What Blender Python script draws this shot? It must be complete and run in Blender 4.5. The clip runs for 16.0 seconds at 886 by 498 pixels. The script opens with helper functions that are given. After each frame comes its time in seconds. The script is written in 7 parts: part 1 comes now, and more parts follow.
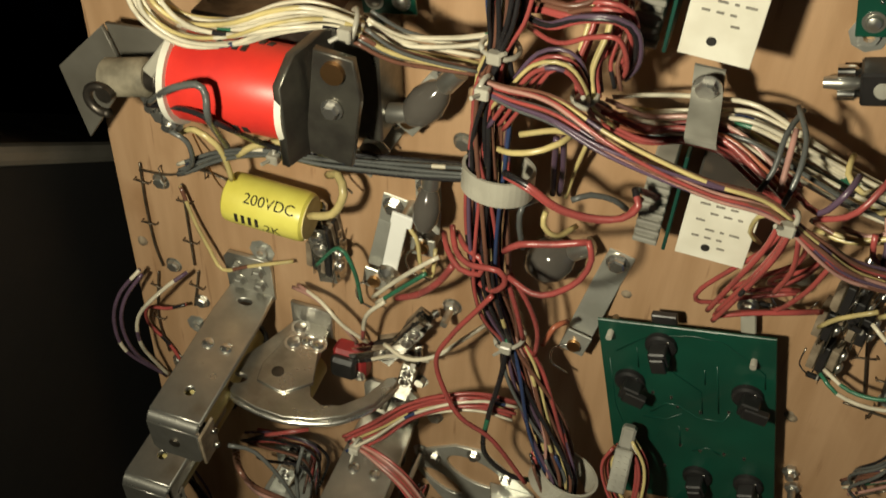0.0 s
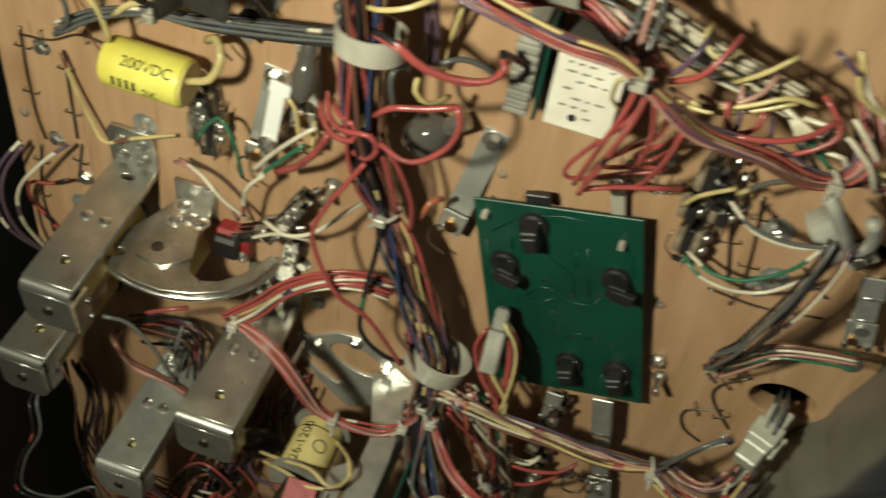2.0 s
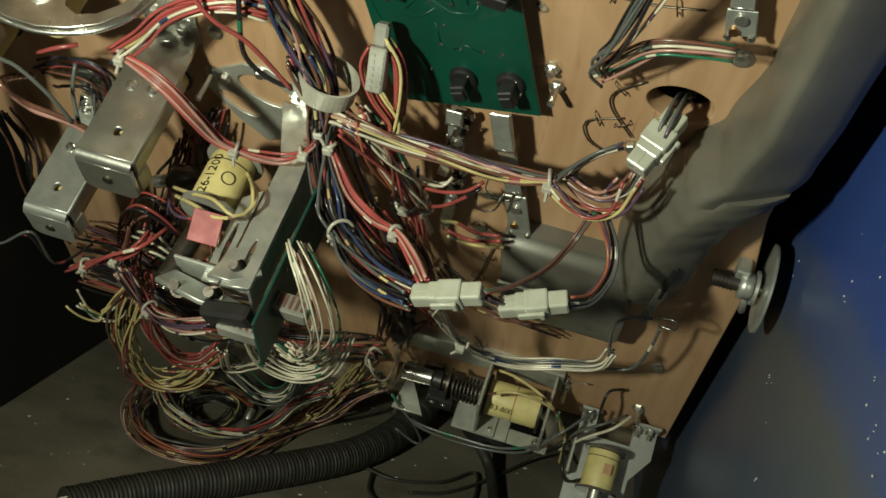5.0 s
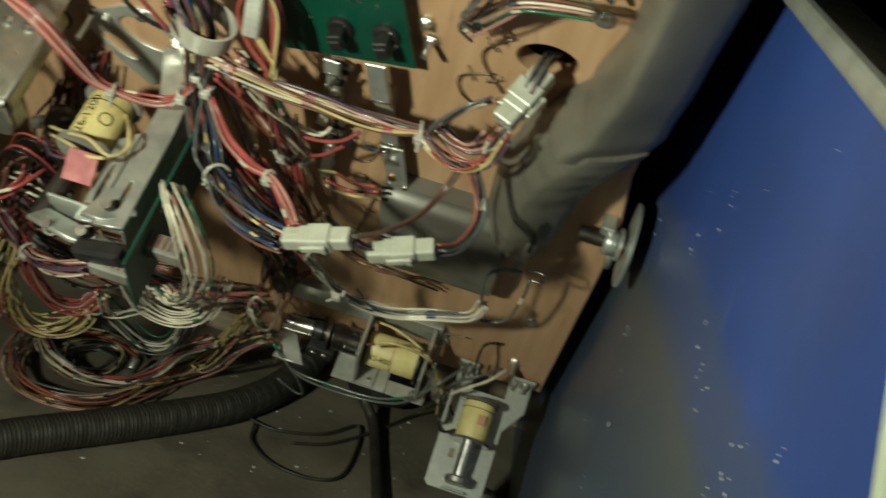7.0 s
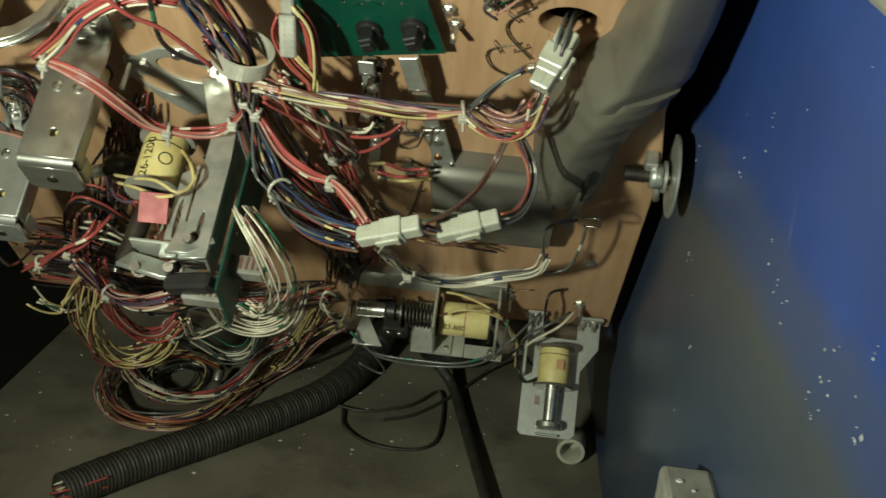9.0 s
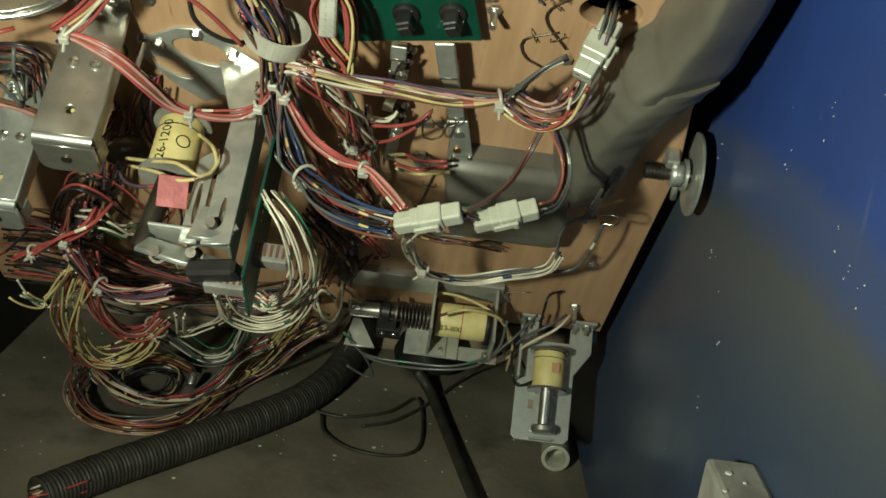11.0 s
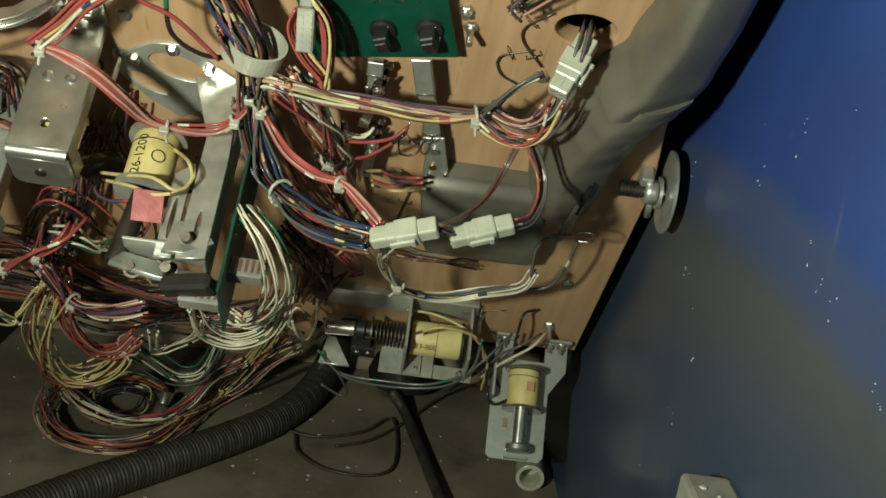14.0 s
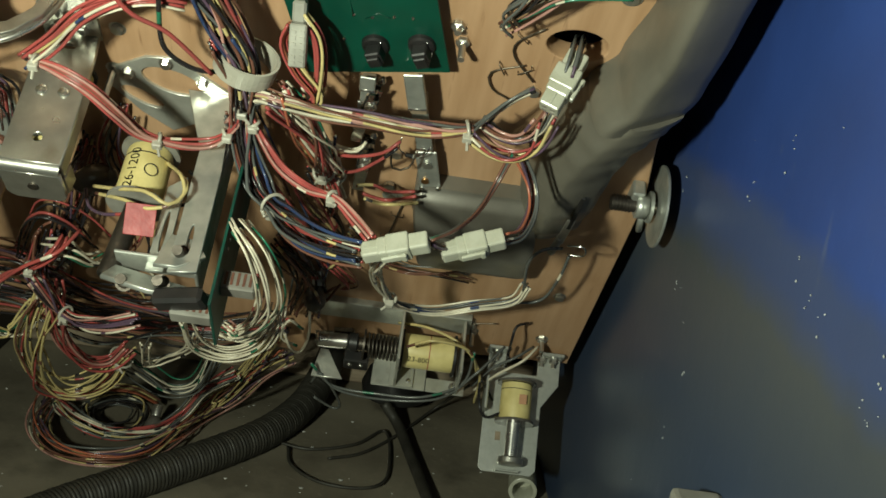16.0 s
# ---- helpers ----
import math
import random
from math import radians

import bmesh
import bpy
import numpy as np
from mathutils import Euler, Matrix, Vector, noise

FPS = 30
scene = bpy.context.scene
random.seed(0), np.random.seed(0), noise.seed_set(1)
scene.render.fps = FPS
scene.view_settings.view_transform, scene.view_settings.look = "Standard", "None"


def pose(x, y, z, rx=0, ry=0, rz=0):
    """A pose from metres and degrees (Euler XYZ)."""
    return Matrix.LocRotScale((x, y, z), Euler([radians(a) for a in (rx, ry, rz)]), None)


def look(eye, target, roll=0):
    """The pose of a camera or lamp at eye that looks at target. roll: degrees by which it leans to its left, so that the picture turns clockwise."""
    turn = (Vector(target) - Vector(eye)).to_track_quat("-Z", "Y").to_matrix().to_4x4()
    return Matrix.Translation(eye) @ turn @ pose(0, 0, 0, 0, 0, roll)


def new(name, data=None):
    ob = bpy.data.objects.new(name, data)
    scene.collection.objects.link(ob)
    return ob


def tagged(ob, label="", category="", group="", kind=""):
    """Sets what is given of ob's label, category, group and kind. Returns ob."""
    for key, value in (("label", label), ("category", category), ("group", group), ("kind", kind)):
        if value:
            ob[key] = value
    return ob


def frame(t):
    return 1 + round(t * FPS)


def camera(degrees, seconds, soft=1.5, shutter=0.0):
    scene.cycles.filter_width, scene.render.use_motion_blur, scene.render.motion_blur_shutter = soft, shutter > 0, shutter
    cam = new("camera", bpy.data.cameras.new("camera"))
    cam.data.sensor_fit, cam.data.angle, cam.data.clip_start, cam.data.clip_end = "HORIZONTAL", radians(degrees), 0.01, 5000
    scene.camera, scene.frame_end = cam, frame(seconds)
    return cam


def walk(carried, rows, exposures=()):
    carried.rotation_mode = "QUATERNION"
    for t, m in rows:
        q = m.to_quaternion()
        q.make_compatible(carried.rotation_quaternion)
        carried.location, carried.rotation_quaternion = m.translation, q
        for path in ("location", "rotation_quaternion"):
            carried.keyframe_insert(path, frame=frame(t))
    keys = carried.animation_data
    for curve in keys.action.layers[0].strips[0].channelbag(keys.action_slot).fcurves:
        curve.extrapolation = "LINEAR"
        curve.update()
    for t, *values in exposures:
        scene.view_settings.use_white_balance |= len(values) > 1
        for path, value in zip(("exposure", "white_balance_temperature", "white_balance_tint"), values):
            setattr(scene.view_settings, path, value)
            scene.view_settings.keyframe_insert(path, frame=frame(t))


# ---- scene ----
cam = camera(44.7, 16.0, soft=1.6, shutter=0.4)
# The playfield hangs open and leans over the viewer: W carries its own plane (x across, z up the board, -y towards the viewer) into the room.
W = pose(0, 0, 0.5, 42)
PATH = [
    (0, (0.301, -0.378, 0.369), (-0.127, 1.027, -0.989), 3.3),
    (0.5, (0.304, -0.385, 0.361), (-0.096, 0.991, -1.034), 4.5),
    (1, (0.307, -0.39, 0.353), (-0.02, 0.96, -1.086), 6.3),
    (1.5, (0.307, -0.399, 0.334), (0.023, 0.975, -1.091), 8.9),
    (2, (0.339, -0.394, 0.346), (0.045, 0.992, -1.066), 9.0),
    (2.5, (0.421, -0.381, 0.361), (0.019, 0.866, -1.15), 1.6),
    (3, (0.42, -0.381, 0.361), (-0.024, 0.794, -1.195), -3.7),
    (3.5, (0.419, -0.38, 0.353), (0.022, 0.732, -1.262), -2.2),
    (4, (0.425, -0.369, 0.336), (0.135, 0.649, -1.361), 0.3),
    (6.5, (0.425, -0.385, 0.333), (0.198, 0.659, -1.357), 9.9),
    (7, (0.45, -0.386, 0.34), (0.36, 0.644, -1.371), 13.7),
    (7.5, (0.477, -0.37, 0.35), (0.262, 0.609, -1.38), -4.1),
    (8, (0.474, -0.37, 0.346), (0.332, 0.619, -1.387), -0.3),
    (8.5, (0.466, -0.374, 0.353), (0.345, 0.577, -1.402), -0.0),
    (9, (0.425, -0.398, 0.374), (0.314, 0.548, -1.385), 0.8),
    (11.5, (0.361, -0.418, 0.346), (0.422, 0.592, -1.38), 10.8),
    (12, (0.362, -0.419, 0.345), (0.429, 0.593, -1.379), 11.2),
    (12.5, (0.361, -0.421, 0.345), (0.436, 0.596, -1.375), 11.7),
    (13, (0.362, -0.419, 0.346), (0.436, 0.602, -1.372), 11.6),
    (13.5, (0.362, -0.419, 0.347), (0.438, 0.621, -1.359), 11.5),
    (14, (0.361, -0.42, 0.348), (0.443, 0.625, -1.355), 11.7),
    (14.5, (0.362, -0.42, 0.348), (0.445, 0.625, -1.355), 11.7),
    (15, (0.363, -0.419, 0.35), (0.446, 0.638, -1.346), 11.7),
    (15.5, (0.363, -0.419, 0.35), (0.451, 0.638, -1.345), 12.2),
    (16, (0.363, -0.419, 0.351), (0.45, 0.643, -1.341), 12.0),
]
walk(cam, [(t, W @ look(eye, target, roll)) for t, eye, target, roll in PATH], [(0, 0.04, 6850, 10), (1.5, 0.26, 6600, 6), (3.5, 0.62, 6250, 0), (6.5, 0.94, 6150, -3), (9, 1.04, 6050, -4), (16, 1.06, 6050, -4)])

# ---- light ----
world = bpy.data.worlds.new("room_dusk")
scene.world = world
world.use_nodes = True
world.node_tree.nodes["Background"].inputs[0].default_value = (0.55, 0.62, 0.75, 1)
world.node_tree.nodes["Background"].inputs[1].default_value = 0.045


def work_lamp():
    d = bpy.data.lights.new("work_lamp", "SPOT")
    d.spot_size, d.spot_blend, d.shadow_soft_size, d.energy, d.color = radians(138), 1.0, 0.020, 10.4, (1.0, 0.96, 0.75)
    ob = new("work_lamp", d)
    ob.matrix_world = W @ look((0.135, -0.43, 0.30), (0.27, 0.0, 0.03))
    return ob


work_lamp()


# ---- materials ----
def mat(name, col, rough=0.5, metal=0.0, col2=None, scale=40, detail=4, bump=0.0, bscale=200, rvar=0.15, stretch=(1, 1, 1), contrast=(0.35, 0.65), spec=0.5, trans=0.0, coat=0.0):
    m = bpy.data.materials.new(name)
    m.use_nodes = True
    nt = m.node_tree
    b = nt.nodes["Principled BSDF"]
    b.inputs["Base Color"].default_value = (*col, 1)
    b.inputs["Roughness"].default_value = rough
    b.inputs["Metallic"].default_value = metal
    b.inputs["Specular IOR Level"].default_value = spec
    b.inputs["Transmission Weight"].default_value = trans
    b.inputs["Coat Weight"].default_value = coat
    tc = nt.nodes.new("ShaderNodeTexCoord")
    mp = nt.nodes.new("ShaderNodeMapping")
    mp.inputs["Scale"].default_value = stretch
    nt.links.new(tc.outputs["Object"], mp.inputs[0])
    n = nt.nodes.new("ShaderNodeTexNoise")
    n.inputs["Scale"].default_value, n.inputs["Detail"].default_value = scale, detail
    nt.links.new(mp.outputs[0], n.inputs["Vector"])
    r = nt.nodes.new("ShaderNodeValToRGB")
    r.color_ramp.elements[0].position, r.color_ramp.elements[1].position = contrast
    nt.links.new(n.outputs["Fac"], r.inputs[0])
    c2 = col2 or tuple(v * 0.72 for v in col)
    r.color_ramp.elements[0].color, r.color_ramp.elements[1].color = (*c2, 1), (*col, 1)
    nt.links.new(r.outputs[0], b.inputs["Base Color"])
    mr = nt.nodes.new("ShaderNodeMapRange")
    mr.inputs["To Min"].default_value, mr.inputs["To Max"].default_value = min(1, rough + rvar), max(0.03, rough - rvar)
    nt.links.new(n.outputs["Fac"], mr.inputs["Value"])
    nt.links.new(mr.outputs[0], b.inputs["Roughness"])
    if bump:
        n2 = nt.nodes.new("ShaderNodeTexNoise")
        n2.inputs["Scale"].default_value, n2.inputs["Detail"].default_value = bscale, 5
        nt.links.new(mp.outputs[0], n2.inputs["Vector"])
        bp = nt.nodes.new("ShaderNodeBump")
        bp.inputs["Strength"].default_value, bp.inputs["Distance"].default_value = bump, 0.001
        nt.links.new(n2.outputs["Fac"], bp.inputs["Height"])
        nt.links.new(bp.outputs[0], b.inputs["Normal"])
    return m


def overlay(m, col, scale, lo, hi, stretch=(1, 1, 1), kind="noise", rough=None, amount=1.0):
    """Lay a second, patchy colour over a material: chips, stains or specks with a shape of their own."""
    nt = m.node_tree
    b = nt.nodes["Principled BSDF"]
    old = b.inputs["Base Color"].links[0].from_socket
    tc = nt.nodes.new("ShaderNodeTexCoord")
    mp = nt.nodes.new("ShaderNodeMapping")
    mp.inputs["Scale"].default_value = stretch
    nt.links.new(tc.outputs["Object"], mp.inputs[0])
    if kind == "noise":
        n = nt.nodes.new("ShaderNodeTexNoise")
        n.inputs["Scale"].default_value, n.inputs["Detail"].default_value = scale, 6
        out = n.outputs["Fac"]
    else:
        n = nt.nodes.new("ShaderNodeTexVoronoi")
        n.inputs["Scale"].default_value = scale
        out = n.outputs["Distance"]
    nt.links.new(mp.outputs[0], n.inputs["Vector"])
    mr = nt.nodes.new("ShaderNodeMapRange")
    mr.inputs["From Min"].default_value, mr.inputs["From Max"].default_value = lo, hi
    mr.inputs["To Max"].default_value = amount
    nt.links.new(out, mr.inputs["Value"])
    mx = nt.nodes.new("ShaderNodeMix")
    mx.data_type = "RGBA"
    nt.links.new(mr.outputs[0], mx.inputs["Factor"])
    nt.links.new(old, mx.inputs["A"])
    mx.inputs["B"].default_value = (*col, 1)
    nt.links.new(mx.outputs["Result"], b.inputs["Base Color"])
    return m


WOOD = mat("birch_plywood", (0.50, 0.315, 0.185), 0.5, 0, (0.40, 0.24, 0.13), 9, 6, 0.12, 260, stretch=(9, 9, 1))
overlay(WOOD, (0.26, 0.125, 0.05), 14, 0.60, 0.78, (1.4, 1, 0.9), amount=0.55)
overlay(WOOD, (0.20, 0.09, 0.04), 90, 0.66, 0.74, (3, 3, 0.25), amount=0.5)
ZINC = mat("zinc_steel", (0.62, 0.61, 0.56), 0.33, 0.90, (0.46, 0.45, 0.41), 60, 5, 0.08, 500)
overlay(ZINC, (0.30, 0.24, 0.16), 45, 0.60, 0.75, amount=0.6)
GALV = mat("galvanised_sheet", (0.56, 0.57, 0.53), 0.40, 0.70, (0.40, 0.41, 0.38), 90, 5, 0.10, 300)
BRIGHT = mat("bright_steel", (0.78, 0.77, 0.73), 0.28, 0.95, (0.6, 0.58, 0.54), 80, 3)
DARK_STEEL = mat("dark_steel", (0.16, 0.14, 0.12), 0.45, 0.9, (0.07, 0.06, 0.05), 70, 4, 0.2, 300)
BLACK = mat("black_plastic", (0.022, 0.020, 0.020), 0.42, 0, (0.010, 0.010, 0.010), 60, 3, 0.1, 300)
NYLON = mat("milky_nylon", (0.45, 0.43, 0.36), 0.30, 0, (0.33, 0.31, 0.26), 50, 3, 0.05, 200)
NYLON_CLEAR = mat("translucent_nylon", (0.46, 0.46, 0.38), 0.28, 0, (0.37, 0.37, 0.29), 90, 4, 0.05, 260)
FIBRE = mat("dirty_fibre", (0.34, 0.30, 0.22), 0.6, 0, (0.16, 0.14, 0.10), 90, 5, 0.2, 300)
NYLON_SMOKE = mat("smoky_nylon", (0.26, 0.25, 0.22), 0.4, 0, (0.17, 0.16, 0.14), 60, 4)
NYLON_GREY = mat("grey_nylon", (0.40, 0.39, 0.34), 0.45, 0, (0.22, 0.21, 0.18), 50, 3, 0.05, 200)
# white plastic raised to near full white: the lamp's glare is in the colour
GLARE_WHITE = mat("glare_white_plastic", (0.88, 0.88, 0.84), 0.2, 0, (0.84, 0.84, 0.80), 40, 2)
WHITE = mat("white_card", (0.80, 0.78, 0.68), 0.6, 0, (0.68, 0.65, 0.55), 50, 4, 0.05, 200)
PCB = mat("green_solder_mask", (0.005, 0.064, 0.040), 0.34, 0, (0.004, 0.044, 0.028), 25, 4, 0.05, 300, coat=0.2)
PCB_DARK = mat("dark_green_board", (0.01, 0.07, 0.05), 0.4, 0, (0.006, 0.04, 0.03), 25, 4)
TRACE = mat("masked_copper_trace", (0.004, 0.055, 0.035), 0.35, 0, None, 60, 2)
SOLDER = mat("solder", (0.72, 0.71, 0.68), 0.22, 1.0, (0.5, 0.5, 0.47), 200, 2)
YELLOW = mat("yellow_coil_paper", (0.68, 0.58, 0.26), 0.5, 0, (0.50, 0.41, 0.16), 60, 5, 0.1, 300)
YELLOW_CAP = mat("yellow_film", (0.80, 0.74, 0.16), 0.35, 0, (0.66, 0.58, 0.10), 40, 4, 0.06, 200)
RED_LABEL = mat("red_coil_label", (0.80, 0.045, 0.03), 0.42, 0, (0.62, 0.03, 0.025), 40, 4, 0.05, 200)
RED_TAPE = mat("red_tape", (0.36, 0.028, 0.030), 0.5, 0, (0.24, 0.020, 0.024), 70, 4, 0.3, 300)
INK = mat("black_ink", (0.02, 0.018, 0.015), 0.6)
INK_GREY = mat("grey_ink", (0.28, 0.26, 0.22), 0.7)
SMOKED = mat("smoked_glass", (0.075, 0.068, 0.06), 0.10, 0, (0.1, 0.09, 0.08), 30, 3, rvar=0.05)
COPPER = mat("copper", (0.62, 0.36, 0.16), 0.35, 1.0, (0.4, 0.22, 0.1), 60, 3)
BARE = mat("tinned_bare_wire", (0.20, 0.17, 0.13), 0.4, 0.8, (0.10, 0.08, 0.06), 90, 3)
MINT_ARM = mat("aged_pale_green_paint", (0.60, 0.64, 0.50), 0.55, 0, (0.48, 0.53, 0.39), 30, 5, 0.15, 200, stretch=(4, 4, 1))
PLATE = mat("bright_zinc_plate", (0.68, 0.68, 0.62), 0.36, 0.65, (0.46, 0.46, 0.41), 45, 6, 0.12, 300)
overlay(PLATE, (0.22, 0.18, 0.12), 60, 0.60, 0.74, amount=0.5)
IRON = mat("scuffed_iron", (0.20, 0.19, 0.16), 0.34, 0.8, (0.10, 0.09, 0.08), 60, 5, 0.15, 300)
WORN = mat("worn_steel_plate", (0.56, 0.54, 0.49), 0.30, 0.88, (0.30, 0.28, 0.24), 45, 6, 0.12, 300)
STAMP = mat("faded_stamp_ink", (0.50, 0.27, 0.15), 0.6)
RUST = mat("rusty_bolt", (0.36, 0.12, 0.05), 0.8, 0.2, (0.22, 0.07, 0.03), 120, 5, 0.5, 500)
MINT = mat("pale_green_paint", (0.72, 0.76, 0.62), 0.5, 0, (0.58, 0.64, 0.47), 30, 5, 0.15, 200, stretch=(4, 4, 1))
GREY_METAL = mat("grey_painted_steel", (0.152, 0.140, 0.114), 0.36, 0, (0.105, 0.097, 0.079), 18, 6, 0.25, 60)
overlay(GREY_METAL, (0.055, 0.05, 0.04), 16, 0.60, 0.75, amount=0.7)
GREY_SHEET = mat("grey_worn_sheet", (0.20, 0.19, 0.165), 0.36, 0.3, (0.13, 0.12, 0.10), 22, 6, 0.2, 80)
HOSE = mat("black_rubber_hose", (0.045, 0.042, 0.034), 0.55, 0, (0.026, 0.024, 0.019), 60, 4, 0.2, 400)
# near black, so the left side board's deep shade sits in the colour
BLACK_WALL = mat("near_black_board", (0.006, 0.0055, 0.0055), 0.65, 0, (0.003, 0.003, 0.003), 12, 5, 0.15, 120)
FLOOR = mat("dusty_brown_floor", (0.25, 0.222, 0.165), 0.72, 0, (0.125, 0.107, 0.077), 9, 8, 0.3, 180)
overlay(FLOOR, (0.24, 0.21, 0.16), 140, 0.60, 0.72, amount=0.6)
overlay(FLOOR, (0.05, 0.042, 0.03), 14, 0.56, 0.70, amount=0.6)
BLOCK_GREY = mat("chipped_grey_wood", (0.36, 0.35, 0.31), 0.7, 0, (0.22, 0.21, 0.18), 40, 5, 0.3, 200)
ROOM_BLUE = mat("dark_blue_room_wall", (0.03, 0.07, 0.15), 0.8, 0, (0.004, 0.006, 0.012), 7, 4, contrast=(0.45, 0.6))
PAINT_CHIP = mat("grey_undercoat_chip", (0.42, 0.44, 0.46), 0.6)
CHIP = mat("pale_paint_chip", (0.72, 0.72, 0.68), 0.6)
CARD = mat("pale_cleat_wood", (0.30, 0.24, 0.17), 0.8, 0, (0.16, 0.12, 0.08), 20, 5, 0.4, 150, stretch=(1, 8, 8))


def blue_paint():
    """Blue sprayed over an older coat: full blue above, a thin dusty pass, a bare grey band and dark blue-grey below."""
    m = mat("blue_sprayed_board", (0.038, 0.078, 0.31), 0.36, 0, (0.027, 0.054, 0.21), 6, 6, 0.12, 90)
    nt = m.node_tree
    b = nt.nodes["Principled BSDF"]
    old = b.inputs["Base Color"].links[0].from_socket
    tc = nt.nodes.new("ShaderNodeTexCoord")
    sep = nt.nodes.new("ShaderNodeSeparateXYZ")
    nt.links.new(tc.outputs["Object"], sep.inputs[0])

    def noise(scale, stretch):
        mp = nt.nodes.new("ShaderNodeMapping")
        mp.inputs["Scale"].default_value = stretch
        nt.links.new(tc.outputs["Object"], mp.inputs[0])
        n = nt.nodes.new("ShaderNodeTexNoise")
        n.inputs["Scale"].default_value, n.inputs["Detail"].default_value = scale, 5
        nt.links.new(mp.outputs[0], n.inputs["Vector"])
        return n.outputs["Fac"]

    def ma(op, a, c):
        k = nt.nodes.new("ShaderNodeMath")
        k.operation = op
        for i, v in enumerate((a, c)):
            if isinstance(v, (int, float)):
                k.inputs[i].default_value = v
            else:
                nt.links.new(v, k.inputs[i])
        return k.outputs[0]
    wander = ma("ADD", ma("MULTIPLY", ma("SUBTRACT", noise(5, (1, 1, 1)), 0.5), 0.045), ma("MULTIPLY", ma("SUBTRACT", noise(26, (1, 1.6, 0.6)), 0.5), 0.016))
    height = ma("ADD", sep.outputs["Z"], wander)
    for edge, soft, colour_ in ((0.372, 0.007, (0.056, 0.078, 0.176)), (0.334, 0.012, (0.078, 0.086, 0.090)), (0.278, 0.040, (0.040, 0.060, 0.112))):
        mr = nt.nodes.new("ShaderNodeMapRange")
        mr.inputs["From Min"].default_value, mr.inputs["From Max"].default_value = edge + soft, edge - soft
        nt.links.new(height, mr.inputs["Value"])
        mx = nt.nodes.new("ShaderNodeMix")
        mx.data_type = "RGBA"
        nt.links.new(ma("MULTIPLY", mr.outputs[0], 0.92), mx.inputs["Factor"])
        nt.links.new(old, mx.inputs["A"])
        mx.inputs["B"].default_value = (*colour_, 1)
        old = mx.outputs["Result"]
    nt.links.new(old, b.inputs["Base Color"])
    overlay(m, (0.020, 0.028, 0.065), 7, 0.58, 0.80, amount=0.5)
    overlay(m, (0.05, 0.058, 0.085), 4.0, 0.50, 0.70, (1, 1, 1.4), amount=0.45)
    overlay(m, (0.12, 0.14, 0.20), 45, 0.66, 0.76, (1, 1.6, 0.7), amount=0.35)
    overlay(m, (0.26, 0.30, 0.40), 80, 0.755, 0.79, (1, 2.2, 0.5), amount=0.6)
    return m


BLUE = blue_paint()
WIRE = {}
for key, c in dict(red=(0.37, 0.074, 0.068), yel=(0.60, 0.49, 0.22), wht=(0.70, 0.64, 0.50), blk=(0.018, 0.016, 0.018), vio=(0.105, 0.065, 0.105), blu=(0.030, 0.050, 0.125), grn=(0.03, 0.16, 0.09), brn=(0.17, 0.075, 0.05), gry=(0.11, 0.115, 0.11), org=(0.42, 0.13, 0.07), pnk=(0.46, 0.25, 0.21)).items():
    WIRE[key] = mat("wire_" + {"red": "red", "yel": "yellow", "wht": "white", "blk": "black", "vio": "violet", "blu": "blue", "grn": "green", "brn": "brown", "gry": "grey", "org": "orange", "pnk": "pink"}[key], c, 0.27, 0, tuple(v * 0.60 + 0.01 for v in c), 70, 5, contrast=(0.3, 0.6))


# ---- builders ----
def thing(name, label, category, at=(0, 0, 0), rot=(0, 0, 0), group="", kind="", room=False):
    e = new(name)
    e.empty_display_size = 0.01
    m = pose(*at, *rot)
    e.matrix_world = m if room else W @ m
    return tagged(e, label, category, group, kind)


def part(name, me, material, parent, label="", at=(0, 0, 0), rot=(0, 0, 0)):
    if isinstance(me, bmesh.types.BMesh):
        d = bpy.data.meshes.new(name)
        me.to_mesh(d)
        me.free()
        me = d
    ob = new(name, me)
    mats = material if isinstance(material, (list, tuple)) else [material]
    if not me.materials:
        for k in mats:
            me.materials.append(k)
    ob.parent = parent
    ob.matrix_basis = pose(*at, *rot)
    if label:
        ob["label"] = label
    return ob


def box(x0, x1, y0, y1, z0, z1, bevel=0.0006, seg=1):
    bm = bmesh.new()
    bmesh.ops.create_cube(bm, size=1, matrix=Matrix.LocRotScale(((x0 + x1) / 2, (y0 + y1) / 2, (z0 + z1) / 2), None, (abs(x1 - x0), abs(y1 - y0), abs(z1 - z0))))
    if bevel:
        bmesh.ops.bevel(bm, geom=bm.edges[:], offset=bevel, segments=seg, affect="EDGES", profile=0.5)
    return bm


def join(*bms):
    out = bmesh.new()
    for b in bms:
        d = bpy.data.meshes.new("tmp")
        b.to_mesh(d)
        b.free()
        out.from_mesh(d)
        bpy.data.meshes.remove(d)
    return out


def moved(bm, at=(0, 0, 0), rot=(0, 0, 0)):
    bmesh.ops.transform(bm, matrix=pose(*at, *rot), verts=bm.verts[:])
    return bm


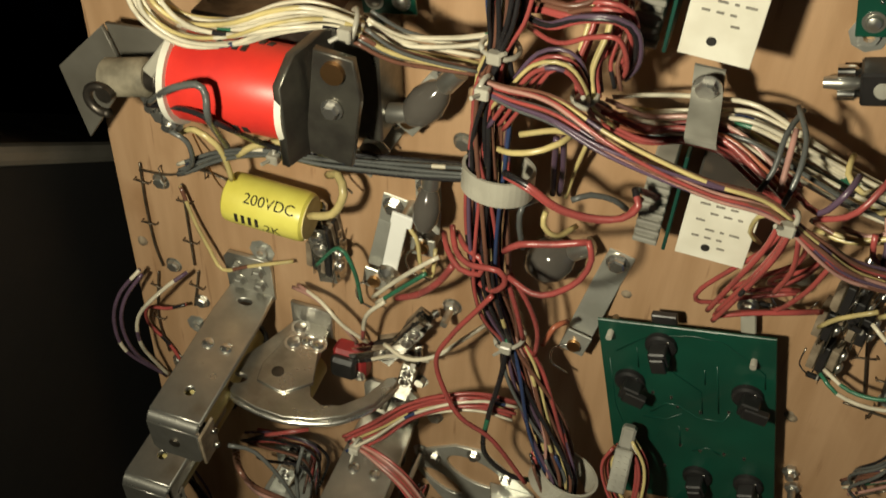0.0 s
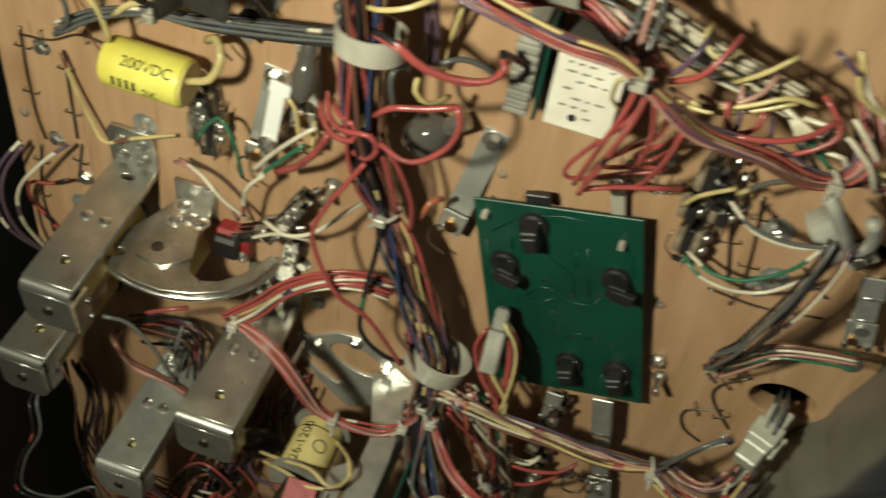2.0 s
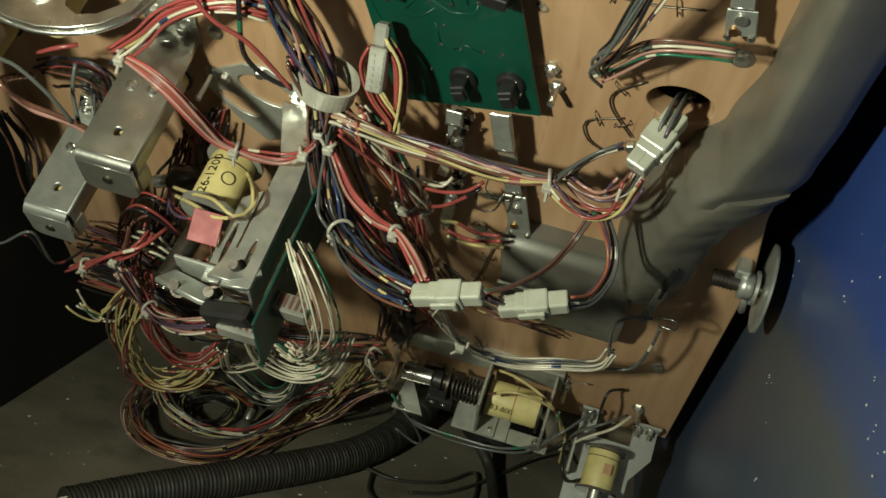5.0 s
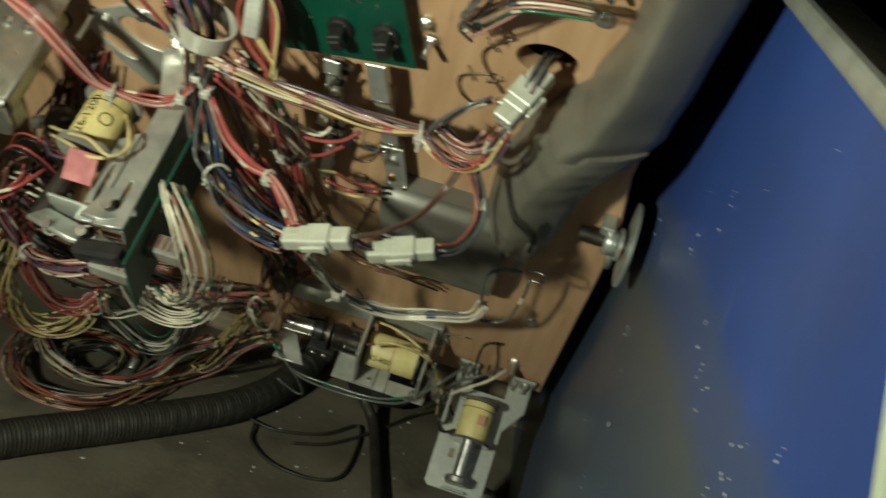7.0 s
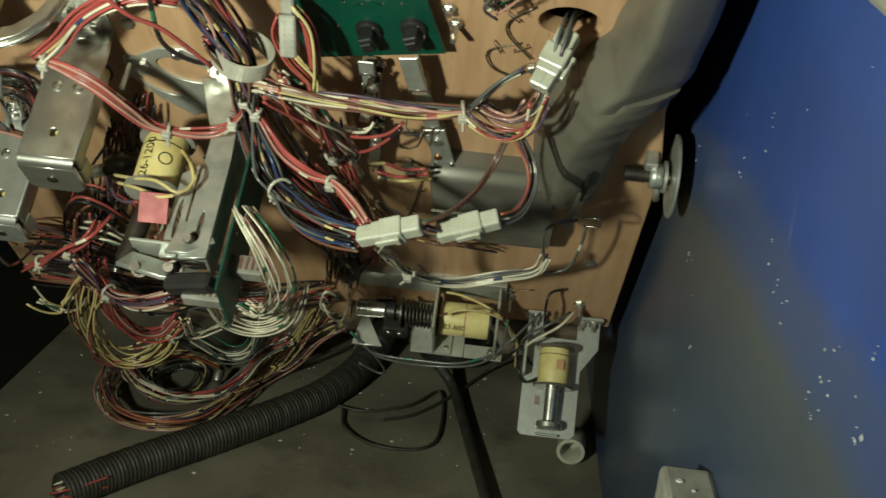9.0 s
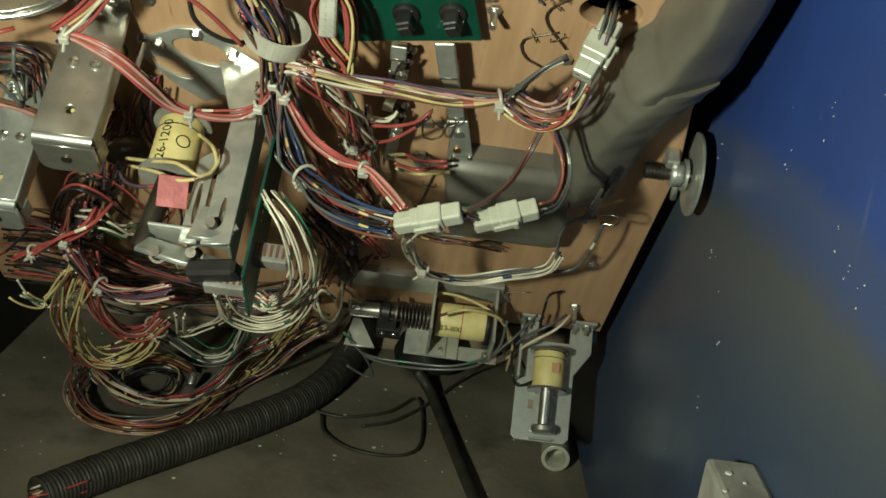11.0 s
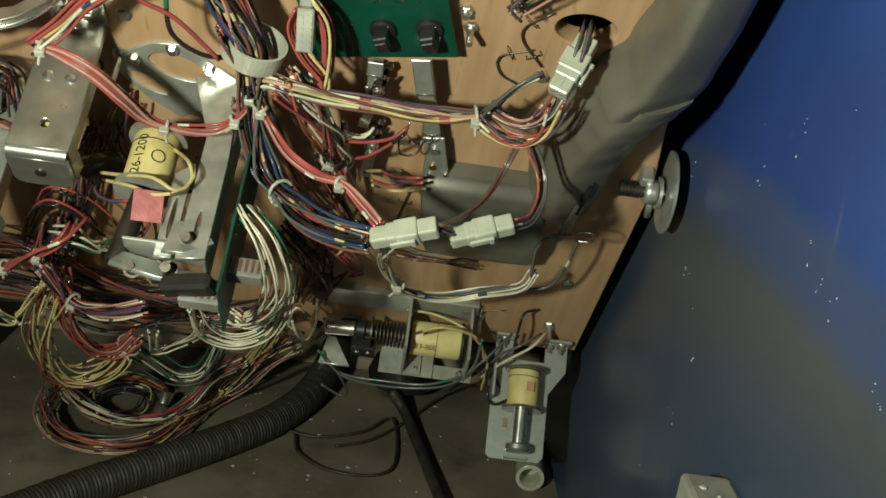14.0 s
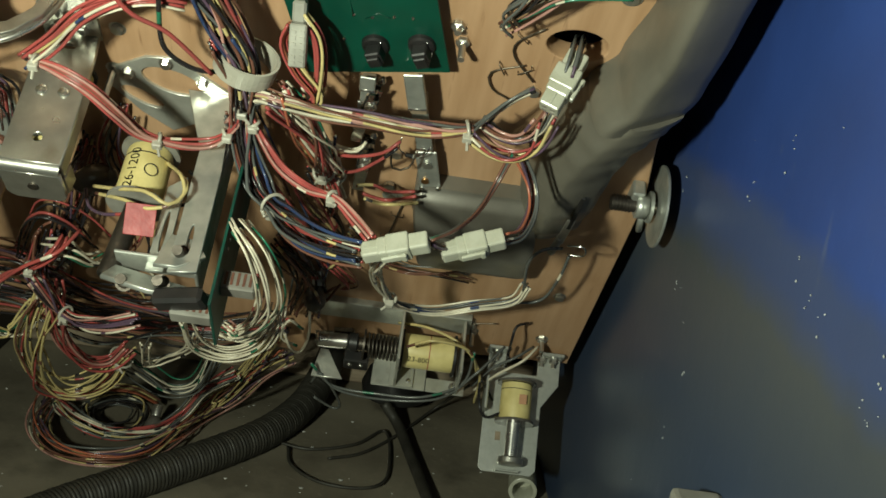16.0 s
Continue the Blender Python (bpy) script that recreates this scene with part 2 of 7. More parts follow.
def lathe(profile, n=20, axis="z"):
    """A turned solid: (radius, height) pairs along its axis."""
    vs, fs = [], []
    for r, h in profile:
        for i in range(n):
            a = 2 * math.pi * i / n
            vs.append((r * math.cos(a), r * math.sin(a), h))
    for k in range(len(profile) - 1):
        for i in range(n):
            j = (i + 1) % n
            fs.append((k * n + i, k * n + j, (k + 1) * n + j, (k + 1) * n + i))
    fs.append(tuple(range(n))[::-1])
    fs.append(tuple((len(profile) - 1) * n + i for i in range(n)))
    me = bpy.data.meshes.new("turned")
    me.from_pydata(vs, [], fs)
    for p in me.polygons:
        p.use_smooth = len(p.vertices) == 4
    bm = bmesh.new()
    bm.from_mesh(me)
    bpy.data.meshes.remove(me)
    for e in bm.edges:
        if len(e.link_faces) == 2 and e.calc_face_angle(0) > 0.6:
            e.smooth = False
    if axis == "x":
        moved(bm, rot=(0, 90, 0))
    if axis == "y":
        moved(bm, rot=(90, 0, 0))
    return bm


def rod(r, a, b, n=16, chamfer=0.0):
    """A round bar from a to b."""
    a, b = Vector(a), Vector(b)
    L = (b - a).length
    c = chamfer
    bm = lathe([(r - c, 0), (r, c), (r, L - c), (r - c, L)] if c else [(r, 0), (r, L)], n)
    q = (b - a).to_track_quat("Z", "Y").to_matrix().to_4x4()
    bmesh.ops.transform(bm, matrix=Matrix.Translation(a) @ q, verts=bm.verts[:])
    return bm


def flat(outline, holes=(), thick=0.0016, bevel=0.0003):
    """A sheet cut to an outline in x and z, with real holes, from y=0 towards the viewer."""
    cu = bpy.data.curves.new("cut", "CURVE")
    cu.dimensions, cu.fill_mode, cu.extrude = "2D", "BOTH", thick / 2
    cu.bevel_depth, cu.bevel_resolution = bevel, 1
    for pts in (outline, *holes):
        s = cu.splines.new("POLY")
        s.points.add(len(pts) - 1)
        for p, q in zip(s.points, pts):
            p.co = (q[0], q[1], 0, 1)
        s.use_cyclic_u = True
    ob = bpy.data.objects.new("cut", cu)
    me = ob.to_mesh()
    bm = bmesh.new()
    bm.from_mesh(me)
    ob.to_mesh_clear()
    bpy.data.objects.remove(ob)
    bpy.data.curves.remove(cu)
    return moved(bm, (0, -thick / 2, 0), (90, 0, 0))


def ring(cx, cz, r, n=20, sx=1.0, sz=1.0, turn=0):
    t = radians(turn)
    return [(cx + r * (sx * math.cos(a) * math.cos(t) - sz * math.sin(a) * math.sin(t)), cz + r * (sx * math.cos(a) * math.sin(t) + sz * math.sin(a) * math.cos(t))) for a in (2 * math.pi * i / n for i in range(n))]


def spline(pts, step=0.004):
    """Points evenly along a smooth curve through pts."""
    p = [Vector(q) for q in pts]
    if len(p) == 2:
        n = max(2, int((p[1] - p[0]).length / step))
        return [p[0].lerp(p[1], i / n) for i in range(n + 1)]
    p = [p[0] * 2 - p[1]] + p + [p[-1] * 2 - p[-2]]
    out = []
    for i in range(1, len(p) - 2):
        a, b, c, d = p[i - 1:i + 3]
        n = max(2, int((c - b).length / step))
        for k in range(n):
            t = k / n
            out.append(0.5 * ((2 * b) + (c - a) * t + (2 * a - 5 * b + 4 * c - d) * t * t + (3 * b - a - 3 * c + d) * t ** 3))
    out.append(p[-2])
    return out


def frames(path):
    t0 = (path[1] - path[0]).normalized()
    u = t0.orthogonal().normalized()
    out = []
    for i, q in enumerate(path):
        t = (path[min(i + 1, len(path) - 1)] - path[max(i - 1, 0)])
        t = t.normalized() if t.length > 1e-9 else t0
        u = (u - t * u.dot(t))
        u = u.normalized() if u.length > 1e-6 else t.orthogonal().normalized()
        out.append((q, u, t.cross(u)))
        t0 = t
    return out


def tube(path, r, n=6, stripe=0, name="tube"):
    """A round wire along a path (radius r or a function of the index). stripe: length in steps of a second colour's dashes."""
    vs, fs, mi = [], [], []
    fr = frames(path)
    for i, (q, u, v) in enumerate(fr):
        rr = r(i) if callable(r) else r
        for k in range(n):
            a = 2 * math.pi * k / n
            vs.append(q + u * (rr * math.cos(a)) + v * (rr * math.sin(a)))
    for i in range(len(fr) - 1):
        for k in range(n):
            j = (k + 1) % n
            fs.append((i * n + k, i * n + j, (i + 1) * n + j, (i + 1) * n + k))
            mi.append(1 if stripe and (i // stripe) % 7 == 0 else 0)
    fs.append(tuple(range(n))[::-1])
    fs.append(tuple((len(fr) - 1) * n + k for k in range(n)))
    mi += [0, 0]
    me = bpy.data.meshes.new(name)
    me.from_pydata([tuple(v) for v in vs], [], fs)
    me.polygons.foreach_set("material_index", mi)
    me.polygons.foreach_set("use_smooth", [True] * len(fs))
    return me


def colour(c):
    a, *b = c.split("/")
    return [WIRE[a]] + ([WIRE[b[0]]] if b else []), (2 if b else 0)


def harness(label, pts, colours, spread=0.006, r=0.0011, ends=0.0, ties=(), name="wire_harness", category="wires", group="", wobble=0.35, seed=0, flatten=1.0):
    """A bundle of single wires that wander round one line; ties: places from 0 to 1 with a nylon tie."""
    rng = random.Random(seed + 17)
    base = Vector(pts[0])
    e = thing(name, label, category, tuple(base), group=group)
    line = spline([Vector(p) - base for p in pts], 0.003)
    fr = frames(line)
    N = len(fr)
    colours = list(colours) + [c.split("/")[0] for c in colours[::2]]
    for k, c in enumerate(colours):
        ms, st = colour(c)
        a0, rad = rng.uniform(0, 6.28), spread * math.sqrt(rng.uniform(0.05, 1))
        tw, ph, ph2 = rng.uniform(-19, 19), rng.uniform(0, 6.28), rng.uniform(0, 6.28)
        L = N * 0.003
        path = []
        for i, (q, u, v) in enumerate(fr):
            s = i * 0.003
            fan = 1 + ends * max(0, abs(2 * i / (N - 1) - 1) - 0.5) * 2
            for tie in ties:
                fan *= 1 - 0.45 * math.exp(-((i / (N - 1) - tie) * L / 0.012) ** 2)
            a = a0 + tw * s + wobble * math.sin(s * 30 + ph)
            rr = rad * fan * (1 + 0.25 * math.sin(s * 42 + ph2))
            path.append(q + u * (rr * math.cos(a)) + v * (rr * math.sin(a) * flatten))
        part("wire", tube(path, r * rng.uniform(0.68, 0.92), 6, st, "wire"), ms, e)
    for tie in ties:
        i = min(N - 2, max(1, int(tie * (N - 1))))
        q, u, v = fr[i]
        t = (fr[i + 1][0] - fr[i - 1][0]).normalized()
        rr = spread * 0.72 + r
        loop = [q + u * (rr * math.cos(a)) + v * (rr * math.sin(a)) for a in (6.2832 * j / 14 for j in range(15))]
        bm = bmesh.new()
        bm.from_mesh(tube(loop, 0.0011, 6))
        h = q - Vector((0, 1, 0)) * rr
        hb = box(-0.0028, 0.0028, -0.0022, 0.0022, -0.0024, 0.0024, 0.0006)
        bmesh.ops.transform(hb, matrix=Matrix.Translation(h), verts=hb.verts[:])
        tail = rod(0.0009, h, h + Vector((rng.uniform(-1, 1), -0.6, rng.uniform(-1, 1))).normalized() * 0.007, 6)
        part("cable_tie", join(bm, hb, tail), NYLON, e, "milky nylon cable tie")
    return e


def wire(label, pts, c, r=0.0011, name="wire", category="wire", group=""):
    base = Vector(pts[0])
    e = thing(name, label, category, tuple(base), group=group)
    ms, st = colour(c) if isinstance(c, str) else ([c], 0)
    part("conductor", tube(spline([Vector(p) - base for p in pts], 0.004), r, 7, st, "conductor"), ms, e)
    return e


def hexhead(r=0.004, h=0.003, shank=0.0):
    """A hex screw head with its washer, rising along -y."""
    w = lathe([(r * 1.35, 0), (r * 1.35, 0.0008)], 18)
    hd = lathe([(r, 0.0008), (r, 0.0008 + h * 0.8), (r * 0.8, 0.0008 + h)], 6)
    b = [w, hd]
    if shank:
        b.append(lathe([(r * 0.5, h), (r * 0.5, h + shank)], 10))
    return moved(join(*b), rot=(90, 0, 0))


def pan(r=0.0035):
    """A domed slotted screw head, rising along -y."""
    d = lathe([(r, 0), (r, r * 0.25), (r * 0.8, r * 0.55), (r * 0.35, r * 0.72), (0.0001, r * 0.74)], 14)
    w = lathe([(r * 1.4, -0.0004), (r * 1.4, 0.0003)], 16)
    return moved(join(d, w), rot=(90, 0, 0))


def screw(at, label="bright zinc screw driven into the plywood", r=0.0035, hexa=False, shank=0.0, group="playfield screws", m=None):
    e = thing("screw", label, "screw", at, (0, random.uniform(0, 60), 0), group=group)
    part("head", hexhead(r, r * 0.8, shank) if hexa else pan(r), m or ZINC, e)
    return e


def letters(text, size, depth=0.0001):
    cu = bpy.data.curves.new("letters", "FONT")
    cu.body, cu.size, cu.align_x, cu.align_y, cu.extrude = text, size, "CENTER", "CENTER", depth
    ob = bpy.data.objects.new("letters", cu)
    me = ob.to_mesh()
    bm = bmesh.new()
    bm.from_mesh(me)
    ob.to_mesh_clear()
    bpy.data.objects.remove(ob)
    bpy.data.curves.remove(cu)
    return bm


# ---- setting ----
def room_box(name, x0, x1, y0, y1, z0, z1, m, label, bevel=0.002):
    c = ((x0 + x1) / 2, (y0 + y1) / 2, z0)
    bm = moved(box(x0, x1, y0, y1, z0, z1, bevel), (-c[0], -c[1], -c[2]))
    d = bpy.data.meshes.new(name)
    bm.to_mesh(d)
    bm.free()
    d.materials.append(m)
    ob = new(name, d)
    ob.matrix_world = Matrix.Translation(c)
    return tagged(ob, label, name.rstrip("_0123456789").split("_")[0], kind="structure")


room_box("floor", -0.06, 0.566, -0.9, 0.62, -0.015, 0.0, FLOOR, "dusty brown cabinet floor speckled with pale paint chips")
TOE = 0.018
RISE = 0.13  # the cabinet's sides climb towards the back


def side_board(name, x0, x1, base, m, label, bevel=0.002, thick=None, toe=0.0):
    """A cabinet side, or with thick a rail along its top, whose upper edge rises towards the back."""
    y0, y1 = -0.9, 0.62
    bm = box(x0, x1, y0, y1, 0.0, 1.0, 0)
    for v in bm.verts:
        top = base + RISE * v.co.y
        if v.co.z > 0.5:
            v.co.z = top + (thick or 0.0)
        elif thick:
            v.co.z = top
        v.co.x -= toe * (v.co.y + 0.1)
    if bevel:
        bmesh.ops.bevel(bm, geom=bm.edges[:], offset=bevel, segments=2, affect="EDGES", profile=0.5)
    c = ((x0 + x1) / 2, (y0 + y1) / 2, 0.0)
    d = bpy.data.meshes.new(name)
    moved(bm, (-c[0], -c[1], 0)).to_mesh(d)
    bm.free()
    d.materials.append(m)
    ob = new(name, d)
    ob.matrix_world = Matrix.Translation(c)
    return tagged(ob, label, name.rstrip("_0123456789").split("_")[0], kind="structure")


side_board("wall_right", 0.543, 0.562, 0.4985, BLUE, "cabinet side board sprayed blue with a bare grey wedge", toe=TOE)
side_board("wall_left", -0.054, -0.035, 0.494, BLACK_WALL, "near-black cabinet side board, its deep shade put into the colour")
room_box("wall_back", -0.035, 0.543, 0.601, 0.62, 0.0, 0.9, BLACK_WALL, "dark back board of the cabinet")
side_board("trim_right", 0.5385, 0.568, 0.4990, PLATE, "bright steel rail along the cabinet side's top edge", 0.003, 0.010, TOE)
side_board("trim_left", -0.110, -0.026, 0.4945, GREY_SHEET, "dull grey metal rail on the dark cabinet side", 0.004, 0.012)
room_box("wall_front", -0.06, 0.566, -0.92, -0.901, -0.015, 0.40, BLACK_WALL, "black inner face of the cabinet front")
room_box("ground", -3, 3, -3, 3, -0.62, -0.60, BLACK_WALL, "dark room floor under the machine")
room_box("backdrop_wall_1", -3.02, -3.0, -3, 3, -0.6, 2.4, ROOM_BLUE, "dark room wall", 0)
room_box("backdrop_wall_2", 3.0, 3.02, -3, 3, -0.6, 2.4, BLACK_WALL, "dark room wall", 0)
room_box("backdrop_wall_3", -3, 3, 3.0, 3.02, -0.6, 2.4, ROOM_BLUE, "dark room wall", 0)
room_box("backdrop_wall_4", -3, 3, -3.02, -3.0, -0.6, 2.4, BLACK_WALL, "dark room wall", 0)
room_box("ceiling", -3, 3, -3, 3, 2.4, 2.42, BLACK_WALL, "dark room ceiling", 0)


# ---- the playfield board ----
def playfield():
    e = thing("playfield_board", "raised plywood playfield seen from its bare underside", "playfield", (0.257, 0, -0.62))
    holes = [ring(0.447 - 0.257, -0.087 + 0.62, 0.0180, 28, 1, 0.72), ring(0.452 - 0.257, 0.022 + 0.62, 0.020, 24, 1, 0.5), ring(0.395 - 0.257, -0.272 + 0.62, 0.016, 24)]
    cut = [(q[0] - 0.257, q[2] + 0.62) for q in ((0.053, 0.000, -0.518), (0.144, 0.000, -0.535), (0.262, 0.000, -0.511), (0.294, 0.000, -0.518))]
    part("panel", flat([(-0.257, cut[0][1])] + cut + [(cut[-1][0] + 0.004, 0.142), (0.120, 0.138), (0.2645, 0.150), (0.2645, 0.395), (0.255, 0.46), (0.255, 0.90), (-0.257, 0.90)], holes, 0.0127, 0.0008), WOOD, e, at=(0, 0.0127, 0))
    return e


playfield()


# ---- grey ball channel down the board's edge ----
def loft(stations, profile, n=7):
    """A formed sheet body: stations (z, left, right, height), profile (share across, share of height)."""
    vs, fs = [], []
    st = []
    for a, b in zip(stations, stations[1:]):
        for k in range(n):
            t = k / n
            t2 = t * t * (3 - 2 * t)
            st.append([a[0] + (b[0] - a[0]) * t] + [p + (q - p) * t2 for p, q in zip(a[1:], b[1:])])
    st.append(list(stations[-1]))
    m = len(profile)
    for z, l, r, h in st:
        for u, w in profile:
            vs.append((l + (r - l) * u, -h * w, z))
    for i in range(len(st) - 1):
        for k in range(m - 1):
            fs.append((i * m + k, (i + 1) * m + k, (i + 1) * m + k + 1, i * m + k + 1))
    fs.append(tuple(range(m)))
    fs.append(tuple((len(st) - 1) * m + k for k in range(m))[::-1])
    me = bpy.data.meshes.new("formed")
    me.from_pydata(vs, [], fs)
    bm = bmesh.new()
    bm.from_mesh(me)
    bpy.data.meshes.remove(me)
    bmesh.ops.recalc_face_normals(bm, faces=bm.faces[:])
    for f in bm.faces:
        f.smooth = len(f.verts) == 4
    for e in bm.edges:
        if len(e.link_faces) == 2 and e.calc_face_angle(0) > 0.75:
            e.smooth = False
    return bm


def ball_channel():
    e = thing("ball_channel", "grey painted formed steel ball channel along the playfield edge", "ball channel", (0.48, 0, -0.2))
    # the top falls from a ridge near the inner side to a low outer lip
    prof = [(0, 0), (0.01, 0.40), (0.05, 0.72), (0.10, 0.90), (0.15, 0.97), (0.20, 0.995), (0.26, 0.985), (0.40, 0.93), (0.60, 0.82), (0.80, 0.70), (0.95, 0.60), (0.985, 0.54), (1, 0.38), (1, 0)]
    s = [(0.23, 0.484, 0.5225, 0.047), (0.03, 0.482, 0.5220, 0.046), (-0.04, 0.480, 0.5195, 0.046), (-0.085, 0.471, 0.5165, 0.0455), (-0.108, 0.458, 0.511, 0.0450)]
    part("channel", moved(loft(s, prof), (-0.48, -0.0005, 0.2)), GREY_METAL, e)
    prof2 = [(0, 0), (0.02, 0.34), (0.12, 0.62), (0.26, 0.88), (0.34, 0.98), (0.42, 1.0), (0.66, 0.90), (0.85, 0.76), (0.96, 0.66), (0.99, 0.56), (1, 0.4), (1, 0)]
    s = [(-0.100, 0.4640, 0.5120, 0.0435), (-0.114, 0.456, 0.5075, 0.0430), (-0.128, 0.449, 0.500, 0.0428), (-0.144, 0.443, 0.4925, 0.0422), (-0.168, 0.437, 0.4880, 0.040), (-0.200, 0.436, 0.4860, 0.036), (-0.232, 0.439, 0.4825, 0.029), (-0.262, 0.446, 0.4760, 0.015)]
    part("horn", moved(loft(s, prof2), (-0.48, -0.0005, 0.2)), GREY_METAL, e, "dented lower end of the channel")
    part("screw", moved(pan(0.0042), (-0.013, -0.0012, 0.155)), ZINC, e)
    return e


ball_channel()


def subway():
    e = thing("ball_subway", "worn grey sheet metal ball guide screwed to the playfield", "ball guide", (0.418, 0, -0.296))
    prof = [(0, 0), (0.0, 0.75), (0.02, 0.95), (0.06, 1), (0.5, 1.0), (0.94, 1), (0.99, 0.95), (1, 0.7), (1, 0)]
    s = [(-0.178, 0.383, 0.460, 0.012), (-0.188, 0.382, 0.466, 0.020), (-0.235, 0.386, 0.470, 0.024), (-0.262, 0.390, 0.470, 0.020), (-0.285, 0.402, 0.458, 0.008)]
    part("guide", moved(loft(s, prof), (-0.43, -0.0005, 0.25)), GREY_SHEET, e)
    part("lip", box(-0.046, 0.000, -0.0285, -0.0248, 0.030, 0.0335, 0.0008), BRIGHT, e, "bright folded lip")
    part("tab", box(-0.048, -0.036, -0.003, -0.0006, 0.03, 0.075, 0.0006), GREY_SHEET, e)
    part("screw", moved(pan(0.003), (-0.042, -0.0032, 0.066)), ZINC, e)
    part("screw", moved(hexhead(0.003, 0.003), (0.005, -0.0126, 0.060)), ZINC, e)
    return e


subway()


def hanger_pin():
    e = thing("pivot_pin", "steel pivot bolt with a round washer plate and nut", "bolt", (0.5125, -0.0125, -0.2110))
    part("disc", moved(lathe([(0.0265, 0), (0.027, 0.0004), (0.027, 0.0016), (0.0265, 0.002)], 40, "x"), (0.0135, 0.000, 0.002)), GALV, e)
    part("shaft", rod(0.0048, (-0.016, 0, 0), (0.016, 0, 0), 16), DARK_STEEL, e)
    part("nut", moved(lathe([(0.0085, 0), (0.0085, 0.008)], 6, "x"), (0.000, 0, 0)), GALV, e)
    part("washer", moved(lathe([(0.0105, 0), (0.0105, 0.002)], 20, "x"), (0.0085, 0, 0)), GALV, e)
    part("cotter", rod(0.0022, (0.006, -0.002, -0.006), (0.008, -0.004, -0.022), 8), GALV, e)
    for k in range(6):
        part("thread", moved(lathe([(0.0054, 0), (0.0054, 0.0009)], 14, "x"), (-0.015 + k * 0.0022, 0, 0)), DARK_STEEL, e)
    part("stand", box(-0.004, 0.004, 0.0, 0.0120, -0.006, 0.012, 0.001), GALV, e)
    return e


hanger_pin()


def hanger_plate():
    o = Vector((0.469, -0.052, 0.106))
    e = thing("hanger_plate", "pale green painted hanger plate with a rusty bolt", "bracket", tuple(o))
    out = [Vector(q) - o for q in ((0.454, -0.052, 0.069), (0.456, -0.052, 0.066), (0.461, -0.052, 0.066), (0.493, -0.052, 0.086), (0.460, -0.052, 0.192), (0.436, -0.052, 0.188), (0.446, -0.052, 0.141), (0.447, -0.052, 0.113))]
    part("plate", flat([(v.x, v.z) for v in out], (), 0.004, 0.0012), MINT, e)
    part("washer", moved(lathe([(0.0125, 0), (0.0125, 0.0018), (0.0115, 0.0022), (0.0080, 0.0022)], 32, "y"), (0, -0.004, 0)), GALV, e, "dull steel washer")
    part("bracket_arm", moved(box(-0.009, 0.009, -0.0095, -0.0066, 0.0, 0.085, 0.0015, 2), (-0.001, 0, 0.004), (0, 6, 0)), MINT_ARM, e, "scuffed painted arm over the plate")
    part("arm_end", moved(lathe([(0.0098, 0), (0.0098, 0.0030), (0.0088, 0.0036)], 30, "y"), (0, -0.0062, 0)), MINT_ARM, e)
    part("bolt", moved(hexhead(0.0052, 0.005, 0.003), (0, -0.0098, 0)), RUST, e, "rusty hex bolt")
    part("standoff", box(-0.006, 0.02, 0.0, 0.051, 0.03, 0.07, 0.002), MINT, e)
    return e


hanger_plate()


def prop_arm():
    """A flat painted bar that leans back along the cabinet side."""
    e = thing("prop_arm", "pale green painted prop arm pivoted on the cabinet side", "prop arm", (0.5322, -0.3705, 0.360), room=True)
    d = Vector((-0.029, 0.758, 1.0)).normalized()
    side = Vector((1, 0, 0))
    back = d.cross(side).normalized()
    bm = box(0.0, 0.0104, -0.0030, 0.0030, -0.02, 0.30, 0.0012, 2)
    for v in bm.verts:
        v.co = side * v.co.x - back * v.co.y + d * v.co.z
    bmesh.ops.recalc_face_normals(bm, faces=bm.faces[:])
    part("arm", bm, MINT_ARM, e)
    part("pivot_bolt", moved(moved(hexhead(0.004, 0.003), rot=(0, 0, -90)), (0.0, 0.000, 0.0)), ZINC, e)
    return e


prop_arm()


def wall_block():
    e = thing("corner_block", "grey wooden block with chipped paint fixed to the side board", "block", (0.5365, -0.062, 0.236), (0, 0, 0), room=True)
    part("block", moved(box(-0.020, 0.0063, -0.055, 0.004, -0.04, 0.0, 0.003, 2)), BLOCK_GREY, e)
    for x, y, s in ((-0.012, -0.012, 0.0022), (-0.018, -0.03, 0.0015), (-0.006, -0.02, 0.0012)):
        part("paint_fleck", moved(lathe([(s, 0), (s * 0.7, 0.0006)], 7), (x, y, 0.0002)), CHIP, e)
    return e


wall_block()


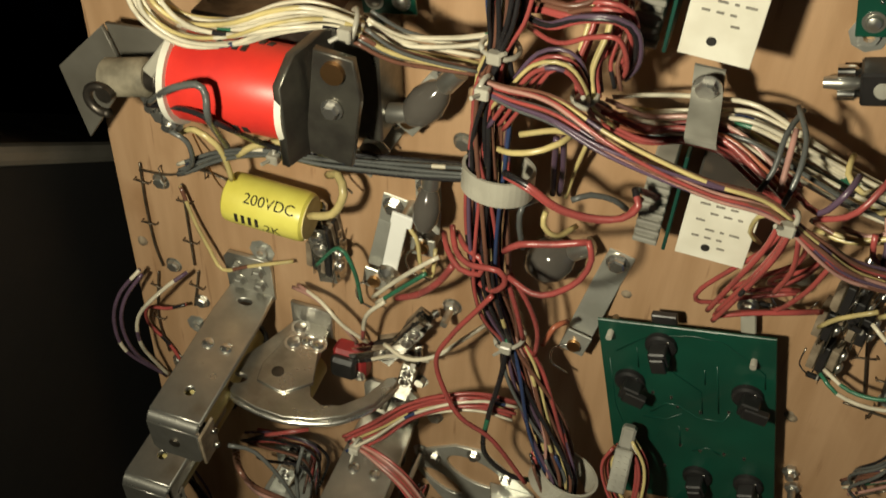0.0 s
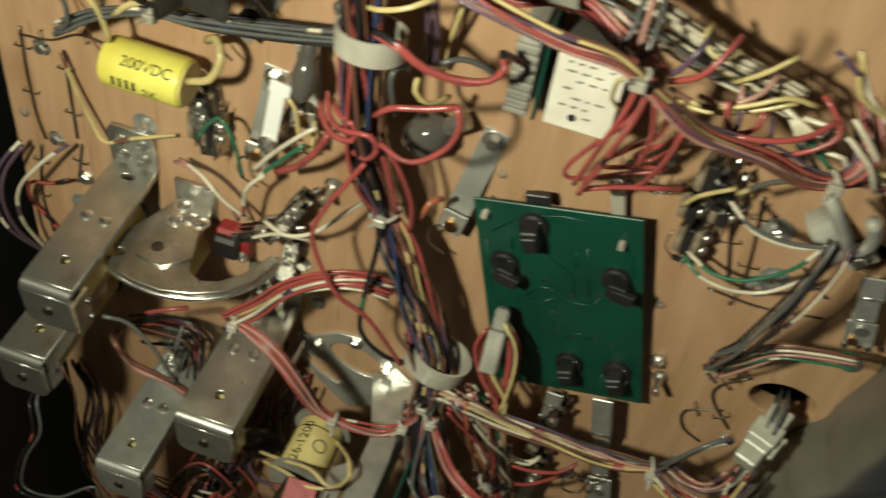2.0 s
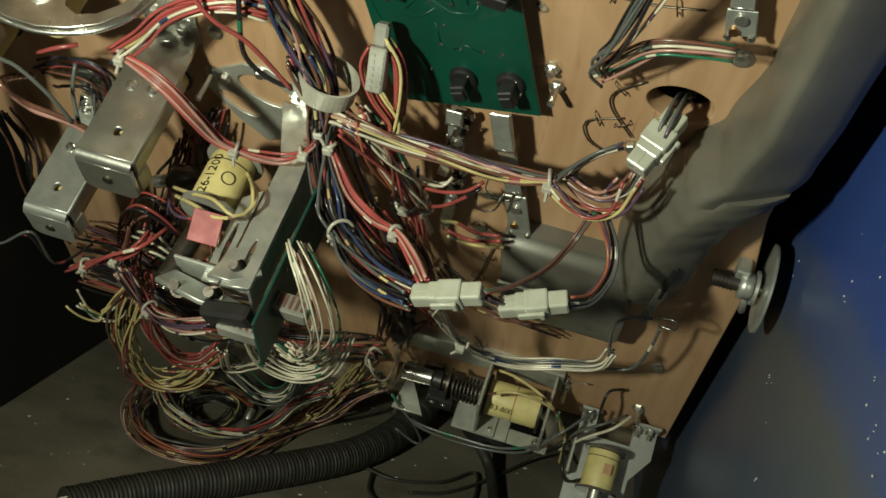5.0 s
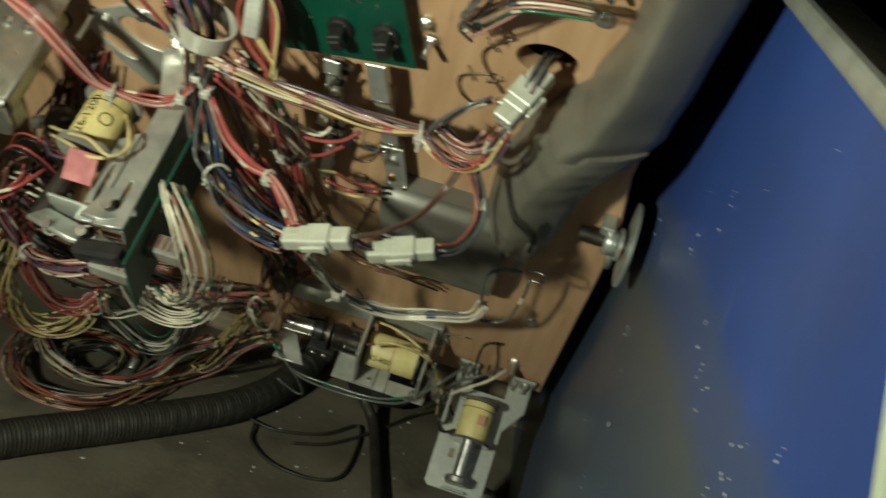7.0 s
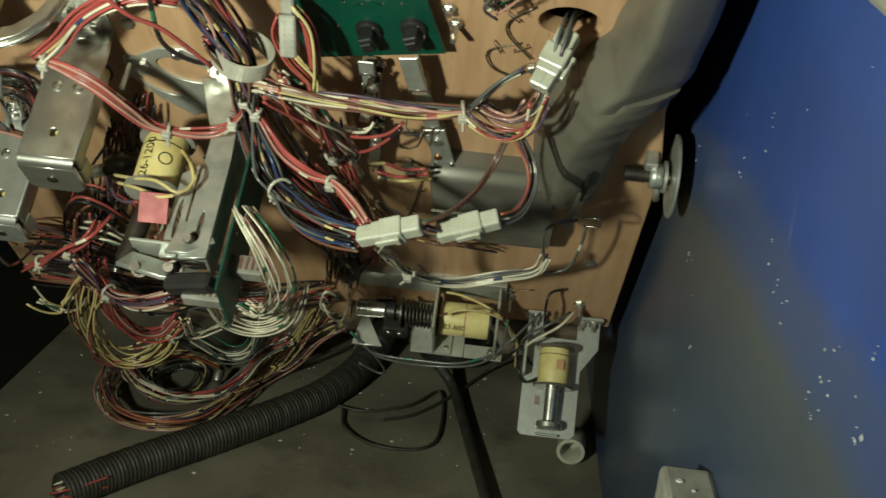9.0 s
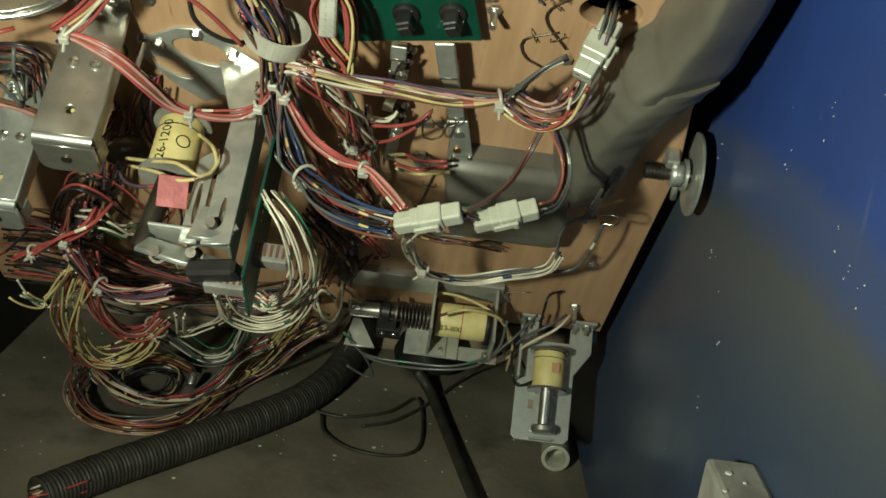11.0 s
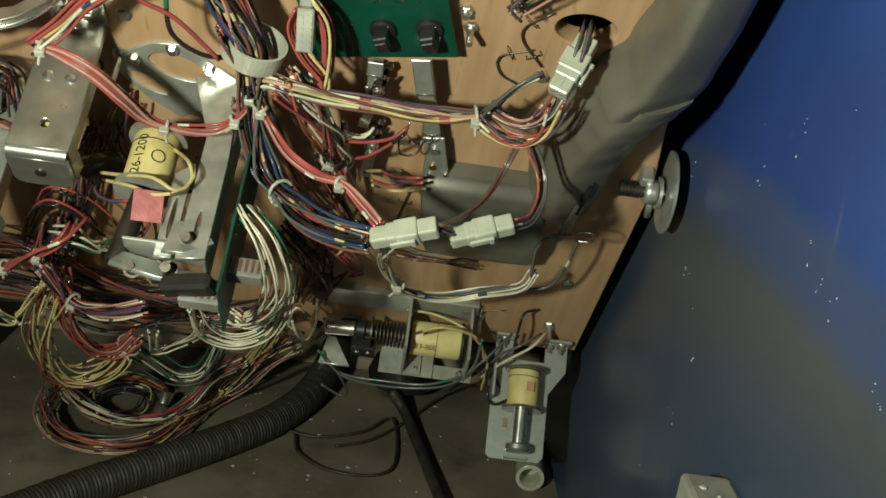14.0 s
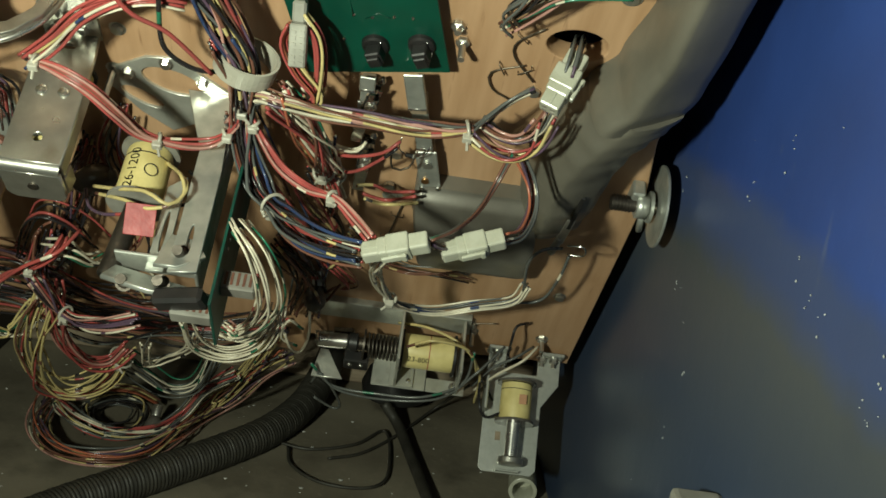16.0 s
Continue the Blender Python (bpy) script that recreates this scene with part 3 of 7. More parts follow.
# ---- solenoid brackets that stand off the board ----
def coil_bracket(at, w, length, label, turn=0, tilt=0, lug=True, drop=0.028, m=None):
    e = thing("coil_bracket", label, "solenoid", at, (tilt, turn, 0), group="pop bumper solenoids")
    m = m or ZINC
    h = w / 2
    hole = ring(0, -length * 0.80, 0.0033, 14)
    slot = ring(0, -length * 0.12, 0.0035, 14, 1.4, 0.8)
    part("strap", moved(flat([(-h * 0.90, 0.0), (h * 0.90, 0.0), (h, -length * 0.22), (h, -length + 0.003), (-h, -length + 0.003), (-h, -length * 0.22)], (hole, slot), 0.0022, 0.0006), rot=(-90, 0, 0)), m, e)
    # rolled fold at the free end: a quarter turn from the strap into the front plate
    turn_ = [math.pi / 2 * k / 8 for k in range(9)]
    arc = [(-length + 0.003 - r_ * math.sin(q), -0.0028 + r_ * math.cos(q)) for r_, qs in ((0.0052, turn_), (0.0028, turn_[::-1])) for q in qs]
    bm = bmesh.new()
    rows = [[bm.verts.new((x, y, z)) for x in (-h, h)] for y, z in arc]
    for r0, r1 in zip(rows, rows[1:] + rows[:1]):
        bm.faces.new((r0[0], r0[1], r1[1], r1[0]))
    bmesh.ops.recalc_face_normals(bm, faces=bm.faces[:])
    for f in bm.faces:
        f.smooth = True
    part("fold", bm, m, e)
    k = h * 0.70
    part("front_plate", flat([(-h, -0.0028), (h, -0.0028), (h, -drop + h - k), (h - 0.0015, -drop + 0.002), (k, -drop), (-k, -drop), (-h + 0.0015, -drop + 0.002), (-h, -drop + h - k)], (), 0.0022, 0.0005), m, e, at=(0, -length + 0.0001, 0))
    part("embossed_ring", moved(lathe([(0.0062, 0), (0.0060, 0.0006), (0.0046, 0.0006), (0.0042, 0.0001)], 22, "y"), (0, -length - 0.0019, -drop * 0.52)), m, e)
    if not lug:
        part("side_flange", box(h - 0.0022, h, -length + 0.004, -length * 0.30, -0.0125, -0.0012, 0.0010, 2), m, e)
        part("end_flange", moved(box(-0.0009, 0.0009, 0.0012, 0.012, -drop + 0.001, -0.012, 0.0007), (h - 0.0010, -length + 0.0012, 0), (0, 0, -6)), m, e)
    part("plunger_end", moved(lathe([(0.0030, 0), (0.0030, 0.0012)], 14, "y"), (0, -length - 0.0024, -drop * 0.52)), DARK_STEEL, e)
    part("foot", flat([(-h, 0.0), (h, 0.0), (h, 0.026), (h * 0.8, 0.030), (-h * 0.8, 0.030), (-h, 0.026)], (), 0.002, 0.0003), m, e)
    for x in (-h * 0.45, h * 0.45):
        for z in (0.009, 0.020):
            part("mounting_screw", moved(hexhead(0.0034, 0.003), (x, -0.002, z)), m, e)
        part("strap_screw", moved(moved(pan(0.0036), rot=(-90, 0, 0)), (x * 0.85, -length * 0.47, 0.0024)), BRIGHT, e)
    coil = part("coil", moved(lathe([(0.0125, 0), (0.0125, length - 0.03)], 28, "y"), (0, -0.018, -0.0165)), YELLOW, e, "yellow paper wrapped coil")
    for y in (-0.016, -length + 0.010):
        part("flange", moved(lathe([(0.0145, 0), (0.0145, 0.0018)], 28, "y"), (0, y, -0.0165)), BLACK, coil)
    if lug:
        part("lug_board", box(h + 0.0004, h + 0.0022, -length - 0.002, -length + 0.012, -drop, -0.004, 0.0004), CARD, e, "tan terminal board with two eyelets")
        for z in (-0.010, -drop + 0.005):
            part("terminal", moved(lathe([(0.0018, 0), (0.0018, 0.003)], 10, "x"), (h + 0.002, -length + 0.008, z)), SOLDER, e)
    return e


coil_bracket((0.076, 0, -0.066), 0.028, 0.094, "bare steel bracket with a yellow coil, screwed to the plywood", tilt=5)
coil_bracket((0.052, 0, -0.132), 0.027, 0.097, "bright steel coil bracket half hidden under another", tilt=3, lug=False)
coil_bracket((0.1605, 0, -0.139), 0.0325, 0.094, "bright folded steel coil bracket with two dome screws", tilt=3, lug=False)
coil_bracket((0.096, 0, -0.226), 0.029, 0.089, "dull steel coil bracket below the others", tilt=4, lug=False, m=GALV)


def kicker_arm():
    e = thing("kicker_plate", "worn steel kicker plate with a curved horn", "kicker plate", (0.113, -0.004, -0.080), (5, 0, 0))
    body = [(-0.011, 0.0), (0.010, 0.0), (0.0115, -0.020), (0.0135, -0.034), (0.018, -0.044), (0.026, -0.0475), (0.036, -0.044), (0.046, -0.034), (0.053, -0.019), (0.057, -0.017), (0.058, -0.020), (0.052, -0.036), (0.040, -0.049), (0.026, -0.056), (0.010, -0.060), (-0.006, -0.0595), (-0.021, -0.056), (-0.029, -0.049), (-0.031, -0.043), (-0.027, -0.033), (-0.018, -0.016)]
    part("plate", moved(flat(body, (ring(-0.023, -0.046, 0.0036, 18, 1.5, 1.0, 20),), 0.0024, 0.0006), rot=(-90, 0, 0)), WORN, e)
    part("rolled_edge", tube(spline([(x, y, -0.002) for x, y in body[9:18]], 0.003), 0.0016, 8), BRIGHT, e)
    part("upper_plate", moved(flat([(-0.008, 0.002), (0.009, 0.002), (0.011, -0.018), (0.016, -0.036), (0.004, -0.047), (-0.012, -0.044), (-0.014, -0.034), (-0.010, -0.018)], (), 0.0020, 0.0005), (0, 0, 0.0022), rot=(-90, 0, 0)), WORN, e)
    for x, y in ((-0.005, -0.004), (0.0025, -0.011), (-0.004, -0.015), (0.009, -0.012)):
        part("screw", moved(moved(pan(0.0038), rot=(-90, 0, 0)), (x, y, 0.0047)), BRIGHT, e)
    part("pivot", moved(lathe([(0.0035, 0), (0.0035, 0.0008)], 16), (-0.004, -0.036, 0.0043)), DARK_STEEL, e)
    part("foot", flat([(-0.012, -0.004), (0.012, -0.004), (0.012, 0.018), (-0.012, 0.018)], (), 0.002), ZINC, e, at=(0, 0.003, 0))
    part("coil", moved(lathe([(0.012, 0), (0.012, 0.034)], 24, "y"), (0.0, -0.010, -0.018)), YELLOW, e)
    return e


kicker_arm()


# ---- target bank: plate with windows, long rail, coil and side board ----
def target_bank():
    e = thing("target_bank", "galvanised target bank bracket with a yellow coil and red tape flag", "target bank", (0.205, 0, -0.17))
    outline = [(-0.030, -0.006), (-0.024, 0.009), (-0.004, 0.022), (0.012, 0.024), (0.034, 0.008), (0.046, -0.002), (0.046, -0.018), (0.006, -0.045), (-0.012, -0.030)]
    w1 = ring(0.010, 0.003, 0.0105, 24, 1.85, 1.05, -18)
    w2 = ring(-0.010, -0.0155, 0.0085, 24, 1.75, 0.75, -32)
    part("base_plate", flat(outline, (w1, w2), 0.0022, 0.0005), PLATE, e)
    for x, z in ((-0.016, 0.006), (0.008, 0.0195), (0.029, 0.006)):
        part("mounting_screw", moved(hexhead(0.0033, 0.003), (x, -0.0022, z)), BRIGHT, e)
    rail = [(0.020, -0.003), (0.047, -0.003), (0.051, -0.060), (0.051, -0.128), (0.036, -0.130), (0.036, -0.046)]
    part("rail", moved(flat(rail, (ring(0.0435, -0.108, 0.0018, 12, 1, 6),), 0.002, 0.0004), (0, 0, -0.004), rot=(-90, 0, 0)), GALV, e)
    part("rail_flange", box(0.0495, 0.0515, -0.128, -0.004, -0.030, -0.005, 0.0005), GALV, e)
    part("inner_rail", moved(flat([(0.022, -0.070), (0.031, -0.062), (0.031, -0.126), (0.022, -0.126)], (ring(0.0265, -0.1, 0.0017, 12, 1, 9),), 0.002, 0.0004), (0, 0, -0.012), rot=(-90, 0, 0)), GALV, e)
    part("end_plate", box(0.004, 0.052, -0.1215, -0.1195, -0.022, -0.003, 0.0006), GALV, e, "galvanised end plate")
    part("end_shelf", moved(flat([(0.031, 0.012), (0.046, 0.012), (0.054, 0.002), (0.042, -0.010), (0.030, -0.012)], (), 0.002, 0.0005), (0, -0.112, -0.005), rot=(-104, 0, -8)), GALV, e)
    part("lower_shelf", moved(flat([(0.004, 0.002), (0.058, 0.008), (0.060, 0.000), (0.030, -0.012), (0.004, -0.014)], (), 0.002, 0.0005), (0, -0.126, -0.014), rot=(-128, 0, -14)), GALV, e)
    for x, y, z in ((0.040, -0.117, -0.004), (0.012, -0.134, -0.014), (0.032, -0.133, -0.012)):
        bd = moved(join(moved(lathe([(0.0046, 0), (0.0046, 0.001)], 18), rot=(90, 0, 0)), moved(pan(0.0038), (0, -0.001, 0)), moved(lathe([(0.0030, 0), (0.0030, 0.012)], 12), rot=(90, 0, 0))), rot=(-70, 0, 0))
        part("bolt", moved(bd, (x, y, z)), DARK_STEEL, e)
    coil = part("coil", moved(lathe([(0.0133, 0), (0.0138, 0.002), (0.0138, 0.033), (0.0133, 0.035)], 32, "y"), (0.005, -0.045, -0.016)), YELLOW, e, "yellow paper wrapped coil marked 26-1200")
    for y in (-0.0425, -0.080):
        part("flange", moved(lathe([(0.0175, 0), (0.0175, 0.002)], 32, "y"), (0.005, y, -0.016)), NYLON_SMOKE, coil)
    part("seam", moved(lathe([(0.01395, 0), (0.01395, 0.0007)], 32, "y"), (0.005, -0.052, -0.016)), INK, coil)
    L = letters("26-1200", 0.0085)
    for v in L.verts:
        a = v.co.y / 0.0142
        v.co = Vector((0.0142 * math.sin(a + 0.35) * -1, v.co.x, 0.0142 * math.cos(a + 0.35)))
    part("lettering", moved(L, (0.005, -0.064, -0.016)), INK, coil)
    rg = [(0.0142 * math.sin(0.45 + 0.004 * math.cos(a) / 0.0142), 0.004 * math.sin(a), 0.0142 * math.cos(0.45 + 0.004 * math.cos(a) / 0.0142)) for a in (6.2832 * k / 16 for k in range(17))]
    part("stamp", tube([Vector((0.005 + x, -0.064 + y, -0.016 + z)) for x, y, z in rg], 0.00035, 5), INK, coil, "round black stamp")
    part("plunger", rod(0.006, (0.005, -0.082, -0.016), (0.0, -0.130, -0.018), 18, 0.001), DARK_STEEL, e)
    part("tape_flag", moved(box(-0.009, 0.008, -0.0005, 0.0005, -0.014, 0.004, 0.0002), (0.014, -0.0955, 0.001), (-58, 5, 4)), RED_TAPE, e, "faded red tape flag")
    bd = part("side_board", box(0.0625, 0.0642, -0.150, -0.040, -0.045, 0.004, 0.0003), PCB_DARK, e, "dark green circuit board on edge")
    for y in (-0.09, -0.096, -0.102, -0.108):
        part("pad", moved(lathe([(0.0011, 0), (0.0008, 0.0008)], 8, "x"), (0.0642, y, -0.006)), SOLDER, bd)
    part("black_block", moved(box(0.0, 0.030, -0.006, 0.004, -0.008, 0.004, 0.002), (0.030, -0.142, -0.010), (0, -18, 0)), BLACK, e)
    for x, y in ((0.050, -0.144), (0.070, -0.124)):
        c = part("header", box(x - 0.010, x + 0.013, y - 0.006, y + 0.006, -0.022, -0.012, 0.0008), NYLON_SMOKE, e, "smoky nylon connector")
        for k in range(6):
            part("slot", box(x - 0.008 + k * 0.0035, x - 0.0065 + k * 0.0035, y - 0.0035, y + 0.0045, -0.0121, -0.0116, 0), WIRE["brn"], c)
    return e


target_bank()


# ---- knocker and shooter coils near the hinge end ----
def kicker_coil():
    e = thing("kicker_solenoid", "galvanised bracket with a yellow coil, black spring and bright plunger", "solenoid", (0.370, -0.0030, -0.428))
    part("base_plate", box(-0.064, 0.062, -0.0035, 0.0028, -0.004, 0.021, 0.0006), PLATE, e)
    part("shelf", box(-0.012, 0.032, -0.050, -0.0040, -0.0245, -0.0225, 0.0005), PLATE, e)
    part("shelf_rail", box(0.0325, 0.064, -0.050, -0.038, -0.0245, -0.0225, 0.0005), PLATE, e)
    part("left_tab", moved(flat([(-0.056, -0.026), (-0.050, -0.026), (-0.036, -0.050), (-0.060, -0.050)], (), 0.002, 0.0004), (0, 0, -0.0225), rot=(-90, 0, 0)), PLATE, e)
    part("end_plate", box(0.006, 0.0082, -0.050, -0.004, -0.022, 0.030, 0.0005), PLATE, e)
    part("far_plate", box(0.056, 0.0582, -0.050, -0.004, -0.022, 0.020, 0.0005), PLATE, e)
    coil = part("coil", moved(lathe([(0.0133, 0), (0.0138, 0.002), (0.0138, 0.038), (0.0133, 0.040)], 32, "x"), (0.0105, -0.027, 0.0)), YELLOW, e, "yellow paper wrapped coil marked 800")
    for x in (0.0085, 0.0505):
        part("flange", moved(lathe([(0.0168, 0), (0.0168, 0.002)], 30, "x"), (x, -0.027, 0.0)), BLACK, coil)
    part("band", moved(lathe([(0.01395, 0), (0.01395, 0.0006)], 32, "x"), (0.031, -0.027, 0)), RED_TAPE, coil)
    L = letters("23-800", 0.0062)
    for v in L.verts:
        a = v.co.y / 0.0142 + 0.62
        v.co = Vector((v.co.x, -0.0142 * math.cos(a), 0.0142 * math.sin(a)))
    part("lettering", moved(L, (0.023, -0.027, 0.0)), INK, coil)
    part("plunger", rod(0.0062, (-0.059, -0.029, 0.003), (-0.034, -0.028, 0.003), 20, 0.0012), BRIGHT, e, "bright plunger")
    part("collar", rod(0.0078, (-0.034, -0.028, 0.003), (-0.026, -0.028, 0.003), 18, 0.001), BLACK, e)
    part("retaining_disc", rod(0.0125, (-0.022, -0.028, 0.002), (-0.0205, -0.028, 0.002), 24), DARK_STEEL, e)
    part("rod", rod(0.005, (-0.030, -0.028, 0.003), (0.010, -0.027, 0.0), 12), DARK_STEEL, e)
    hel = [Vector((-0.018 + 0.024 * i / 120, -0.028 + 0.0095 * math.cos(i * 0.42), 0.001 + 0.0095 * math.sin(i * 0.42))) for i in range(121)]
    part("spring", tube(hel, 0.0009, 6), DARK_STEEL, e, "black coil spring")
    part("switch_block", box(-0.036, -0.016, -0.040, -0.030, -0.022, -0.006, 0.001), BLACK, e)
    for x in (-0.031, -0.022):
        part("switch_screw", moved(pan(0.0018), (x, -0.040, -0.013)), SOLDER, e)
    for x, z in ((0.018, -0.0222), (0.056, -0.0222)):
        part("screw", moved(moved(pan(0.0035), rot=(-90, 0, 0)), (x, -0.044, z)), BRIGHT, e)
    part("angle", moved(box(-0.004, 0.016, -0.050, -0.026, -0.0222, -0.020, 0.0004), (0.006, 0, 0)), PLATE, e)
    return e


kicker_coil()


def ejector_coil():
    e = thing("ejector_solenoid", "galvanised bracket plate with a yellow coil and steel plunger", "solenoid", (0.478, 0, -0.462), (12, 0, 0))
    out = [(-0.024, 0.0), (-0.024, -0.1005), (-0.021, -0.1035), (0.0185, -0.1035), (0.0225, -0.0995), (0.0225, -0.046), (0.036, -0.026), (0.036, 0.0), (0.018, 0.0), (0.018, -0.020), (-0.010, -0.020), (-0.010, 0.0)]
    part("plate", moved(flat(out, (), 0.002, 0.0004), rot=(-90, 0, 0)), GALV, e)
    part("foot", box(-0.026, -0.010, -0.004, -0.001, -0.002, 0.016, 0.0005), GALV, e)
    part("foot", box(0.018, 0.038, -0.004, -0.001, -0.002, 0.014, 0.0005), GALV, e)
    for x in (-0.018, 0.020, 0.030):
        part("screw", moved(hexhead(0.0036, 0.004, 0.004), (x, -0.004, 0.006)), ZINC, e)
    coil = part("coil", moved(lathe([(0.0125, 0), (0.0128, 0.002), (0.0128, 0.027), (0.0125, 0.029)], 32, "y"), (0.0, -0.033, 0.016)), YELLOW, e, "yellow paper wrapped coil")
    for y in (-0.0305, -0.063):
        part("flange", moved(lathe([(0.0162, 0), (0.0162, 0.002)], 30, "y"), (0.0, y, 0.016)), SMOKED, coil)
    part("seam", moved(lathe([(0.0129, 0), (0.0129, 0.0006)], 32, "y"), (0.0, -0.038, 0.016)), INK, coil)
    part("stamp_patch", moved(box(-0.001, 0.005, -0.004, 0.004, 0, 0.0003, 0), (0.002, -0.047, 0.0287)), STAMP, coil, "pale red stamp")
    part("plunger", rod(0.0056, (0.0, -0.064, 0.016), (0.0, -0.094, 0.014), 20, 0.0006), BRIGHT, e)
    part("knob", rod(0.0105, (0.0, -0.0925, 0.014), (0.0, -0.0985, 0.014), 24, 0.0012), ZINC, e)
    part("stop_plate", box(-0.010, 0.009, -0.1030, -0.1015, 0.0, 0.008, 0.0003), GALV, e)
    part("side_guard", box(-0.026, -0.0235, -0.056, -0.026, 0.0, 0.020, 0.0006), GALV, e)
    part("label_tab", box(-0.013, -0.008, -0.078, -0.070, 0.0005, 0.0025, 0.0004), CARD, e)
    return e


ejector_coil()


def tube_end():
    e = thing("tube_end", "cream plastic tube end lying on the cabinet floor", "tube", (0.508, 0.334, 0.0134), (0, 0, -4), room=True)
    part("wall", moved(lathe([(0.0130, 0), (0.0130, 0.0275), (0.0122, 0.028), (0.0098, 0.028), (0.0095, 0.0275), (0.0095, 0.002)], 28, "y"), (0, 0.028, 0)), NYLON_CLEAR, e)
    return e


tube_end()


# ---- the circuit board with its five sensor holders ----
def circuit_board():
    e = thing("circuit_board", "green circuit board with five black sensor holders", "circuit board", (0.2688, -0.0105, -0.0031), (1.5, -13.1, -1.0))
    w, h = 0.083, 0.132
    bd = part("board", box(0, w, -0.0016, 0, -h, 0, 0.0003), PCB, e)
    for x, z in ((0.006, -0.008), (w - 0.010, -0.016), (w - 0.009, -h + 0.018)):
        part("standoff", rod(0.0016, (x, 0.0094, z), (x, -0.0065, z + 0.001), 10), NYLON, e, "white nylon standoff")
    tr = [[(0.008, -0.020), (0.024, -0.007), (0.046, -0.004), (0.060, -0.006), (0.078, -0.024), (0.078, -0.034)],
          [(0.034, -0.022), (0.034, -0.030), (0.048, -0.042), (0.048, -0.058)],
          [(0.022, -0.062), (0.030, -0.054), (0.036, -0.054), (0.046, -0.062), (0.058, -0.062), (0.062, -0.054)],
          [(0.004, -0.026), (0.004, -0.060), (0.010, -0.090), (0.010, -0.118)],
          [(0.036, -0.070), (0.036, -0.084)], [(0.042, -0.088), (0.050, -0.084), (0.056, -0.088)],
          [(0.018, -0.066), (0.030, -0.066), (0.038, -0.060)], [(0.056, -0.022), (0.056, -0.056)],
          [(0.018, -0.016), (0.018, -0.030)], [(0.050, -0.026), (0.050, -0.036)]]
    for t in tr:
        part("trace", tube([Vector((x, -0.0016, z)) for x, z in t], 0.00045, 4), TRACE, bd)
    for x, z in ((0.024, -0.047), (0.033, -0.049), (0.036, -0.055), (0.047, -0.057), (0.061, -0.054), (0.036, -0.085), (0.046, -0.087), (0.058, -0.087), (0.068, -0.088), (0.071, -0.040), (0.040, -0.0715), (0.027, -0.104)):
        part("solder_joint", moved(lathe([(0.0011, 0), (0.0006, 0.0009), (0.0001, 0.0011)], 8, "y"), (x, -0.0016, z)), SOLDER, bd)
    for x, z, turn, l in ((0.030, -0.012, 20, 0.014), (0.013, -0.040, 78, 0.016), (0.070, -0.040, 84, 0.017), (0.044, -0.108, 25, 0.012), (0.070, -0.108, 25, 0.013)):
        c = part("sensor_holder", moved(lathe([(0.0078, 0), (0.0074, 0.0022), (0.006, 0.003)], 20, "y"), (x, -0.0016, z)), BLACK, e, "black plastic sensor holder")
        part("wedge", moved(join(box(-0.0044, 0.0044, -0.008, 0, -0.006, 0.003, 0.0008), box(-0.0036, 0.0036, -0.010, -0.006, -l + 0.006, 0.001, 0.0006)), (x, -0.004, z), (0, -turn + 13, 0)), BLACK, c)
        part("pin", moved(lathe([(0.0010, 0), (0.0007, 0.0012)], 8, "y"), (x + 0.004, -0.0040, z + 0.004)), SOLDER, c)
    part("mount_strap", box(0.066, 0.073, 0.004, 0.0065, -0.004, 0.020, 0.0006), NYLON, e, "white nylon mounting strap")
    part("mount_screw", moved(hexhead(0.0036, 0.003), (0.0695, 0.004, 0.014)), ZINC, e)
    part("edge_tab", box(0.026, 0.038, -0.001, 0.003, 0.0005, 0.006, 0.0005), BLACK, e)
    return e


circuit_board()


def plug(at, rot, label, size=(0.007, 0.007, 0.030), rows=5):
    e = thing("connector_plug", label, "connector", at, rot)
    w, d, l = size
    b = part("housing", join(box(-w, w, -d, d, -l * 0.55, l * 0.15, 0.0008), box(-w * 0.8, w * 0.8, -d * 0.8, d * 0.8, l * 0.15, l * 0.5, 0.0012)), NYLON_GREY if w < 0.005 else NYLON, e)
    for k in range(rows):
        for x in (-w * 0.5, w * 0.5):
            part("cavity", box(x - w * 0.28, x + w * 0.28, -d - 0.0004, -d + 0.0003, -l * 0.5 + k * l * 0.6 / rows, -l * 0.5 + (k + 0.55) * l * 0.6 / rows, 0), NYLON_GREY, b)
    return e


plug((0.297, -0.030, -0.076), (-30, -2, 0), "grey nylon plug beside the circuit board", (0.0045, 0.0045, 0.034), 6)


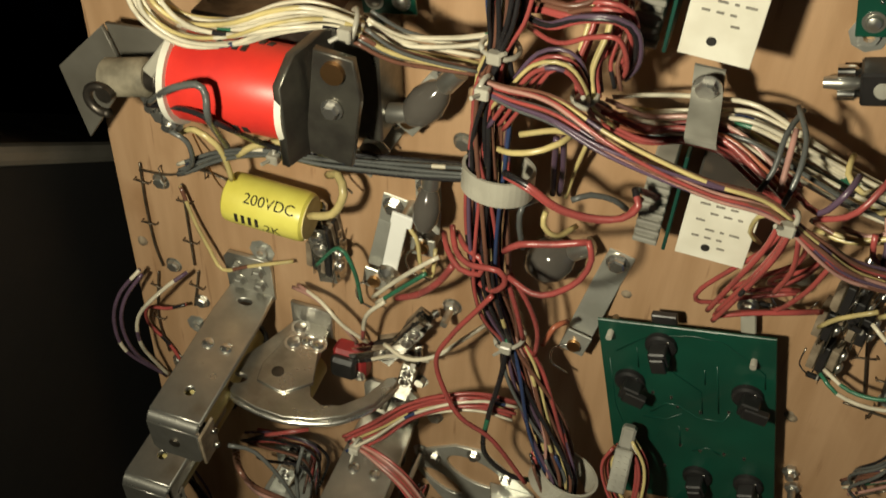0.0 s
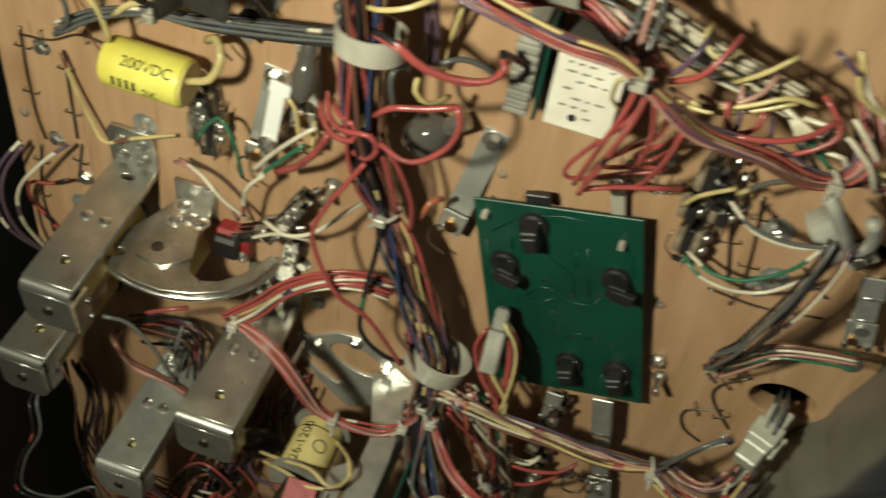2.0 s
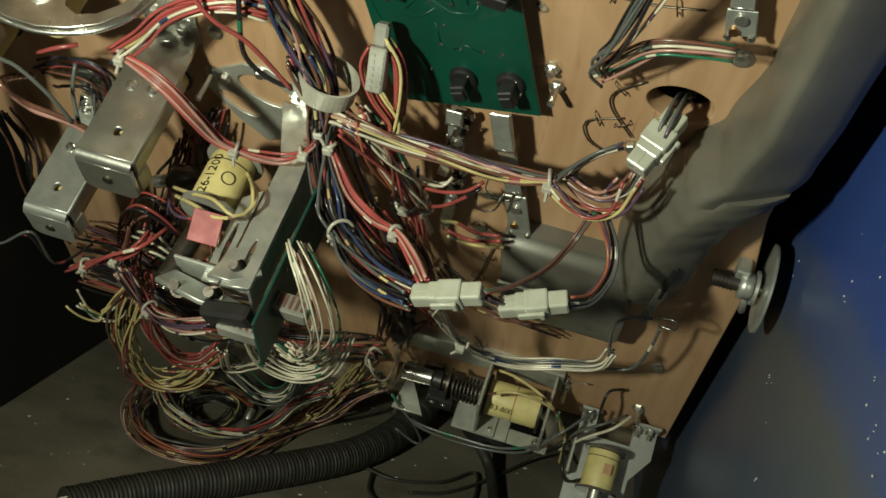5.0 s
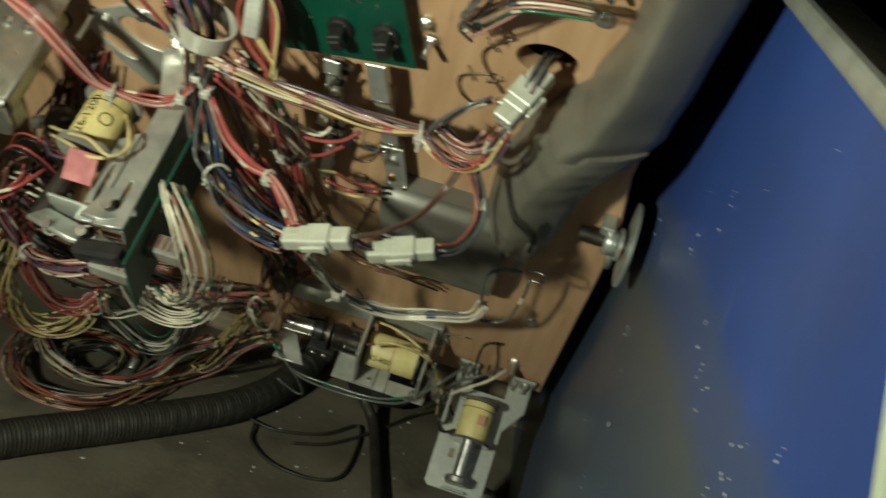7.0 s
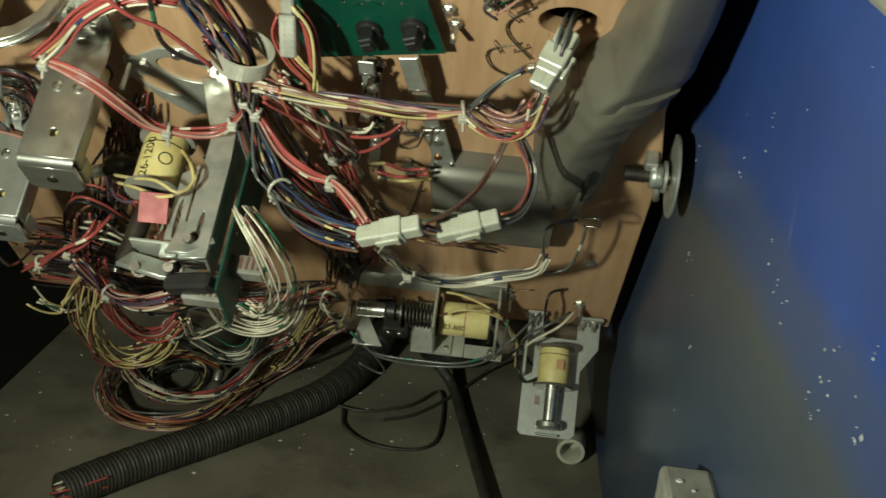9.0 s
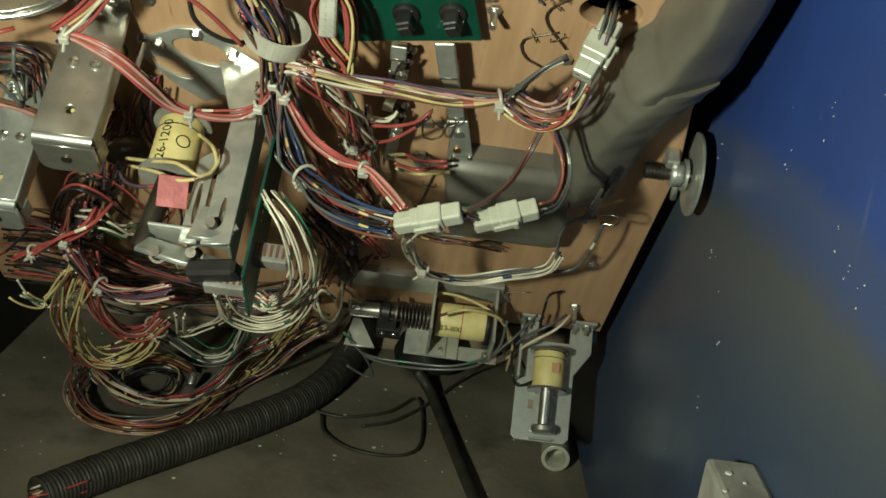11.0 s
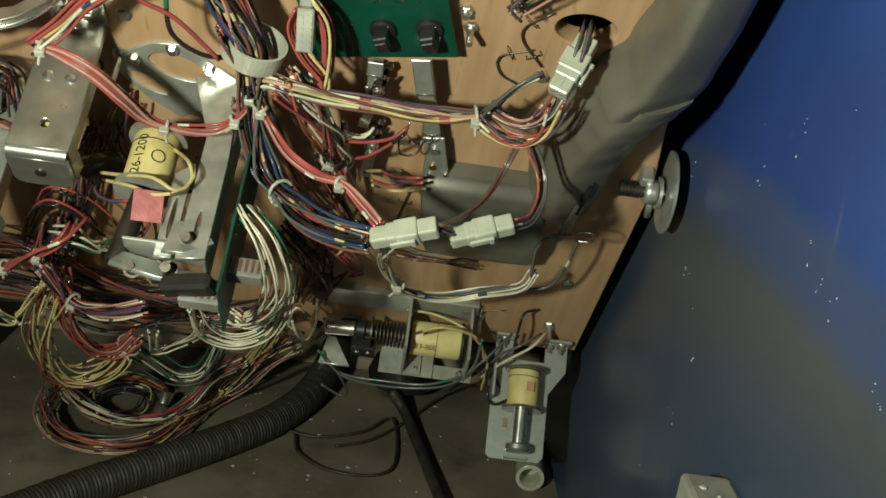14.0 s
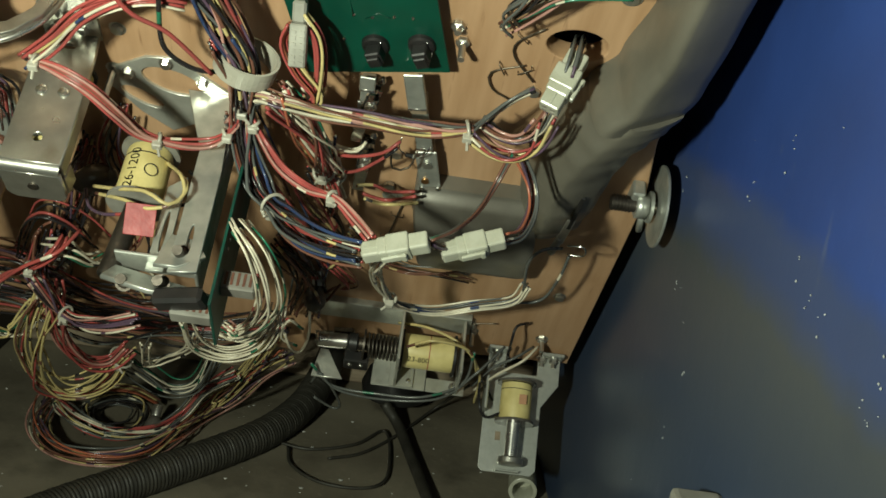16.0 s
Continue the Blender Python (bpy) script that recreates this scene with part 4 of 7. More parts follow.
def inline_connector(a, b, label, fat=1.0):
    a, b = Vector(a), Vector(b)
    m = (b - a).to_track_quat("X", "Z").to_euler()
    e = thing("inline_connector", label, "connector", tuple(a), tuple(math.degrees(v) for v in m), group="inline connectors")
    L, k = (b - a).length, fat

    def shell(x0, x1, y, z):
        return box(L * x0, L * x1, -y * k, y * k, -z * k, z * k, 0.0012, 2)
    p = part("plug", join(shell(0, 0.40, 0.0047, 0.0046), shell(0.24, 0.40, 0.0053, 0.0051)), NYLON_CLEAR, e)
    s = part("socket", shell(0.37, 0.72, 0.0060, 0.0058), NYLON_CLEAR, e)
    part("tail", shell(0.70, 1.0, 0.0048, 0.0046), NYLON_CLEAR, e)
    part("latch", box(L * 0.28, L * 0.64, -0.0076 * k, -0.0058 * k, -0.0021, 0.0021, 0.0006, 2), NYLON_CLEAR, s)
    part("latch_hook", box(L * 0.58, L * 0.66, -0.0082 * k, -0.0060 * k, -0.0028, 0.0028, 0.0005), NYLON_CLEAR, s)
    for z in (-0.0044, 0.0044):
        part("key_rib", box(L * 0.05, L * 0.36, -0.0008, 0.0008, z * k - 0.0006, z * k + 0.0006, 0.0003), NYLON_CLEAR, p)
    for y in (-0.0020, 0.0020):
        for z in (-0.0020, 0.0020):
            part("cavity", moved(lathe([(0.0014, 0), (0.0014, 0.0012)], 10, "x"), (-0.0004, y * k, z * k)), INK_GREY, p)
    return e


inline_connector((0.346, -0.121, -0.139), (0.380, -0.115, -0.128), "milky white nylon connector hanging in the loom")
inline_connector((0.388, -0.109, -0.147), (0.421, -0.099, -0.139), "milky white nylon connector beside its twin")
inline_connector((0.434, -0.041, -0.096), (0.4475, -0.011, -0.083), "milky nylon connector plugged below the cable hole", 1.25)


# ---- relays ----
def relay(at, turn, label, w=0.034, h=0.036):
    e = thing("relay", label, "relay", at, (0, turn, 0), group="relays with card labels")
    part("case", box(-w / 2, w / 2, -0.030, -0.0005, -h / 2, h / 2, 0.001), SMOKED, e)
    c = part("card", box(-w / 2 - 0.001, w / 2 + 0.001, -0.0312, -0.0303, -h / 2 - 0.001, h / 2, 0.0002), WHITE, e, "cream label card with printed diagram")
    rr = random.Random(3)
    for k in range(7):
        z = h * 0.34 - k * 0.0042
        x = -w * 0.36
        while x < w * 0.36:
            l = rr.uniform(0.0012, 0.004)
            if rr.random() < 0.62:
                part("print_bar", box(x, x + l, -0.0315, -0.0312, z, z + 0.0009, 0), INK_GREY, c)
            x += l + 0.0022
    part("print_disc", moved(lathe([(0.0018, 0), (0.0018, 0.0003)], 14, "y"), (-w * 0.1, -0.0312, -h * 0.36)), INK, c)
    part("side_board", box(-w / 2 - 0.0065, -w / 2 - 0.005, -0.029, -0.0005, -h / 2 - 0.004, h / 2 + 0.008, 0.0003), PCB_DARK, e, "green circuit board on edge")
    part("terminal_strip", box(-w / 2 - 0.0185, -w / 2 - 0.0095, -0.025, -0.0005, -h / 2 - 0.006, h / 2, 0.0008), NYLON_GREY, e, "grey ribbed terminal strip")
    for k in range(8):
        part("strip_rib", box(-w / 2 - 0.0192, -w / 2 - 0.0088, -0.027, -0.020, -h / 2 - 0.005 + k * h / 8, -h / 2 - 0.0025 + k * h / 8, 0.0005), NYLON_GREY, e)
    return e


relay((0.3105, -0.004, 0.090), 1, "white carded relay with a wiring diagram on the plywood", 0.026, 0.037)
relay((0.2935, -0.004, 0.186), 2, "white carded relay above its twin", 0.024, 0.046)


def strap_clamp(top, bottom, label):
    a, b = Vector(top), Vector(bottom)
    e = thing("cable_clamp", label, "clamp", tuple(a), (0, 0, 0))
    d = b - a
    path = spline([(0, 0, 0), d * 0.35 + Vector((0, -0.004, 0)), d * 0.7 + Vector((0, -0.012, 0)), d], 0.003)
    bm = bmesh.new()
    prev = None
    for q in path:
        r = [bm.verts.new(q + Vector((sx * 0.0058, sy, 0))) for sx, sy in ((-1, 0.0008), (1, 0.0008), (1, -0.0008), (-1, -0.0008))]
        if prev:
            for k in range(4):
                bm.faces.new((prev[k], prev[(k + 1) % 4], r[(k + 1) % 4], r[k]))
        else:
            bm.faces.new(r[::-1])
        prev = r
    bm.faces.new(prev)
    bmesh.ops.recalc_face_normals(bm, faces=bm.faces[:])
    part("strap", bm, NYLON_GREY, e)
    part("screw", moved(hexhead(0.0042, 0.0035), tuple(d * 0.2 + Vector((0, -0.0036, 0)))), BRIGHT, e)
    return e


strap_clamp((0.292, -0.020, 0.150), (0.297, -0.046, 0.133), "grey nylon strap clamp screwed over the loom")


def loop_clamp(at, r, w, rot, label):
    e = thing("cable_clamp", label, "clamp", at, rot, group="white loop clamps")
    n = 36
    vs, fs = [], []
    for i in range(n):
        a = 6.2832 * i / n
        sx, sy = 1.0, 0.78
        for rr, zz in ((r, -w / 2), (r, w / 2), (r - 0.0014, w / 2), (r - 0.0014, -w / 2)):
            vs.append((rr * sx * math.cos(a), rr * sy * math.sin(a), zz))
    for i in range(n):
        j = (i + 1) % n
        for k in range(4):
            fs.append((i * 4 + k, j * 4 + k, j * 4 + (k + 1) % 4, i * 4 + (k + 1) % 4))
    me = bpy.data.meshes.new("band")
    me.from_pydata(vs, [], fs)
    bm = bmesh.new()
    bm.from_mesh(me)
    bpy.data.meshes.remove(me)
    bmesh.ops.recalc_face_normals(bm, faces=bm.faces[:])
    part("band", bm, NYLON, e)
    return e


loop_clamp((0.220, -0.040, 0.090), 0.0155, 0.012, (0, 0, 0), "milky nylon loop clamp round the main loom")
loop_clamp((0.270, -0.038, -0.098), 0.0170, 0.014, (0, 16, 0), "wide milky nylon loop clamp round the main loom")


def gate_switch():
    e = thing("gate_switch", "black lever switch with a small steel tab on the channel", "switch", (0.472, -0.033, -0.196))
    part("lever", moved(box(-0.0016, 0.0016, -0.0014, 0.0014, -0.022, 0.014, 0.0006), rot=(0, 4, 0)), BLACK, e)
    part("blade", moved(box(-0.0028, 0.0028, -0.0012, 0.0, -0.040, -0.012, 0.0004), rot=(0, 6, 0)), ZINC, e)
    part("tab", box(-0.022, -0.008, 0.004, 0.006, -0.024, -0.006, 0.0005), GALV, e)
    part("tab_screw", moved(pan(0.0022), (-0.016, 0.004, -0.012)), ZINC, e)
    part("spring", tube(spline([(0.002, -0.002, -0.040), (0.012, -0.004, -0.036), (0.014, -0.004, -0.046), (0.004, -0.002, -0.050)], 0.002), 0.0006, 6), SOLDER, e)
    part("stem", rod(0.0026, (-0.004, 0, -0.034), (-0.006, 0.002, -0.056), 10), NYLON_GREY, e)
    return e


gate_switch()


# ---- looms and single wires ----
MAIN = "vio blk/yel red blk brn vio/red brn/yel gry blu brn yel/vio blk/yel brn gry red/blk brn blk vio/yel pnk blk brn red blk yel/brn".split()
harness("thick main wiring loom of many colours down the playfield", [(0.219, -0.045, 0.188), (0.219, -0.045, 0.170), (0.217, -0.045, 0.151), (0.215, -0.042, 0.123), (0.216, -0.040, 0.090), (0.218, -0.040, 0.056), (0.221, -0.038, 0.028), (0.231, -0.034, -0.006), (0.245, -0.034, -0.041), (0.261, -0.036, -0.077), (0.269, -0.040, -0.094), (0.270, -0.042, -0.125)], MAIN, 0.0085, 0.00125, ties=(0.10, 0.62), seed=1)
harness("dark loom with blue and violet wires below the main clamp", [(0.257, -0.040, -0.079), (0.269, -0.042, -0.105), (0.268, -0.046, -0.134), (0.270, -0.052, -0.157), (0.280, -0.066, -0.174), (0.296, -0.085, -0.168), (0.312, -0.101, -0.158), (0.329, -0.113, -0.148), (0.346, -0.121, -0.139)], "blu blk blk blu/yel red brn gry wht/red gry/yel blk vio red".split(), 0.0085, 0.00115, ties=(0.62,), seed=2)
harness("blue and black loom going behind the connectors", [(0.264, -0.030, -0.154), (0.271, -0.030, -0.197), (0.285, -0.035, -0.230), (0.299, -0.030, -0.271), (0.307, -0.020, -0.310), (0.310, -0.008, -0.345)], "blu vio blk blu gry blk red/yel brn brn red".split(), 0.011, 0.00115, seed=3)
harness("red and pink loom sweeping to the cable hole", [(0.260, -0.040, -0.148), (0.275, -0.046, -0.117), (0.291, -0.050, -0.114), (0.313, -0.048, -0.120), (0.338, -0.046, -0.123), (0.363, -0.045, -0.126), (0.382, -0.043, -0.126), (0.397, -0.040, -0.124)], "pnk brn pnk yel/red wht/vio brn pnk/brn vio wht/brn pnk brn yel/pnk gry red".split(), 0.0062, 0.00105, ties=(0.12, 0.99), seed=4, flatten=0.8, wobble=0.8)
harness("loose fan of brown and white wires at the connector", [(0.397, -0.040, -0.124), (0.410, -0.044, -0.129), (0.422, -0.046, -0.128), (0.432, -0.046, -0.118), (0.436, -0.042, -0.101)], "pnk wht yel brn vio/wht pnk/vio red/wht gry".split(), 0.009, 0.0011, seed=5, wobble=1.2)
harness("loose grey wires curling up to the connector", [(0.398, -0.038, -0.126), (0.405, -0.042, -0.108), (0.415, -0.040, -0.095), (0.426, -0.036, -0.089)], "gry gry/vio wht/blk".split(), 0.008, 0.0011, seed=6)
harness("red wires leaving the loom for the lower switches", [(0.273, -0.048, -0.133), (0.282, -0.056, -0.144), (0.294, -0.068, -0.149), (0.311, -0.078, -0.150), (0.327, -0.088, -0.141), (0.340, -0.100, -0.141), (0.350, -0.114, -0.136)], "red red/wht pnk red".split(), 0.0032, 0.0011, ties=(0.66, 0.05), seed=7)
harness("red loom crossing to the main clamp", [(0.156, -0.050, -0.106), (0.172, -0.054, -0.107), (0.188, -0.058, -0.113), (0.202, -0.060, -0.129), (0.214, -0.060, -0.145), (0.231, -0.058, -0.152), (0.250, -0.054, -0.153), (0.262, -0.050, -0.143), (0.269, -0.046, -0.129)], "red red/wht pnk red/yel brn red".split(), 0.0036, 0.0011, ties=(0.02, 0.58, 0.88), seed=8)
harness("striped loom rising across the board to the main loom", [(0.153, -0.050, -0.108), (0.170, -0.045, -0.094), (0.187, -0.042, -0.076), (0.207, -0.038, -0.065), (0.223, -0.034, -0.063), (0.238, -0.030, -0.068)], "red yel/blk red/yel vio wht/blu red red/blk yel".split(), 0.0062, 0.00115, seed=9, flatten=0.7)
harness("white striped wires feeding the side circuit board", [(0.275, -0.105, -0.154), (0.288, -0.118, -0.155), (0.296, -0.124, -0.176), (0.297, -0.124, -0.208), (0.287, -0.120, -0.244), (0.270, -0.112, -0.277), (0.260, -0.112, -0.267)], "wht grn/wht wht/red wht pnk/wht wht/grn wht".split(), 0.0095, 0.00088, seed=10)
harness("white and green wires below the side board", [(0.243, -0.118, -0.253), (0.244, -0.112, -0.298), (0.260, -0.108, -0.315), (0.279, -0.104, -0.305), (0.290, -0.098, -0.285), (0.293, -0.085, -0.277)], "wht wht/grn wht/grn wht wht/blk".split(), 0.0075, 0.00088, seed=11)
harness("grey and white curled wires hanging below the board", [(0.197, -0.090, -0.353), (0.190, -0.080, -0.408), (0.200, -0.074, -0.409), (0.225, -0.080, -0.369), (0.233, -0.090, -0.320)], "wht gry wht/blk".split(), 0.006, 0.001, seed=12)

harness("red and yellow wires fanning from the clamp to a tie", [(0.284, -0.046, -0.110), (0.298, -0.043, -0.137), (0.3076, -0.037, -0.168), (0.3123, -0.030, -0.199), (0.3185, -0.020, -0.243)], "red yel/brn wht red/wht org wht/blk red brn".split(), 0.0075, 0.0011, ends=0.4, ties=(0.68,), seed=90, wobble=0.9)
harness("pale striped wires dropping behind the red fan", [(0.290, -0.042, -0.108), (0.303, -0.040, -0.132), (0.311, -0.034, -0.163), (0.315, -0.028, -0.196)], "wht/brn yel wht pnk/wht grn/wht red".split(), 0.0065, 0.0010, seed=91, wobble=1.1)
harness("dark red wires hanging below the fan", [(0.300, -0.030, -0.205), (0.312, -0.026, -0.246), (0.322, -0.022, -0.280), (0.318, -0.016, -0.320)], "red/blk brn blk red/brn brn yel/brn".split(), 0.009, 0.0011, seed=92, wobble=1.3)
wire("bare white lead bent to the switch tags", [(0.318, -0.028, -0.163), (0.319, -0.026, -0.178), (0.331, -0.022, -0.184), (0.336, -0.018, -0.178)], "wht/blu", 0.0010)
wire("thin bare lead curled from the lane switch", [(0.352, -0.022, -0.176), (0.354, -0.026, -0.190), (0.364, -0.024, -0.190), (0.368, -0.020, -0.176)], BARE, 0.0007, "bare_lead")

harness("red leads curling under the inline connectors", [(0.300, -0.010, -0.330), (0.318, -0.022, -0.322), (0.334, -0.026, -0.338), (0.328, -0.016, -0.362)], "red/brn red brn".split(), 0.006, 0.0010, seed=93, wobble=1.4)
harness("thin dark leads tangled on the lower plywood", [(0.330, -0.006, -0.300), (0.350, -0.012, -0.322), (0.372, -0.010, -0.334), (0.400, -0.012, -0.330), (0.420, -0.006, -0.344)], "brn blk gry brn/yel".split(), 0.006, 0.0008, seed=94, wobble=1.6)
harness("dark leads crowding beside the yellow coil", [(0.186, -0.012, -0.190), (0.176, -0.022, -0.222), (0.186, -0.030, -0.254), (0.176, -0.024, -0.290)], "blk brn vio blk red/blk gry".split(), 0.010, 0.0010, seed=95, wobble=1.4)
harness("brown and yellow ends hanging under the coil", [(0.196, -0.040, -0.262), (0.190, -0.050, -0.296), (0.178, -0.056, -0.320), (0.186, -0.050, -0.346)], "brn yel/brn blk wht/grn brn red".split(), 0.010, 0.0010, seed=96, wobble=1.5)

# hanging loops near the cabinet floor
harness("yellow and red wires drooping in a loop under the board", [(0.126, -0.070, -0.338), (0.113, -0.074, -0.368), (0.098, -0.076, -0.414), (0.096, -0.074, -0.470), (0.110, -0.070, -0.498), (0.134, -0.062, -0.494), (0.160, -0.050, -0.458)], "yel yel/brn yel/blk brn yel/brn yel red/wht yel/grn yel/blk yel/red".split(), 0.0120, 0.0011, ties=(0.97,), seed=13, wobble=0.2)
harness("red wires drooping inside the yellow loop", [(0.130, -0.068, -0.324), (0.126, -0.072, -0.360), (0.123, -0.072, -0.410), (0.132, -0.068, -0.448), (0.148, -0.060, -0.460), (0.162, -0.050, -0.449)], "red red/brn red red pnk red".split(), 0.0070, 0.0012, seed=113, wobble=0.15)
harness("violet and white wires passing under the target bank", [(0.128, -0.080, -0.297), (0.135, -0.080, -0.334), (0.154, -0.090, -0.331), (0.180, -0.100, -0.307), (0.200, -0.100, -0.295)], "vio wht/vio red blk/wht vio/wht wht pnk blk".split(), 0.0065, 0.0011, ties=(0.42,), seed=14)
harness("green and grey wires coiled under the target bank", [(0.152, -0.040, -0.497), (0.165, -0.040, -0.521), (0.183, -0.040, -0.545), (0.203, -0.036, -0.541), (0.218, -0.030, -0.503), (0.222, -0.020, -0.489)], "gry wht grn/wht gry/blk wht/grn blk gry".split(), 0.0095, 0.0011, seed=15)
harness("red and white wires curled on the cabinet floor", [(0.070, -0.040, -0.613), (0.106, -0.070, -0.572), (0.138, -0.074, -0.582), (0.170, -0.063, -0.592), (0.191, -0.042, -0.598), (0.209, -0.022, -0.582), (0.237, -0.012, -0.558)], "red red/brn wht wht/grn gry yel/wht red wht/blk".split(), 0.0085, 0.0011, ties=(0.0,), seed=16)
harness("brown and yellow wires in a wide loop on the floor", [(0.063, -0.041, -0.611), (0.073, -0.080, -0.577), (0.100, -0.107, -0.553), (0.137, -0.114, -0.546), (0.170, -0.100, -0.559), (0.191, -0.058, -0.597), (0.214, -0.006, -0.644), (0.255, -0.004, -0.569), (0.282, -0.003, -0.527)], "brn brn/yel pnk/wht yel/blk vio vio/yel gry wht/blk org yel/vio".split(), 0.0095, 0.0011, seed=17)
harness("yellow striped wires rising behind the hose", [(0.189, -0.049, -0.604), (0.209, -0.007, -0.642), (0.239, -0.006, -0.582), (0.263, -0.006, -0.516), (0.273, -0.006, -0.480)], "yel/blk yel yel/brn vio yel/grn brn yel/red".split(), 0.0085, 0.0011, seed=18)
harness("grey wires coiled inside the loop", [(0.116, -0.074, -0.582), (0.100, -0.042, -0.611), (0.119, -0.023, -0.628), (0.146, -0.031, -0.620), (0.149, -0.063, -0.592), (0.127, -0.076, -0.580)], "gry yel/gry blk gry/wht blk".split(), 0.007, 0.0011, seed=19)
harness("tan wires running along the board's foot", [(0.070, -0.040, -0.613), (0.102, -0.030, -0.596), (0.137, -0.024, -0.598), (0.158, -0.019, -0.632)], "yel wht/yel org yel brn".split(), 0.005, 0.0011, seed=20)
harness("loose wires spilling past the board's side edge", [(0.076, -0.080, -0.367), (0.084, -0.074, -0.394), (0.097, -0.072, -0.390), (0.112, -0.070, -0.367)], "wht grn/wht yel".split(), 0.010, 0.0011, seed=21, wobble=1.4)
harness("red and white wires leaving the lower bracket", [(0.087, -0.085, -0.314), (0.112, -0.085, -0.289), (0.132, -0.082, -0.277), (0.146, -0.076, -0.262), (0.149, -0.066, -0.260)], "red red/wht red".split(), 0.004, 0.0012, ties=(0.3, 0.62), seed=22)
harness("dark bundle falling beside the target bank", [(0.130, -0.050, -0.286), (0.123, -0.055, -0.309), (0.118, -0.060, -0.333), (0.127, -0.070, -0.363)], "blk brn red/blk vio blk blk brn".split(), 0.008, 0.0011, seed=23)

# wires of the connectors and switches
harness("blue and white wires looped under the connectors", [(0.360, -0.116, -0.143), (0.354, -0.108, -0.172), (0.353, -0.092, -0.209), (0.359, -0.080, -0.249), (0.372, -0.066, -0.291), (0.396, -0.056, -0.311), (0.423, -0.050, -0.306), (0.448, -0.046, -0.298), (0.454, -0.044, -0.278)], "wht/blu wht gry/blu blu/wht wht/blu".split(), 0.0040, 0.0010, ties=(0.52,), seed=24)
wire("thin grey wire from the loop to the switch", [(0.454, -0.044, -0.285), (0.450, -0.048, -0.242), (0.457, -0.044, -0.231), (0.471, -0.036, -0.238)], "gry")
wire("grey striped wire from the loop to the switch", [(0.444, -0.040, -0.313), (0.470, -0.034, -0.313), (0.477, -0.034, -0.281), (0.478, -0.034, -0.250)], "gry/wht")
harness("grey and white leads from the connector to the loom", [(0.380, -0.115, -0.127), (0.392, -0.102, -0.135), (0.405, -0.080, -0.146), (0.414, -0.060, -0.146), (0.421, -0.048, -0.130)], "gry gry/grn brn".split(), 0.003, 0.0010, seed=25)
harness("orange and violet leads from the second connector", [(0.421, -0.099, -0.139), (0.431, -0.089, -0.147), (0.437, -0.070, -0.151), (0.435, -0.056, -0.145), (0.426, -0.047, -0.132)], "org gry vio/wht gry/wht".split(), 0.0040, 0.0010, seed=26)
harness("short brown leads between the two connectors", [(0.380, -0.114, -0.132), (0.384, -0.112, -0.138), (0.389, -0.109, -0.144)], "brn brn/wht vio".split(), 0.0025, 0.0011, seed=27)
